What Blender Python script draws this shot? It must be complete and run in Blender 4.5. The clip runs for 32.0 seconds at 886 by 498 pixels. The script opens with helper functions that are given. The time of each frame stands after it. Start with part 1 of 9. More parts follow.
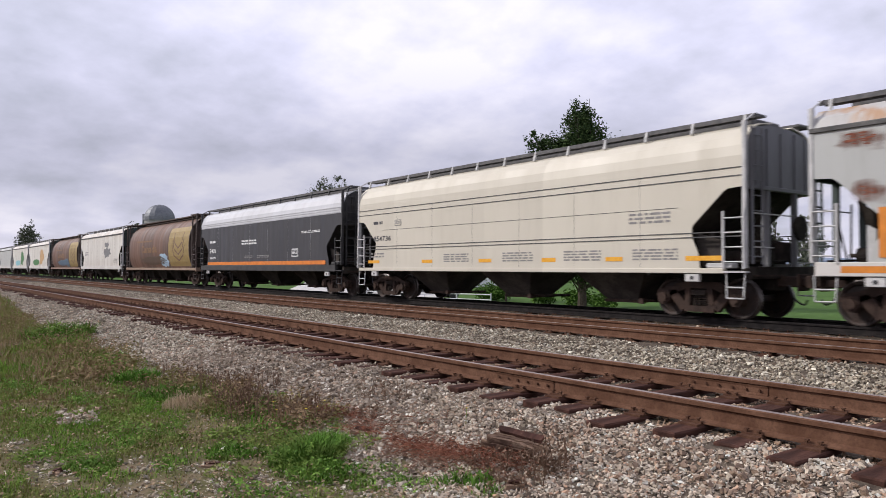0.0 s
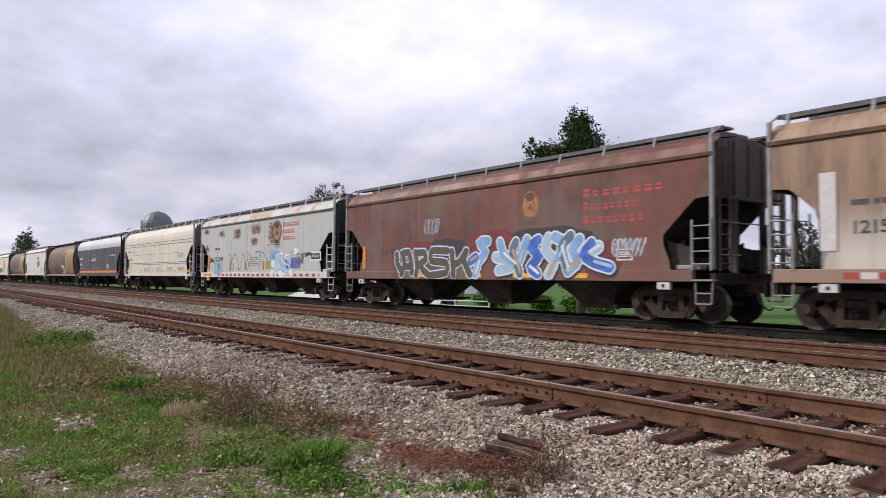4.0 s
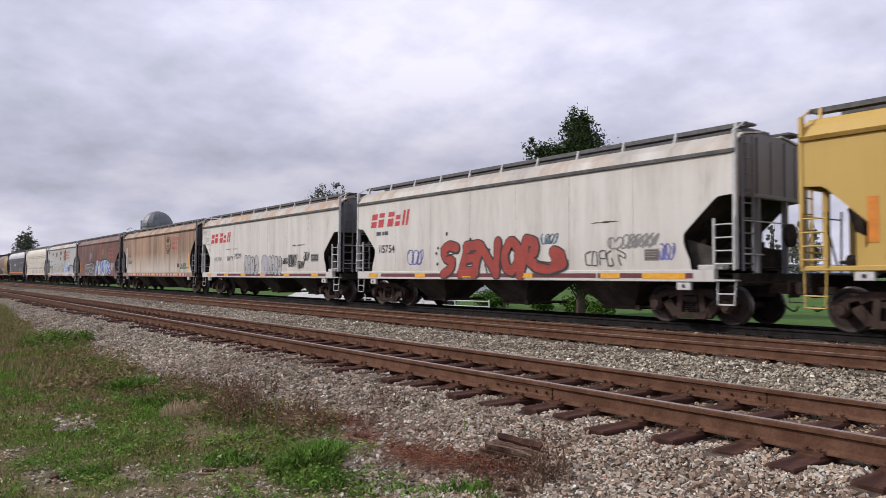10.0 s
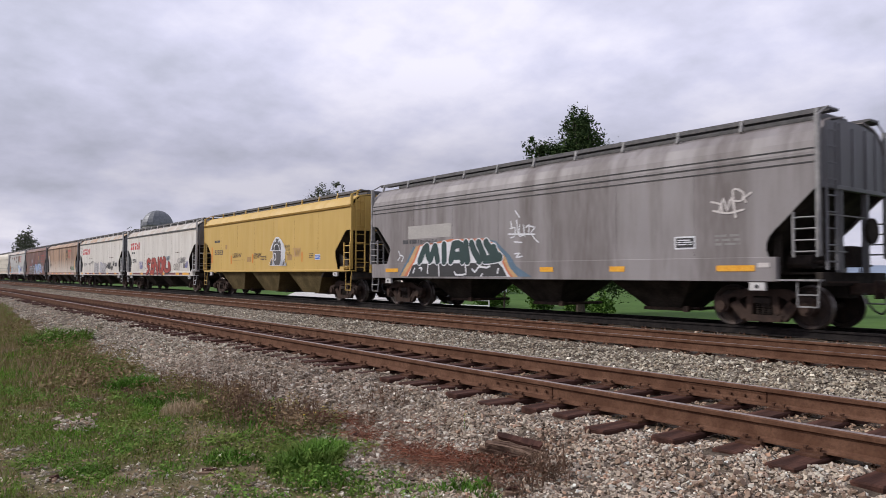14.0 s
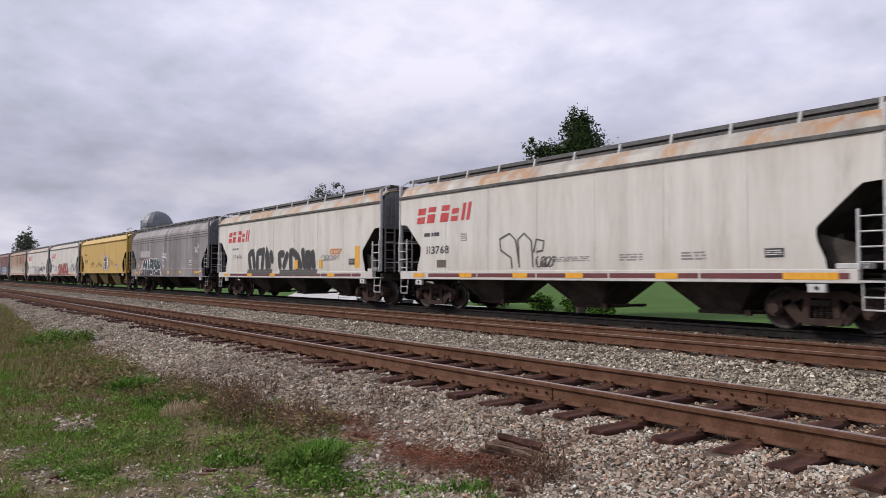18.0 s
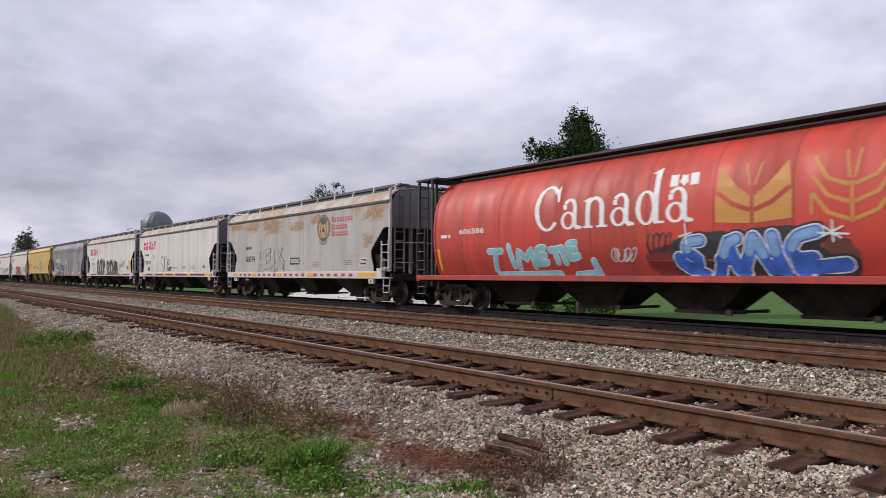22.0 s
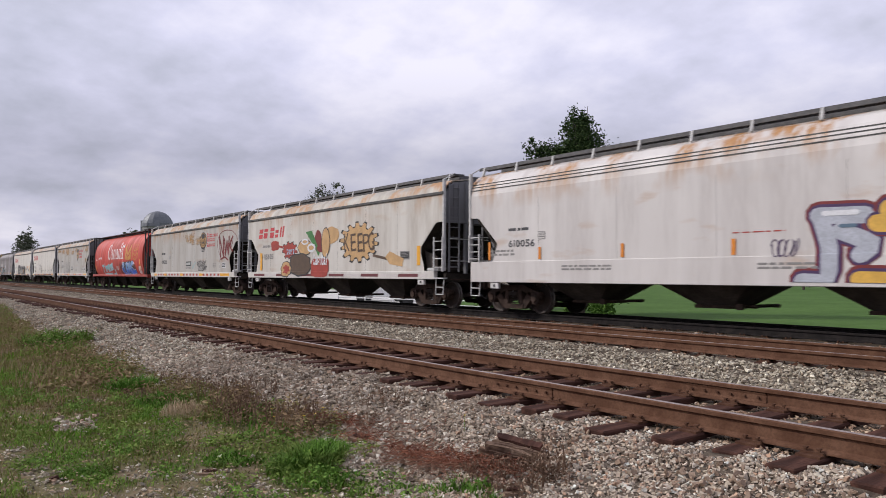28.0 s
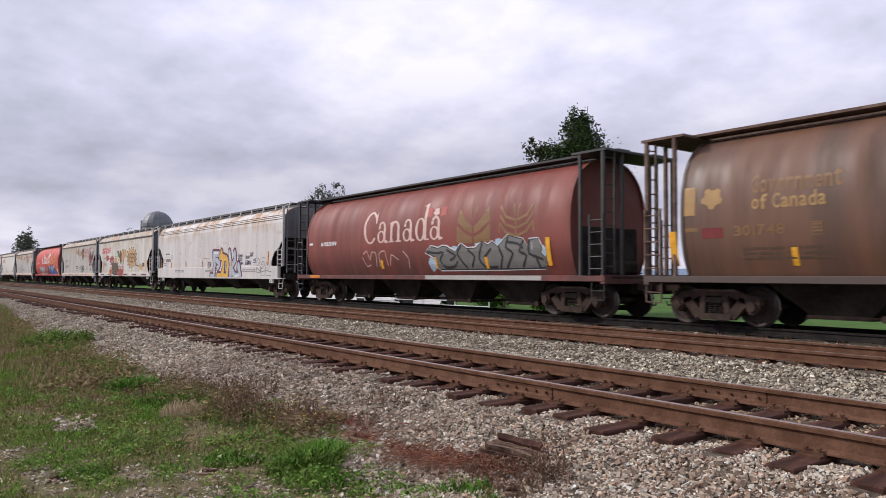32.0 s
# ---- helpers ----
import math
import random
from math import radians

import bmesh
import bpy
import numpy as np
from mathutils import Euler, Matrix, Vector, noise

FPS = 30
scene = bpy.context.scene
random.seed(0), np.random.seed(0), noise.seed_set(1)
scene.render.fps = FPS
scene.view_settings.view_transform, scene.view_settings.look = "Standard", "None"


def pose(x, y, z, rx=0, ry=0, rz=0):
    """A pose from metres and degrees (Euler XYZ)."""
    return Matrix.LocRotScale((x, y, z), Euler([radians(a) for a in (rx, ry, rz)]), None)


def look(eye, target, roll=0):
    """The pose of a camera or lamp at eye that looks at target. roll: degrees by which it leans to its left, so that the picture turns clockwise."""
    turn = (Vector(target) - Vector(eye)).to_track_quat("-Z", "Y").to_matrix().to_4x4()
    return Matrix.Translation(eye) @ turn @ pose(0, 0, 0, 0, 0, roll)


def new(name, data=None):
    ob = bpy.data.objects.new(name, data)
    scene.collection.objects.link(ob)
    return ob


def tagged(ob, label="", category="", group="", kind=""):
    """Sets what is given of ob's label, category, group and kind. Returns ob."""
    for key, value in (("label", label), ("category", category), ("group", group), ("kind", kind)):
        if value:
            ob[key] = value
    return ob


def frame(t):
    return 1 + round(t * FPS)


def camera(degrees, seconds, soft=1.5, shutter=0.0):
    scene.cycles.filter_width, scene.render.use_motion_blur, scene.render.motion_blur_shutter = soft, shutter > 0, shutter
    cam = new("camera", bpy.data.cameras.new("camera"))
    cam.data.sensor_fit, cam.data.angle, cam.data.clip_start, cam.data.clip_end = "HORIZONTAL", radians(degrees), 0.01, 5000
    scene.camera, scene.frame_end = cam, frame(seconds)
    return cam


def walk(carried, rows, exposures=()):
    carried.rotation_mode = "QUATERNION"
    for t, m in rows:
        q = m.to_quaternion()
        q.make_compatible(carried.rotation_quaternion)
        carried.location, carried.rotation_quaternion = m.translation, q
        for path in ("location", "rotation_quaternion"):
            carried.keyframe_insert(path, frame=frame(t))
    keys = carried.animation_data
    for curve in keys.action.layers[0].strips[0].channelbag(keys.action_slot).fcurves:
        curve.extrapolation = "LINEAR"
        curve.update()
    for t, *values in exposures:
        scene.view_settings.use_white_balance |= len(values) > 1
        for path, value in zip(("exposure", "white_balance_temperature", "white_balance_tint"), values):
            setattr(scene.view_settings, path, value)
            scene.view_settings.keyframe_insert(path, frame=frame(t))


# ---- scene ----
cam = camera(63.2259, 32.0, soft=0.8, shutter=0.25)
EYE = Vector((0.0, 0.0, 1.1106))
FOCAL = 1273.73


def aim(right, down):
    """The camera's pose when its picture has slid by a few thousandths to the right and down."""
    yaw, tilt = 0.652558 - right / FOCAL, 0.037636 + down / FOCAL
    way = Vector((-math.cos(yaw) * math.cos(tilt), math.sin(yaw) * math.cos(tilt), math.sin(tilt)))
    return look(EYE, EYE + way * 10, 0.2278)


walk(cam, [(t, aim(r, d)) for t, r, d in (
    (0.0, 3, -12), (1.2, 3, -12), (1.5, 0.2, -8.5), (1.9, 0, 0), (11.1, 0, 0), (11.5, 0, -1.5), (14.5, 0, -1.5),
    (15.6, 0, -5), (16.5, 0, -6), (17.0, 0, -3), (17.4, 0, 0), (32.0, 0, 0))],
     [(t, e, 6500, 13.0) for t, e in ((0, 0.20), (2, 0.12), (3, 0.18), (6, 0.30), (7, 0.24), (8, 0.13), (12, 0.08), (14.5, 0.07), (17, 0.08), (18, 0.02), (20, 0.0),
                                      (23, 0.08), (25, 0.08), (28, 0.06), (29, -0.05), (32, 0.18))])

# ---- plan ----
NEAR_TRACK, MID_TRACK, FAR_TRACK = 5.5064 + 0.7525, 11.0984 + 0.7525, 15.3661 + 0.7525
GAUGE = 1.505


def travelled(t):
    """How far the train has rolled after t seconds, slowing a little."""
    return 8.95 * t - 0.0085 * t * t


# ---- world and light ----
world = bpy.data.worlds.new("sky")
scene.world = world
world.use_nodes = True
wn, wl = world.node_tree.nodes, world.node_tree.links
wn.clear()
w_out = wn.new("ShaderNodeOutputWorld")
w_bg = wn.new("ShaderNodeBackground")
w_sky = wn.new("ShaderNodeTexSky")
w_sky.sky_type, w_sky.sun_disc = "NISHITA", False
w_sky.sun_elevation, w_sky.sun_rotation = radians(42), radians(215)
w_geo = wn.new("ShaderNodeTexCoord")
# the cloud layer is flat overhead, so the masses draw out and crowd together towards the horizon
w_dir = wn.new("ShaderNodeSeparateXYZ")
w_up = wn.new("ShaderNodeMath")
w_up.operation = "MAXIMUM"
w_up.inputs[1].default_value = 0.0
w_far = wn.new("ShaderNodeMath")
w_far.operation = "ADD"
w_far.inputs[1].default_value = 0.30
w_flat = wn.new("ShaderNodeVectorMath")
w_flat.operation = "DIVIDE"
w_map = wn.new("ShaderNodeMapping")
w_map.inputs["Scale"].default_value = (1.0, 1.0, 0.0)
w_map.inputs["Location"].default_value = (5.465, 3.444, 0.2)
w_n1 = wn.new("ShaderNodeTexNoise")
w_n1.inputs["Scale"].default_value, w_n1.inputs["Detail"].default_value = 1.25, 7.0
w_n1.inputs["Roughness"].default_value, w_n1.inputs["Distortion"].default_value = 0.5, 0.15
w_n2 = wn.new("ShaderNodeTexNoise")
w_n2.inputs["Scale"].default_value, w_n2.inputs["Detail"].default_value, w_n2.inputs["Roughness"].default_value = 4.2, 5.0, 0.55
w_two = wn.new("ShaderNodeMix")
w_two.inputs["Factor"].default_value = 0.42
w_ramp = wn.new("ShaderNodeValToRGB")
w_ramp.color_ramp.elements[0].position, w_ramp.color_ramp.elements[0].color = 0.38, (0.47, 0.485, 0.57, 1)
w_ramp.color_ramp.elements[1].position, w_ramp.color_ramp.elements[1].color = 0.63, (0.83, 0.82, 0.92, 1)
w_ramp.color_ramp.elements.new(0.52).color = (0.655, 0.66, 0.80, 1)
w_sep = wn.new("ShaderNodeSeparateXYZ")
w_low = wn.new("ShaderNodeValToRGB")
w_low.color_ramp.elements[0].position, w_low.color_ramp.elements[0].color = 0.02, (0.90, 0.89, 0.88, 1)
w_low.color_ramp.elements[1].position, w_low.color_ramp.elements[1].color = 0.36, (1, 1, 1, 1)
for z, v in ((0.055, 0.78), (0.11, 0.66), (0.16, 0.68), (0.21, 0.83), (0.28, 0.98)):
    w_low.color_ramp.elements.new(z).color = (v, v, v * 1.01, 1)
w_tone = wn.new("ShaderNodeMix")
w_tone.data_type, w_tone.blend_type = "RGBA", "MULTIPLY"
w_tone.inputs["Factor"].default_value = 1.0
w_scale = wn.new("ShaderNodeVectorMath")
w_scale.operation = "SCALE"
w_scale.inputs["Scale"].default_value = 0.1
w_mix = wn.new("ShaderNodeMix")
w_mix.data_type = "RGBA"
w_mix.inputs["Factor"].default_value = 0.9
wl.new(w_geo.outputs["Generated"], w_dir.inputs["Vector"])
wl.new(w_dir.outputs["Z"], w_up.inputs[0])
wl.new(w_up.outputs["Value"], w_far.inputs[0])
wl.new(w_geo.outputs["Generated"], w_flat.inputs[0])
wl.new(w_far.outputs["Value"], w_flat.inputs[1])
wl.new(w_flat.outputs["Vector"], w_map.inputs["Vector"])
wl.new(w_map.outputs["Vector"], w_n1.inputs["Vector"])
wl.new(w_map.outputs["Vector"], w_n2.inputs["Vector"])
wl.new(w_n1.outputs["Fac"], w_two.inputs["A"])
wl.new(w_n2.outputs["Fac"], w_two.inputs["B"])
wl.new(w_two.outputs["Result"], w_ramp.inputs["Fac"])
wl.new(w_sky.outputs["Color"], w_scale.inputs[0])
wl.new(w_scale.outputs["Vector"], w_mix.inputs["A"])
wl.new(w_ramp.outputs["Color"], w_mix.inputs["B"])
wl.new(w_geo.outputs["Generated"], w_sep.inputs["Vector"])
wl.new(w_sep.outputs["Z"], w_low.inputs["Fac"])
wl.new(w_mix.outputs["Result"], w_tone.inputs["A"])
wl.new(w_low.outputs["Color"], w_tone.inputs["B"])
wl.new(w_tone.outputs["Result"], w_bg.inputs["Color"])
wl.new(w_bg.outputs["Background"], w_out.inputs["Surface"])
w_bg.inputs["Strength"].default_value = 1.14

sun_data = bpy.data.lights.new("sun", "SUN")
sun_data.energy, sun_data.angle, sun_data.color = 2.6, radians(5), (1.0, 0.96, 0.90)
sun = new("sun", sun_data)
sun.matrix_world = look((-40, -38, 38), (0, 0, 0))
scene.view_settings.exposure = 0.0


# ---- materials ----
def material(name, colour, rough=0.7, metal=0.0):
    m = bpy.data.materials.new(name)
    m.use_nodes = True
    b = m.node_tree.nodes["Principled BSDF"]
    b.inputs["Base Color"].default_value = (*colour, 1)
    b.inputs["Roughness"].default_value = rough
    b.inputs["Metallic"].default_value = metal
    b.inputs["Specular IOR Level"].default_value = 0.5 if rough < 0.8 else 0.08
    return m


def node(m, kind, **sets):
    n = m.node_tree.nodes.new(kind)
    for key, value in sets.items():
        n.inputs[key.replace("_", " ")].default_value = value
    return n


def link(m, a, b):
    m.node_tree.links.new(a, b)


def noise_of(m, coord, scale, detail=4.0, stretch=(1, 1, 1), shift=(0, 0, 0)):
    mp = node(m, "ShaderNodeMapping", Scale=stretch, Location=shift)
    link(m, coord, mp.inputs["Vector"])
    n = node(m, "ShaderNodeTexNoise", Scale=scale, Detail=detail)
    link(m, mp.outputs["Vector"], n.inputs["Vector"])
    return n.outputs["Fac"]


def ramp(m, fac, lo, hi, a=0.0, b=1.0):
    r = node(m, "ShaderNodeMapRange")
    r.inputs["From Min"].default_value, r.inputs["From Max"].default_value = lo, hi
    r.inputs["To Min"].default_value, r.inputs["To Max"].default_value = a, b
    link(m, fac, r.inputs["Value"])
    return r.outputs["Result"]


def times(m, a, b, op="MULTIPLY"):
    n = m.node_tree.nodes.new("ShaderNodeMath")
    n.operation = op
    for i, v in enumerate((a, b)):
        if isinstance(v, (int, float)):
            n.inputs[i].default_value = v
        else:
            link(m, v, n.inputs[i])
    return n.outputs["Value"]


def blend(m, fac, a, b, mode="MIX"):
    n = m.node_tree.nodes.new("ShaderNodeMix")
    n.data_type, n.blend_type = "RGBA", mode
    for key, v in (("Factor", fac), ("A", a), ("B", b)):
        sock = n.inputs[key] if key == "Factor" else [s for s in n.inputs if s.name == key and s.type == "RGBA"][0]
        if isinstance(v, (int, float)):
            sock.default_value = v
        elif isinstance(v, tuple):
            sock.default_value = (*v, 1)
        else:
            link(m, v, sock)
    return [s for s in n.outputs if s.type == "RGBA"][0]


def base(m):
    return m.node_tree.nodes["Principled BSDF"]


def relief(m, height, strength, distance=0.02):
    b = node(m, "ShaderNodeBump", Strength=strength, Distance=distance)
    link(m, height, b.inputs["Height"])
    link(m, b.outputs["Normal"], base(m).inputs["Normal"])


def coords(m):
    return m.node_tree.nodes.new("ShaderNodeTexCoord").outputs["Object"]


def height_of(m, co):
    s = m.node_tree.nodes.new("ShaderNodeSeparateXYZ")
    link(m, co, s.inputs["Vector"])
    return s.outputs["Z"]


def car_paint(name, colour, grime=0.4, rust=0.0, grime_colour=(0.16, 0.13, 0.10), fade=0.25, rough=0.55, dust=0.0, low=1.3, bands=0.0, dust_colour=(0.47, 0.43, 0.38), blotch=None):
    """Weathered car paint: streaked grime, rust that starts at the roof edge, faded patches, road dust low down."""
    m = material(name, colour, rough)
    co = coords(m)
    z = height_of(m, co)
    streak = noise_of(m, co, 2.2, 6, (1.0, 0.3, 0.16), (len(name) * 1.7, 3, 1))
    fine = noise_of(m, co, 9.0, 5, (1.0, 0.5, 0.22))
    patch = noise_of(m, co, 0.8, 5, (0.8, 1, 0.9), (len(name) * 0.9, 0, 5))
    speck = noise_of(m, co, 26.0, 4)
    lighter = tuple(min(1.0, c * 1.12 + 0.02) for c in colour)
    c = blend(m, times(m, ramp(m, patch, 0.35, 0.65), fade), colour, lighter)
    g = times(m, ramp(m, streak, 0.45, 0.78), ramp(m, fine, 0.25, 0.7))
    c = blend(m, times(m, g, grime), c, grime_colour)
    c = blend(m, times(m, ramp(m, speck, 0.58, 0.8), grime * 0.35), c, grime_colour)
    # Panels differ in tone; a gradient across each paints the shading of its bulge.
    cell = node(m, "ShaderNodeSeparateXYZ")
    link(m, co, cell.inputs["Vector"])
    at = times(m, cell.outputs["X"], 1 / 2.55)
    tone = m.node_tree.nodes.new("ShaderNodeTexWhiteNoise")
    tone.noise_dimensions = "1D"
    link(m, times(m, at, 0.0, "FLOOR"), tone.inputs["W"])
    bulge_shade = times(m, at, 1.0, "FRACT")
    c = blend(m, times(m, times(m, tone.outputs["Value"], 0.08), times(m, bulge_shade, 0.05), "ADD"), c, grime_colour)
    if bands:
        wide = noise_of(m, co, 1.0, 6, (1.5, 0.3, 0.10), (len(name) * 3.1, 0, 2))
        c = blend(m, times(m, times(m, ramp(m, wide, 0.42, 0.58), ramp(m, fine, 0.2, 0.6, 0.55, 1.0)), bands), c, grime_colour)
    if blotch:
        spot = noise_of(m, co, 0.55, 4, (1.0, 1.0, 0.75), (len(name) * 1.3, 2, 8))
        c = blend(m, times(m, ramp(m, spot, 0.47, 0.60), 0.85), c, blotch)
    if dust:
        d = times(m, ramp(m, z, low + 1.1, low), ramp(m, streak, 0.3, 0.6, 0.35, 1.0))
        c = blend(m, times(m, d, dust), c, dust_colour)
    if rust:
        high = ramp(m, z, 3.1, 4.05)
        run = noise_of(m, co, 1.3, 6, (0.8, 1, 0.5), (len(name) * 2.3, 1, 0))
        drip = noise_of(m, co, 5.0, 5, (1.2, 1, 0.12), (len(name) * 1.1, 1, 0))
        k = times(m, times(m, high, ramp(m, run, 0.46, 0.58)), ramp(m, drip, 0.36, 0.56, 0.25, 1.0))
        k2 = times(m, ramp(m, noise_of(m, co, 0.9, 5, (0.6, 1, 2.2), (2, 7, len(name))), 0.62, 0.72), 0.35)
        r = times(m, times(m, k, k2, "MAXIMUM"), rust)
        tone = blend(m, fine, (0.30, 0.125, 0.04), (0.48, 0.27, 0.11))
        c = blend(m, r, c, tone)
    link(m, c, base(m).inputs["Base Color"])
    link(m, ramp(m, streak, 0.3, 0.8, rough - 0.1, min(1, rough + 0.25)), base(m).inputs["Roughness"])
    relief(m, speck, 0.06, 0.01)
    return m


def worn(name, a, b, scale=6.0, rough=0.8, bump=0.25, metal=0.0, stretch=(1, 1, 1)):
    """Two tones in uneven patches with a fine grain."""
    m = material(name, a, rough, metal)
    co = coords(m)
    big = noise_of(m, co, scale, 6, stretch)
    fine = noise_of(m, co, scale * 9, 4, stretch)
    c = blend(m, ramp(m, big, 0.38, 0.64), a, b)
    c = blend(m, ramp(m, fine, 0.4, 0.7, 0.0, 0.5), c, tuple(x * 0.62 for x in a))
    link(m, c, base(m).inputs["Base Color"])
    relief(m, fine, bump, 0.01)
    return m


M_RAIL = worn("rusty_rail", (0.105, 0.052, 0.032), (0.165, 0.088, 0.056), 5, 0.85, 0.3, 0.0)
M_RAIL_TOP = worn("rolled_rail_head", (0.55, 0.51, 0.50), (0.42, 0.38, 0.37), 8, 0.3, 0.1, 0.8)
M_RAIL_DULL = worn("dull_rail_head", (0.27, 0.21, 0.19), (0.36, 0.30, 0.28), 8, 0.45, 0.1, 0.4)
# The far rails carry the shade under the train in their near-black tone.
M_DARK_RAIL = worn("shaded_rail", (0.018, 0.016, 0.016), (0.036, 0.031, 0.029), 6, 0.82, 0.2, 0.0)
M_TIE = worn("creosoted_wood", (0.0468, 0.0234, 0.0182), (0.124, 0.0598, 0.0442), 7, 0.85, 0.5, 0.0, (1, 0.15, 1))
M_STEEL = worn("rusty_plate", (0.085, 0.042, 0.028), (0.13, 0.07, 0.045), 12, 0.85, 0.4, 0.1)
M_BALLAST = worn("ballast_bed", (0.075, 0.058, 0.045), (0.15, 0.12, 0.09), 14, 0.95, 0.8)
M_FIELD = worn("mown_field", (0.060, 0.118, 0.026), (0.078, 0.145, 0.034), 0.25, 0.95, 0.3)
M_GROUND = worn("verge_soil", (0.10, 0.10, 0.040), (0.19, 0.145, 0.095), 2.5, 0.95, 0.9)
M_TRUCK = worn("rusty_cast_steel", (0.044, 0.032, 0.027), (0.080, 0.053, 0.042), 5, 0.85, 0.3)
M_TRUCK_DARK = worn("grimy_cast_steel", (0.036, 0.030, 0.027), (0.062, 0.048, 0.041), 5, 0.85, 0.3)
M_WHEEL = worn("wheel_steel", (0.028, 0.021, 0.018), (0.058, 0.036, 0.028), 4, 0.7, 0.2, 0.2)
M_TREAD = worn("polished_tread", (0.22, 0.20, 0.19), (0.12, 0.10, 0.09), 8, 0.4, 0.1, 0.8)
# Grime and dust tones, darkened for shade under the sill and inside the ends.
M_UNDER = worn("shaded_grime", (0.027, 0.023, 0.020), (0.058, 0.049, 0.041), 2.2, 0.9, 0.2)
M_BAY = worn("shaded_dusty_steel", (0.052, 0.045, 0.040), (0.10, 0.087, 0.076), 1.6, 0.9, 0.15)
M_BLACK = worn("black_paint", (0.022, 0.022, 0.024), (0.045, 0.042, 0.040), 3, 0.6, 0.15)
M_WALKWAY = worn("galvanised_grating", (0.085, 0.083, 0.085), (0.14, 0.135, 0.135), 6, 0.7, 0.4, 0.2)
M_RED = worn("red_marking", (0.50, 0.035, 0.045), (0.58, 0.07, 0.07), 3, 0.6, 0.05)
M_INK = worn("black_marking", (0.035, 0.035, 0.04), (0.07, 0.07, 0.075), 5, 0.6, 0.05)
M_YELLOW = worn("yellow_reflector", (0.80, 0.36, 0.02), (0.86, 0.46, 0.05), 8, 0.4, 0.05)
M_PAD = worn("chalky_white_paint", (0.55, 0.54, 0.52), (0.68, 0.67, 0.65), 6, 0.8, 0.1)
M_WHITE = worn("white_marking", (0.72, 0.72, 0.70), (0.80, 0.80, 0.78), 3, 0.6, 0.05)


# ---- building helpers ----
def part(name, bm, mat, parent=None, label=""):
    """Links a bmesh as one mesh object, under a thing or a part."""
    me = bpy.data.meshes.new(name)
    bm.to_mesh(me)
    bm.free()
    for m in (mat if isinstance(mat, (list, tuple)) else (mat,)):
        me.materials.append(m)
    ob = new(name, me)
    if parent:
        ob.parent = parent
    if label:
        ob["label"] = label
    return ob


def box(bm, x0, x1, y0, y1, z0, z1, mi=0):
    v = [bm.verts.new(p) for p in ((x0, y0, z0), (x1, y0, z0), (x1, y1, z0), (x0, y1, z0),
                                   (x0, y0, z1), (x1, y0, z1), (x1, y1, z1), (x0, y1, z1))]
    for f in ((3, 2, 1, 0), (4, 5, 6, 7), (0, 1, 5, 4), (1, 2, 6, 5), (2, 3, 7, 6), (3, 0, 4, 7)):
        bm.faces.new([v[i] for i in f]).material_index = mi
    return v


def bevel(bm, width, segments=1):
    bmesh.ops.bevel(bm, geom=bm.edges[:], offset=width, segments=segments, affect="EDGES", profile=0.6)
    return bm


def boxed(x0, x1, y0, y1, z0, z1, soft=0.0):
    bm = bmesh.new()
    box(bm, x0, x1, y0, y1, z0, z1)
    return bevel(bm, soft) if soft else bm


def bar(bm, a, b, r, sides=6):
    """A round bar from a to b."""
    a, b = Vector(a), Vector(b)
    w = (b - a).normalized()
    s = w.orthogonal().normalized()
    t = w.cross(s)
    rings = []
    for p in (a, b):
        rings.append([bm.verts.new(p + r * (math.cos(k * math.tau / sides) * s + math.sin(k * math.tau / sides) * t)) for k in range(sides)])
    for k in range(sides):
        bm.faces.new((rings[0][k], rings[0][(k + 1) % sides], rings[1][(k + 1) % sides], rings[1][k]))
    bm.faces.new(rings[0][::-1])
    bm.faces.new(rings[1])


def prism(bm, outline, axis, lo, hi, mi=0):
    """A plate: the outline (pairs) drawn out along an axis ('x', 'y' or 'z') from lo to hi."""
    def at(p, h):
        return {"x": (h, p[0], p[1]), "y": (p[0], h, p[1]), "z": (p[0], p[1], h)}[axis]
    a = [bm.verts.new(at(p, lo)) for p in outline]
    b = [bm.verts.new(at(p, hi)) for p in outline]
    n = len(outline)
    fs = [bm.faces.new(a[::-1]), bm.faces.new(b)]
    for k in range(n):
        fs.append(bm.faces.new((a[k], a[(k + 1) % n], b[(k + 1) % n], b[k])))
    for f in fs:
        f.material_index = mi
    return fs


def lathe(bm, profile, axis_point, sides=28, mi=0):
    """Turns (radius, y) pairs about the y axis through axis_point."""
    cx, cy, cz = axis_point
    rings = []
    for r, y in profile:
        rings.append([bm.verts.new((cx + r * math.cos(k * math.tau / sides), cy + y, cz + r * math.sin(k * math.tau / sides))) for k in range(sides)])
    for i in range(len(rings) - 1):
        for k in range(sides):
            bm.faces.new((rings[i][k], rings[i][(k + 1) % sides], rings[i + 1][(k + 1) % sides], rings[i + 1][k])).material_index = mi
    bm.faces.new(rings[0])
    bm.faces.new(rings[-1][::-1])


def clean(bm):
    bmesh.ops.recalc_face_normals(bm, faces=bm.faces[:])
    return bm


def thing(name, where, label, category, group=""):
    e = new(name)
    e.empty_display_size = 0.2
    e.location = where
    tagged(e, label, category, group)
    return e


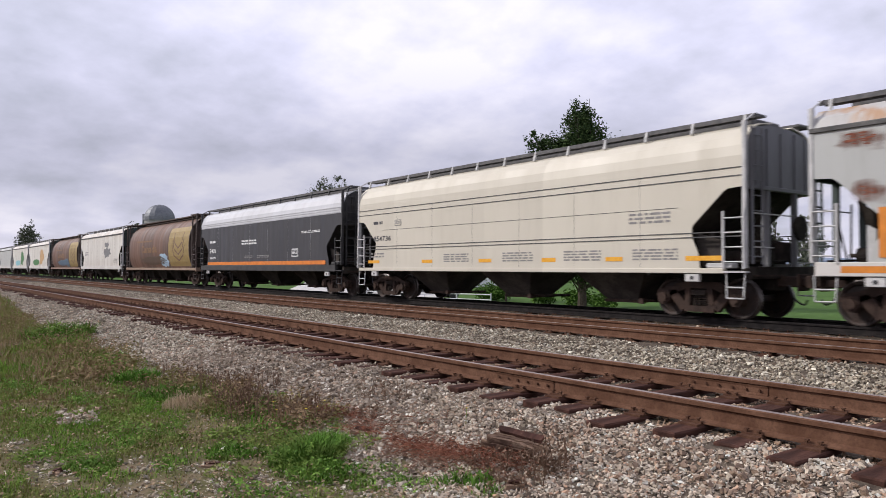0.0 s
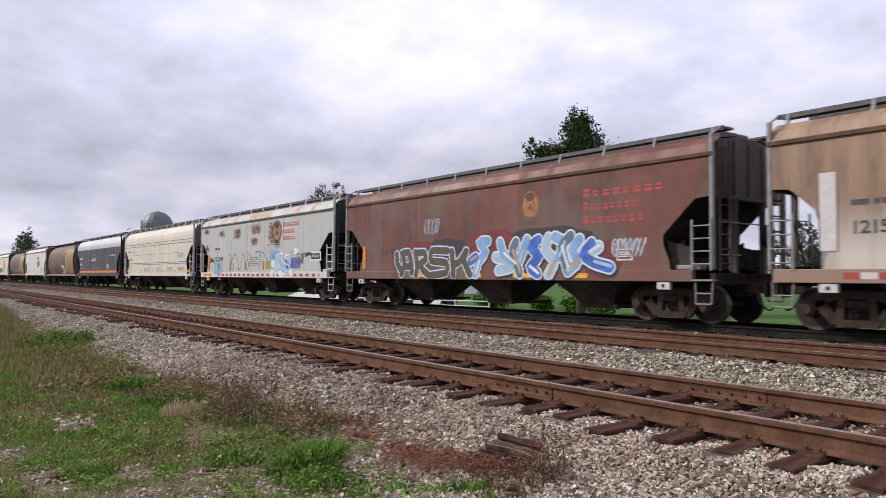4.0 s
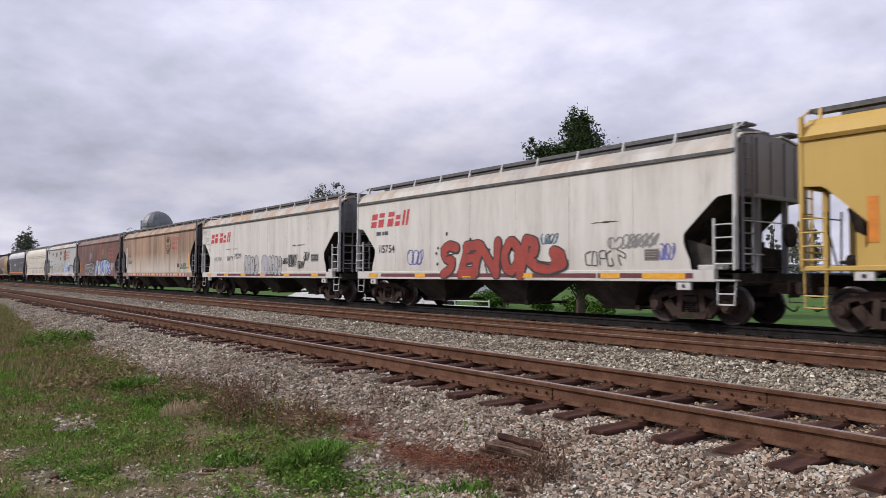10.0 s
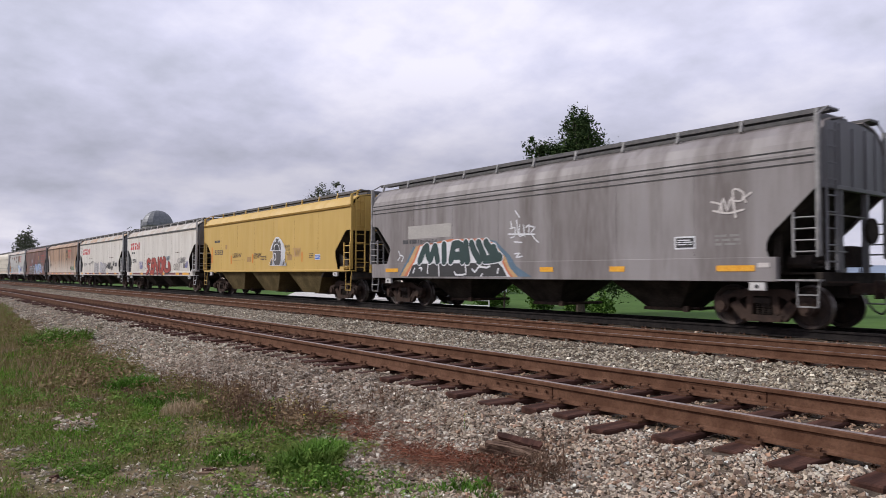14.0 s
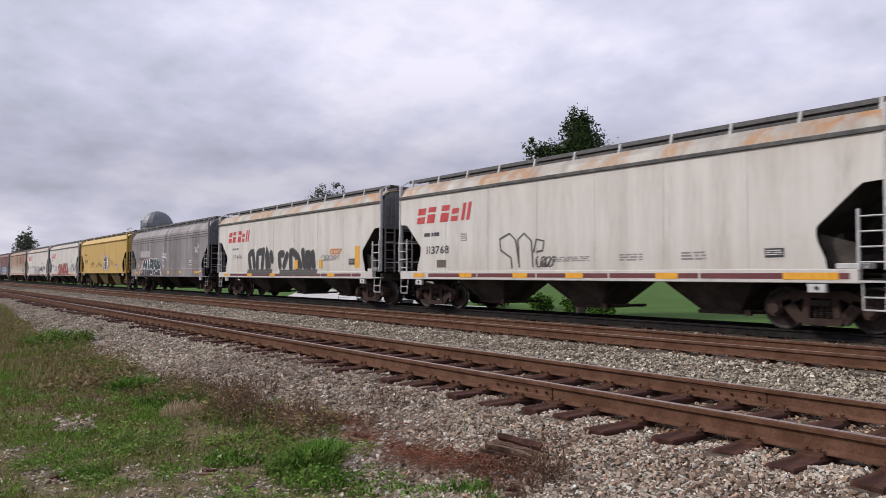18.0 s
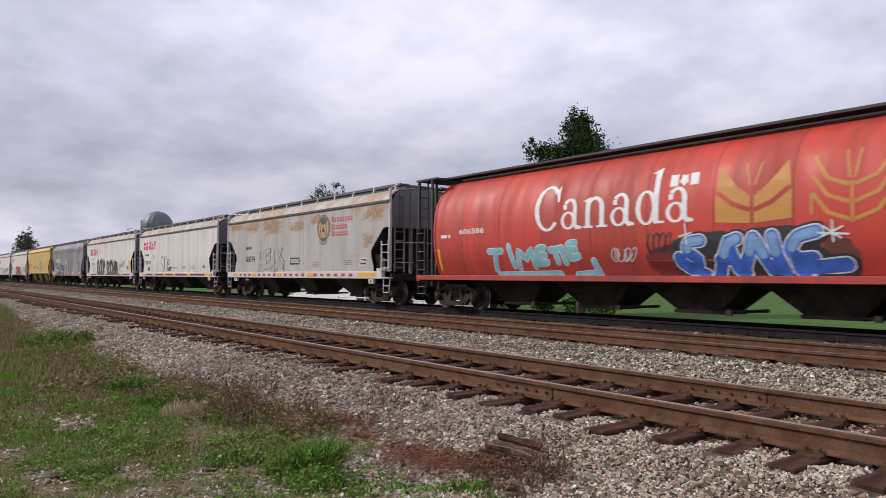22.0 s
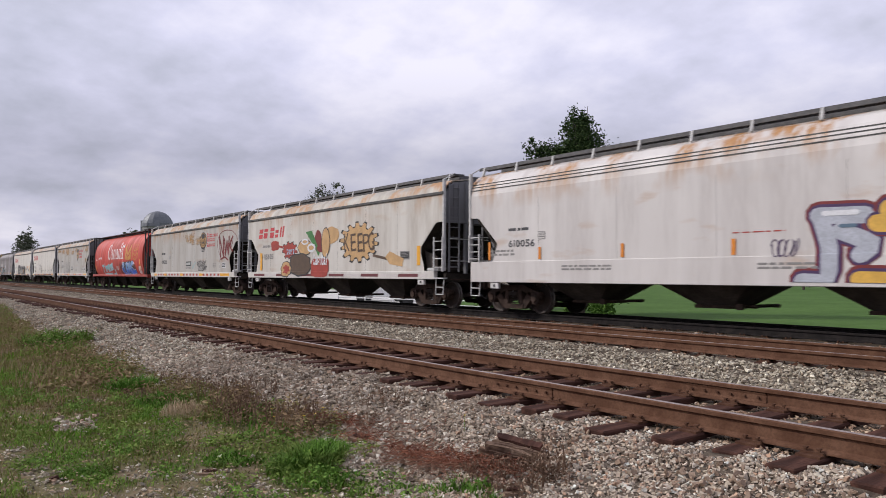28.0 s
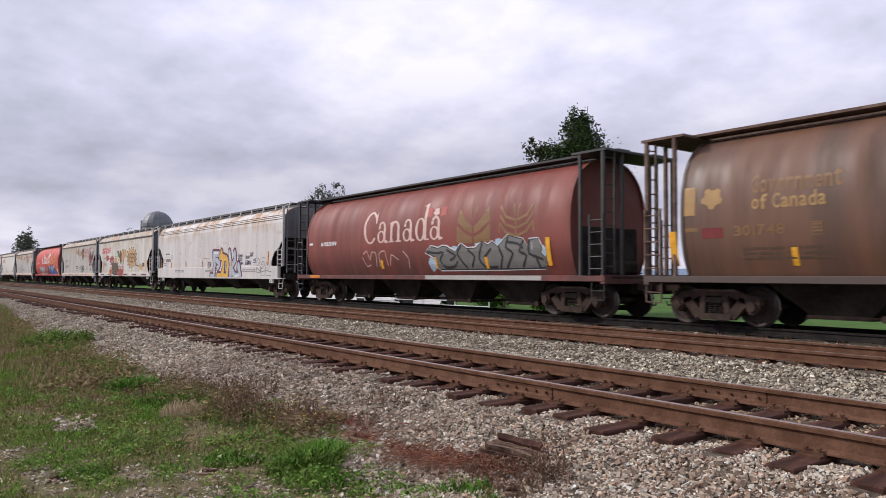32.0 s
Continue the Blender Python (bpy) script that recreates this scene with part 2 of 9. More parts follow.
# ---- ground and tracks ----
def ground_height(x, y):
    """The lie of the land across the tracks: verge, ballast shoulder, three beds, ditch and field."""
    edge = 3.35 + 0.25 * math.sin(x * 0.23 + 1.0) + 0.12 * math.sin(x * 0.9)
    pts = ((-60, -0.95), (-8, -0.82), (0, -0.72), (edge, -0.60), (4.80, -0.262), (5.1, -0.240), (5.4, -0.245), (7.2, -0.245), (7.9, -0.26), (9.3, -0.30), (10.4, -0.22),
           (13.4, -0.21), (14.0, -0.24), (14.7, -0.21), (17.7, -0.21), (19.6, -0.75), (24, -0.85), (60, -0.75), (4000, -0.9))
    for (a, za), (b, zb) in zip(pts, pts[1:]):
        if y <= b:
            k = max(0.0, min(1.0, (y - a) / (b - a)))
            return za + (zb - za) * k
    return pts[-1][1]


def sheet(name, xs, ys, mat, rough=0.0, lift=0.0):
    verts, faces = [], []
    for x in xs:
        for y in ys:
            z = ground_height(x, y) + lift
            if rough:
                z += rough * noise.noise((x * 1.7, y * 1.7, 0.3))
            verts.append((x, y, z))
    n = len(ys)
    for i in range(len(xs) - 1):
        for j in range(n - 1):
            a = i * n + j
            faces.append((a, a + n, a + n + 1, a + 1))
    me = bpy.data.meshes.new(name)
    me.from_pydata(verts, [], faces)
    me.polygons.foreach_set("use_smooth", [True] * len(faces))
    me.materials.append(mat)
    return new(name, me)


def steps(*runs):
    out = []
    for a, b, d in runs:
        n = max(1, round((b - a) / d))
        out += [a + (b - a) * k / n for k in range(n)]
    return out + [runs[-1][1]]


GROUND_X = steps((-4000, -400, 600), (-400, -60, 10), (-60, -25, 1.0), (-25, 8, 0.2), (8, 60, 4), (60, 1500, 240))
tagged(sheet("ground", GROUND_X, steps((-900, -12, 100), (-12, 0, 1.0), (0, 3.6, 0.12)), M_GROUND, 0.05),
       "weedy verge of low grass, bare soil and gravel", "ground", kind="structure")
ballast = tagged(sheet("ballast_bed", GROUND_X, steps((3.6, 4.8, 0.12), (4.8, 18, 0.25), (18, 19.6, 0.4)), M_BALLAST, 0.05),
                 "grey crushed stone ballast under three tracks", "ballast", kind="structure")
tagged(sheet("field", GROUND_X, steps((19.6, 30, 1.5), (30, 120, 15), (120, 4000, 500)), M_FIELD, 0.05),
       "flat bright green mown field beyond the railway", "field", kind="structure")

RAIL = ((-0.076, -0.181), (0.076, -0.181), (0.076, -0.170), (0.012, -0.148), (0.009, -0.056), (0.036, -0.044), (0.038, -0.012),
        (0.030, -0.002), (0.0, 0.0), (-0.030, -0.002), (-0.038, -0.012), (-0.036, -0.044), (-0.009, -0.056), (-0.012, -0.148), (-0.076, -0.170))


def rail(parent, y, mats, label):
    bm = bmesh.new()
    a = [bm.verts.new((-900, y + p, q)) for p, q in RAIL]
    b = [bm.verts.new((120, y + p, q)) for p, q in RAIL]
    n = len(RAIL)
    for k in range(n):
        f = bm.faces.new((a[k], a[(k + 1) % n], b[(k + 1) % n], b[k]))
        f.material_index = 1 if k in (7, 8) else 0
    bm.faces.new(a)
    bm.faces.new(b[::-1])
    return part("rail", clean(bm), mats, parent, label)


tie_meshes = []
for i in range(6):
    bm = boxed(-0.115, 0.115, -1.3, 1.3, -0.17, 0.0, 0.012)
    for v in bm.verts:
        v.co += Vector((0.012 * noise.noise((v.co.x * 9, v.co.y * 2 + i * 5, 1)), 0.04 * noise.noise((i * 3.3, v.co.y, 2)), 0.008 * noise.noise((v.co.y * 3, i, 7))))
    me = bpy.data.meshes.new("tie")
    bm.to_mesh(me)
    bm.free()
    me.materials.append(M_TIE)
    tie_meshes.append(me)

bm = bmesh.new()
box(bm, -0.09, 0.09, -0.17, 0.17, 0.0, 0.018)
box(bm, -0.085, 0.085, -0.105, -0.078, 0.018, 0.034)
box(bm, -0.085, 0.085, 0.078, 0.105, 0.018, 0.034)
for sx, sy in ((-0.05, -0.09), (0.05, 0.09), (0.05, -0.09), (-0.05, 0.13)):
    box(bm, sx - 0.009, sx + 0.009, sy - 0.009, sy + 0.009, 0.018, 0.058)
    box(bm, sx - 0.015, sx + 0.015, sy - 0.015, sy + 0.02, 0.052, 0.064)
plate_mesh = bpy.data.meshes.new("tie_plate")
bm.to_mesh(plate_mesh)
bm.free()
plate_mesh.materials.append(M_STEEL)


def shared(name, me, parent, x=0.0, y=0.0, z=0.0, rz=0.0):
    ob = new(name, me)
    ob.parent = parent
    ob.location = (x, y, z)
    ob.rotation_euler = (0, 0, rz)
    return ob


NEAR_TIES = []


def track(y, label, mats, sink, near, far):
    t = thing("railway_track", (0, y, 0), label, "railway track", "parallel tracks")
    t["kind"] = "structure"
    for s in (-1, 1):
        rail(t, s * GAUGE / 2, mats, "")
    rnd = random.Random(int(y * 10))
    rest = bmesh.new()
    x = near
    while x > -260:
        dz = -0.199 - sink + rnd.uniform(-0.012, 0.01)
        if x > far:
            tie = shared("tie", rnd.choice(tie_meshes), t, x + rnd.uniform(-0.03, 0.03), rnd.uniform(-0.11, 0.11), dz, rnd.uniform(-0.04, 0.04))
            if sink < 0.05:
                for s in (-1, 1):
                    shared("tie_plate", plate_mesh, tie, 0, s * GAUGE / 2 - tie.location.y, 0.0)
        else:
            box(rest, x - 0.115, x + 0.115, -1.3, 1.3, dz - 0.17, dz)
        if sink < 0.01:
            NEAR_TIES.append(x)
        x -= 0.53
    tagged(part("far_ties", rest, M_TIE, t), kind="stuff")
    return t


track(NEAR_TRACK, "rusty rails on dark wooden ties in pale ballast", (M_RAIL, M_RAIL_DULL), 0.0, 11.73, -60)
track(MID_TRACK, "rusty rails with polished heads, ties buried in ballast", (M_RAIL, M_RAIL_TOP), 0.035, 12, -30)
track(FAR_TRACK, "rails toned near-black for the shade under the grain train", (M_DARK_RAIL, M_DARK_RAIL), 0.035, 24, -20)


# ---- running gear shared by all cars ----
def keep(name, bm, mat):
    me = bpy.data.meshes.new(name)
    clean(bm).to_mesh(me)
    bm.free()
    for m in (mat if isinstance(mat, (list, tuple)) else (mat,)):
        me.materials.append(m)
    return me


WHEEL_R = 0.457
bm = bmesh.new()
bar(bm, (0, -0.98, 0), (0, 0.98, 0), 0.085, 12)
AXLE = keep("axle", bm, M_WHEEL)
WHEELS = {}
for s in (-1, 1):
    bm = bmesh.new()
    lathe(bm, [(0.10, s * 0.07), (0.15, s * 0.05), (0.36, s * 0.010), (0.385, s * 0.045), (0.430, s * 0.060), (0.444, s * 0.058),
               (WHEEL_R - 0.002, s * 0.05), (WHEEL_R, s * -0.03), (0.482, s * -0.045), (0.478, s * -0.07), (0.39, s * -0.07), (0.36, s * -0.02), (0.15, s * -0.05), (0.10, s * -0.06)], (0, 0, 0), 36, 0)
    bm.faces.ensure_lookup_table()
    for f in bm.faces:
        if min(math.hypot(v.co.x, v.co.z) for v in f.verts) > 0.44 and len(f.verts) == 4:
            f.material_index = 1
    WHEELS[s] = keep("wheel", bm, (M_WHEEL, M_TREAD))


def side_frame_mesh():
    """A cast side frame: arched top member, bottom tension member, columns, pedestal boxes, with its openings left open."""
    bm = bmesh.new()
    y0, y1 = -0.07, 0.07
    top = [(-1.12, 0.50), (-1.08, 0.62), (-0.74, 0.68), (-0.46, 0.79), (0.46, 0.79), (0.74, 0.68), (1.08, 0.62), (1.12, 0.50),
           (1.06, 0.46), (0.70, 0.50), (0.34, 0.655), (-0.34, 0.655), (-0.70, 0.50), (-1.06, 0.46)]
    prism(bm, top, "y", y0, y1)
    for s in (-1, 1):
        prism(bm, [(s * 0.20, 0.66), (s * 0.33, 0.66), (s * 0.36, 0.34), (s * 0.23, 0.26)], "y", y0 - 0.02, y1 + 0.02)
        prism(bm, [(s * 0.60, 0.64), (s * 0.82, 0.56), (s * 0.46, 0.18), (s * 0.30, 0.30)], "y", y0, y1)
        prism(bm, [(s * 0.74, 0.60), (s * 1.06, 0.60), (s * 1.05, 0.40), (s * 0.98, 0.31), (s * 0.82, 0.31), (s * 0.75, 0.40)], "y", y0 - 0.05, y1 + 0.03)
        bm_c = [(s * 0.889 + 0.10 * math.cos(k * math.tau / 12), 0.457 + 0.10 * math.sin(k * math.tau / 12)) for k in range(12)]
        prism(bm, bm_c, "y", y0 - 0.11, y0 - 0.03)
    prism(bm, [(-0.42, 0.30), (0.42, 0.30), (0.36, 0.17), (-0.36, 0.17)], "y", y0 - 0.02, y1 + 0.02)
    for v in bm.verts:
        v.co.x, v.co.z = v.co.x * 1.06, 0.44 + (v.co.z - 0.44) * 1.14
    return keep("side_frame", bm, M_TRUCK)


SIDE_FRAME = side_frame_mesh()


def springs():
    bm = bmesh.new()
    for k in range(3):
        cx = -0.13 + 0.13 * k
        for j in range(5):
            prism(bm, [(cx + 0.055 * math.cos(a * math.tau / 8), 0.055 * math.sin(a * math.tau / 8)) for a in range(8)], "z", 0.305 + 0.045 * j, 0.328 + 0.045 * j)
    box(bm, -0.19, 0.19, -0.10, 0.09, 0.53, 0.65)
    return keep("spring_nest", bm, M_TRUCK_DARK)


SPRINGS = springs()
bm = bmesh.new()
box(bm, -0.17, 0.17, -0.95, 0.95, 0.46, 0.68)
box(bm, -0.25, 0.25, -0.25, 0.25, 0.66, 0.80)
for s in (-1, 1):
    box(bm, s * 0.42 - 0.05, s * 0.42 + 0.05, -0.85, 0.85, 0.36, 0.46)
BOLSTER = keep("bolster", bevel(bm, 0.015), M_TRUCK_DARK)

bm = bmesh.new()
box(bm, -0.75, 0.42, -0.13, 0.13, 0.74, 0.98)
box(bm, 0.42, 0.58, -0.10, 0.10, 0.76, 0.96)
box(bm, 0.56, 0.70, -0.17, 0.05, 0.72, 1.0)
box(bm, 0.40, 0.46, -0.24, 0.24, 0.66, 1.04)
COUPLER = keep("coupler", bevel(bm, 0.02), M_TRUCK)


def hose_mesh():
    bm = bmesh.new()
    p = [Vector((0.25 + 0.42 * k / 7, -0.28 - 0.06 * math.sin(k), 0.78 - 0.42 * math.sin(k / 7 * 2.3))) for k in range(8)]
    for a, b in zip(p, p[1:]):
        bar(bm, a, b, 0.022, 6)
    return keep("air_hose", bm, M_BLACK)


HOSE = hose_mesh()


def running_gear(car, length, inset, frame_mat=None):
    """Two trucks, four wheelsets, two couplers with air hoses under a car of that body length."""
    for cx in (inset, length - inset):
        for s in (-1, 1):
            f = shared("side_frame", SIDE_FRAME, car, cx, s * 1.0, 0.0, 0 if s < 0 else math.pi)
            shared("spring_nest", SPRINGS, f, 0, 0, 0)
        shared("bolster", BOLSTER, car, cx)
        for d in (-0.889, 0.889):
            axle = shared("wheelset", AXLE, car, cx + d, 0, WHEEL_R)
            for s in (-1, 1):
                shared("wheel", WHEELS[s], axle, 0, s * GAUGE / 2, 0)
    for x, turn in ((0.0, math.pi), (length, 0.0)):
        c = shared("coupler", COUPLER, car, x, 0, 0, turn)
        shared("air_hose", HOSE, c)


# ---- car bodies ----
def ladder(name, car, mat, x, y, z0, z1, width, rungs, axis="x", r=0.018):
    """Two stiles and round rungs, in the plane of a side (axis x) or of an end (axis y)."""
    bm = bmesh.new()
    d = Vector((width, 0, 0)) if axis == "x" else Vector((0, width, 0))
    a = Vector((x, y, 0))
    for p in (a, a + d):
        box(bm, p.x - 0.022, p.x + 0.022, p.y - 0.022, p.y + 0.022, z0, z1)
    for k in range(rungs):
        z = z0 + (z1 - z0) * (k + 0.5) / rungs
        bar(bm, a + Vector((0, 0, z)), a + d + Vector((0, 0, z)), r, 5)
    return part(name, clean(bm), mat, car)


def hopper_bay(car, cx, mat, top, low, length, half=1.5, z0=0.26, foot=0.5):
    """One sloping hopper under the sill, with its outlet gate."""
    bm = bmesh.new()
    rings = []
    for z, w in ((top, half), (z0 + 0.04, foot)):
        l = length / 2 + (low / 2 - length / 2) * (top - z) / (top - z0 - 0.04)
        rings.append([bm.verts.new((cx + sx * l, sy * w, z)) for sx, sy in ((-1, -1), (1, -1), (1, 1), (-1, 1))])
    for a, b in zip(rings, rings[1:]):
        for k in range(4):
            bm.faces.new((a[k], a[(k + 1) % 4], b[(k + 1) % 4], b[k]))
    bm.faces.new(rings[0])
    bm.faces.new(rings[-1][::-1])
    h = part("hopper_bay", clean(bm), mat, car)
    g = bmesh.new()
    box(g, cx - low / 2 - 0.06, cx + low / 2 + 0.06, -0.56, 0.56, z0 - 0.03, z0 + 0.05)
    for sx in (1,):
        box(g, *sorted((cx + sx * (low / 2 + 0.60), cx + sx * (low / 2 + 0.08))), -0.55, -0.45, z0, z0 + 0.05)
        box(g, *sorted((cx + sx * (low / 2 + 0.60), cx + sx * (low / 2 + 0.08))), 0.45, 0.55, z0, z0 + 0.05)
        bar(g, (cx + sx * (low / 2 + 0.42), -0.85, z0 + 0.04), (cx + sx * (low / 2 + 0.42), 0.85, z0 + 0.04), 0.04, 8)
        bar(g, (cx + sx * (low / 2 + 0.05), -0.62, z0 + 0.02), (cx + sx * (low / 2 + 0.62), -0.62, z0 + 0.06), 0.03, 6)
        box(g, cx + sx * (low / 2 + 0.42) - 0.07, cx + sx * (low / 2 + 0.42) + 0.07, -0.93, -0.83, z0 - 0.03, z0 + 0.11)
    part("outlet_gate", clean(g), M_TRUCK, h)
    return h


def end_gear(car, x, e, roof, mat, trim):
    """What crowds the open end of a car: stiffeners on the end sheet, a web on the centre line, struts, brake rigging and pipes. e: the way inwards."""
    def span(a, b):
        return min(x + e * a, x + e * b), max(x + e * a, x + e * b)
    for y in (-1.12, 0.0, 1.12):
        part("stiffener", boxed(*span(0.03, 0.07), y - 0.045, y + 0.045, 2.99, roof - 0.10), mat, car)
    part("end_beam", boxed(*span(0.0, 0.12), -1.52, 1.52, 2.90, 2.99, 0.01), mat, car)
    bm = bmesh.new()
    prism(bm, [(x + e * 0.25, 2.58), (x + e * 2.2, 1.15), (x + e * 0.7, 1.10), (x + e * 0.55, 1.6)], "y", -0.05, 0.05)
    part("end_web", clean(bm), M_UNDER, car)
    for y in (-1.28, 1.28):
        bm = bmesh.new()
        # Struts take the trim colour in front, a darkened one at the shaded trailing end.
        prism(bm, [(x + e * 0.95, 2.0), (x + e * 1.12, 1.9), (x + e * 1.12, 1.2), (x + e * 0.95, 1.2)], "y", y - 0.03, y + 0.03)
        part("strut", clean(bm), trim if e > 0 else M_UNDER, car)
    bm = bmesh.new()
    bar(bm, (x + e * 0.55, -0.72, 1.42), (x + e * 1.05, -0.72, 1.42), 0.15, 14)
    bar(bm, (x + e * 0.38, -0.72, 1.42), (x + e * 0.55, -0.72, 1.42), 0.04, 8)
    part("brake_cylinder", bm, M_TRUCK_DARK, car)
    part("valve_box", boxed(*span(0.24, 0.52), 0.35, 0.85, 1.32, 1.78, 0.03), M_TRUCK_DARK, car)
    for y0, z0, y1, z1 in ((-1.3, 1.30, 1.2, 1.36), (-1.0, 2.44, -0.4, 1.30), (0.9, 2.44, 0.6, 1.2), (-0.25, 1.2, -0.2, 2.5)):
        bm = bmesh.new()
        bar(bm, (x + e * 0.20, y0, z0), (x + e * 0.20, y1, z1), 0.022, 6)
        part("pipe", bm, M_UNDER, car)
    bm = bmesh.new()
    bar(bm, (x - e * 0.03, -1.40, 2.36), (x - e * 0.03, 0.30, 2.36), 0.016, 6)
    bar(bm, (x - e * 0.03, -1.40, 1.62), (x - e * 0.03, -0.55, 1.62), 0.016, 6)
    part("grab_iron", bm, trim, car)
    part("uncoupling_lever", boxed(*span(-0.06, -0.02), -1.35, -0.1, 0.98, 1.02), M_TRUCK, car)


class Flat:
    """A car with flat smooth sides, cut away at the lower corners, over three hoppers."""
    half, sill0, sill1, chord, roof, walk_z = 1.60, 1.00, 1.28, 3.85, 4.34, 4.545

    def side(self, z):
        return self.half


class Round:
    """A car with a cylinder's cross-section between two open end platforms."""
    half, sill0, sill1, chord, roof, walk_z = 1.62, 0.98, 1.14, 4.2, 4.40, 4.50
    curve = ((1.14, 1.34), (1.5, 1.50), (1.9, 1.59), (2.3, 1.62), (2.7, 1.62), (3.1, 1.585), (3.5, 1.48), (3.8, 1.33), (4.05, 1.12), (4.25, 0.85), (4.38, 0.5), (4.42, 0.0))

    def side(self, z):
        for (a, wa), (b, wb) in zip(self.curve, self.curve[1:]):
            if z <= b:
                return wa + (wb - wa) * max(0, (z - a) / (b - a))
        return 0.0


def flat_car(name, u, length, paint, label, trim=None, chord_mat=None, end_mat=None, sill_mat=None, cut_mat=None, bays=3, pitch=4.08, inset=1.5, brackets=11, round_top=False, bay_mat=None, sill_top=1.28, sill_low=1.0, low=1.0, bay_z=0.28, bay_len=0.585, grooves=(), dz=0.0, group="cars of the grain train", bay_half=1.12, bay_foot=0.5, bay_shift=-0.12, centre=False, walk_out=1.16, board=None, roof_mat=None, cut=None, slope=(3.30, 2.6), sill_end=0.54):
    """A covered hopper car with smooth sides. u: where its body begins along the train. cut: the trailing corner's outline from the sill up, as (way from the end, height)."""
    s = Flat()
    s.sill1, s.sill0 = sill_top, sill_low
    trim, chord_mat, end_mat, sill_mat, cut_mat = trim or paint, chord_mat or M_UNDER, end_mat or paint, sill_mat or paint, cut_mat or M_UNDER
    board = board or M_WALKWAY
    car = thing(name, (u, FAR_TRACK, 0), label, "freight car", group)
    L, H, chord, roof = length, s.half, (3.42 if round_top else s.chord) + dz, s.roof + dz
    foot = max(1.5, s.sill1 + 0.08)
    arch = [(1.60, 3.42), (1.595, 3.62), (1.555, 3.85), (1.45, 4.07), (1.27, 4.25), (1.0, 4.37), (0.45, 4.45)]
    corner = [(1.13, s.sill1), (1.17, foot), (1.30, foot + 0.30), (1.33, foot + 0.42), (1.33, 2.08), (1.29, 2.15), (0.54, 2.85), (0.44, 2.91), (0.04, 2.94)]
    for sy in (-1, 1):
        bm = bmesh.new()
        out = corner + [(0.04, chord), (L - 0.04, chord)] + [(L - d, z) for d, z in reversed(cut or corner)]
        prism(bm, out, "y", sy * H, sy * (H - 0.02))
        part("side_sheet", clean(bm), paint, car)
        bm = boxed(0.10, L - sill_end, min(sy * (H - 0.14), sy * (H + 0.02)), max(sy * (H - 0.14), sy * (H + 0.02)), s.sill0, s.sill1, 0.012)
        part("side_sill", bm, sill_mat, car)
        part("ladder_tread", boxed(L - sill_end, L - 0.02, min(sy * (H - 0.16), sy * (H + 0.03)), max(sy * (H - 0.16), sy * (H + 0.03)), s.sill0 + 0.02, s.sill0 + 0.06), trim, car)
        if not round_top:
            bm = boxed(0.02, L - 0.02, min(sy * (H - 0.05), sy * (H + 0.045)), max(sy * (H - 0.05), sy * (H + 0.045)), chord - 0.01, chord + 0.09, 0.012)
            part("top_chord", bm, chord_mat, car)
        if sy < 0:
            for k in range(6):
                x = 1.7 + (L - 3.4) * (k + 0.5) / 6
                part("panel_seam", boxed(x - 0.0025, x + 0.0025, -H - 0.0022, -H + 0.004, s.sill1 + 0.03, chord - 0.03), chord_mat, car)
        for gz in grooves:
            gy = H if gz < 3.5 else next(a + (c - a) * (gz - dz - b) / (d - b) for (a, b), (c, d) in zip(arch, arch[1:]) if gz - dz <= d) + 0.004
            part("seam", boxed(0.06, L - 0.06, min(sy * (gy - 0.03), sy * (gy + 0.012)), max(sy * (gy - 0.03), sy * (gy + 0.012)), gz - 0.012, gz + 0.012), chord_mat, car)
        bm = bmesh.new()
        prism(bm, [(sy * a, b + dz) for a, b in arch] + [(sy * (a - 0.03), b + dz - 0.03) for a, b in reversed(arch)] if round_top else [(sy * H, chord + 0.09), (sy * (H - 0.10), chord + 0.30), (sy * 1.22, roof), (sy * 0.45, roof + 0.10), (sy * 0.45, roof + 0.07), (sy * 1.2, roof - 0.04), (sy * (H - 0.13), chord + 0.28), (sy * (H - 0.03), chord + 0.09)], "x", 0.03, L - 0.03)
        part("roof_sheet", clean(bm), roof_mat or paint, car)
        bm = bmesh.new()
        wy0, wy1 = sorted((sy * (walk_out - 0.42), sy * walk_out))
        box(bm, 0.0, L, wy0, wy1, s.walk_z + dz - 0.03, s.walk_z + dz + 0.02)
        box(bm, 0.0, L, sy * walk_out - 0.012, sy * walk_out + 0.012, s.walk_z + dz - 0.07, s.walk_z + dz + 0.03)
        w = part("running_board", bm, board, car)
        for k in range(brackets):
            x = 0.25 + (L - 0.5) * k / (brackets - 1)
            bm = bmesh.new()
            prism(bm, [(sy * 1.20, roof - 0.05), (sy * 1.25, roof - 0.03), (sy * (walk_out + 0.018), s.walk_z + dz + 0.025), (sy * (walk_out - 0.035), s.walk_z + dz - 0.03)], "x", x - 0.03, x + 0.03)
            part("bracket", clean(bm), trim, w)
    part("hatch_trough", boxed(0.4, L - 0.4, -0.62, 0.62, roof - 0.05, s.walk_z + dz + 0.06, 0.03), board, car)
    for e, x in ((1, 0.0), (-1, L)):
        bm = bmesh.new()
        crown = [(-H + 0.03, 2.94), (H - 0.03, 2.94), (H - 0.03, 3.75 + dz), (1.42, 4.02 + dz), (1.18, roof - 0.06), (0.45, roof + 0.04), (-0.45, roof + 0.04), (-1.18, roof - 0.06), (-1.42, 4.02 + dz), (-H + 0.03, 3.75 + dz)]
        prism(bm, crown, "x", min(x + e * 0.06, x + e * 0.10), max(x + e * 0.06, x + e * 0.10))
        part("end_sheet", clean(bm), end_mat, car)
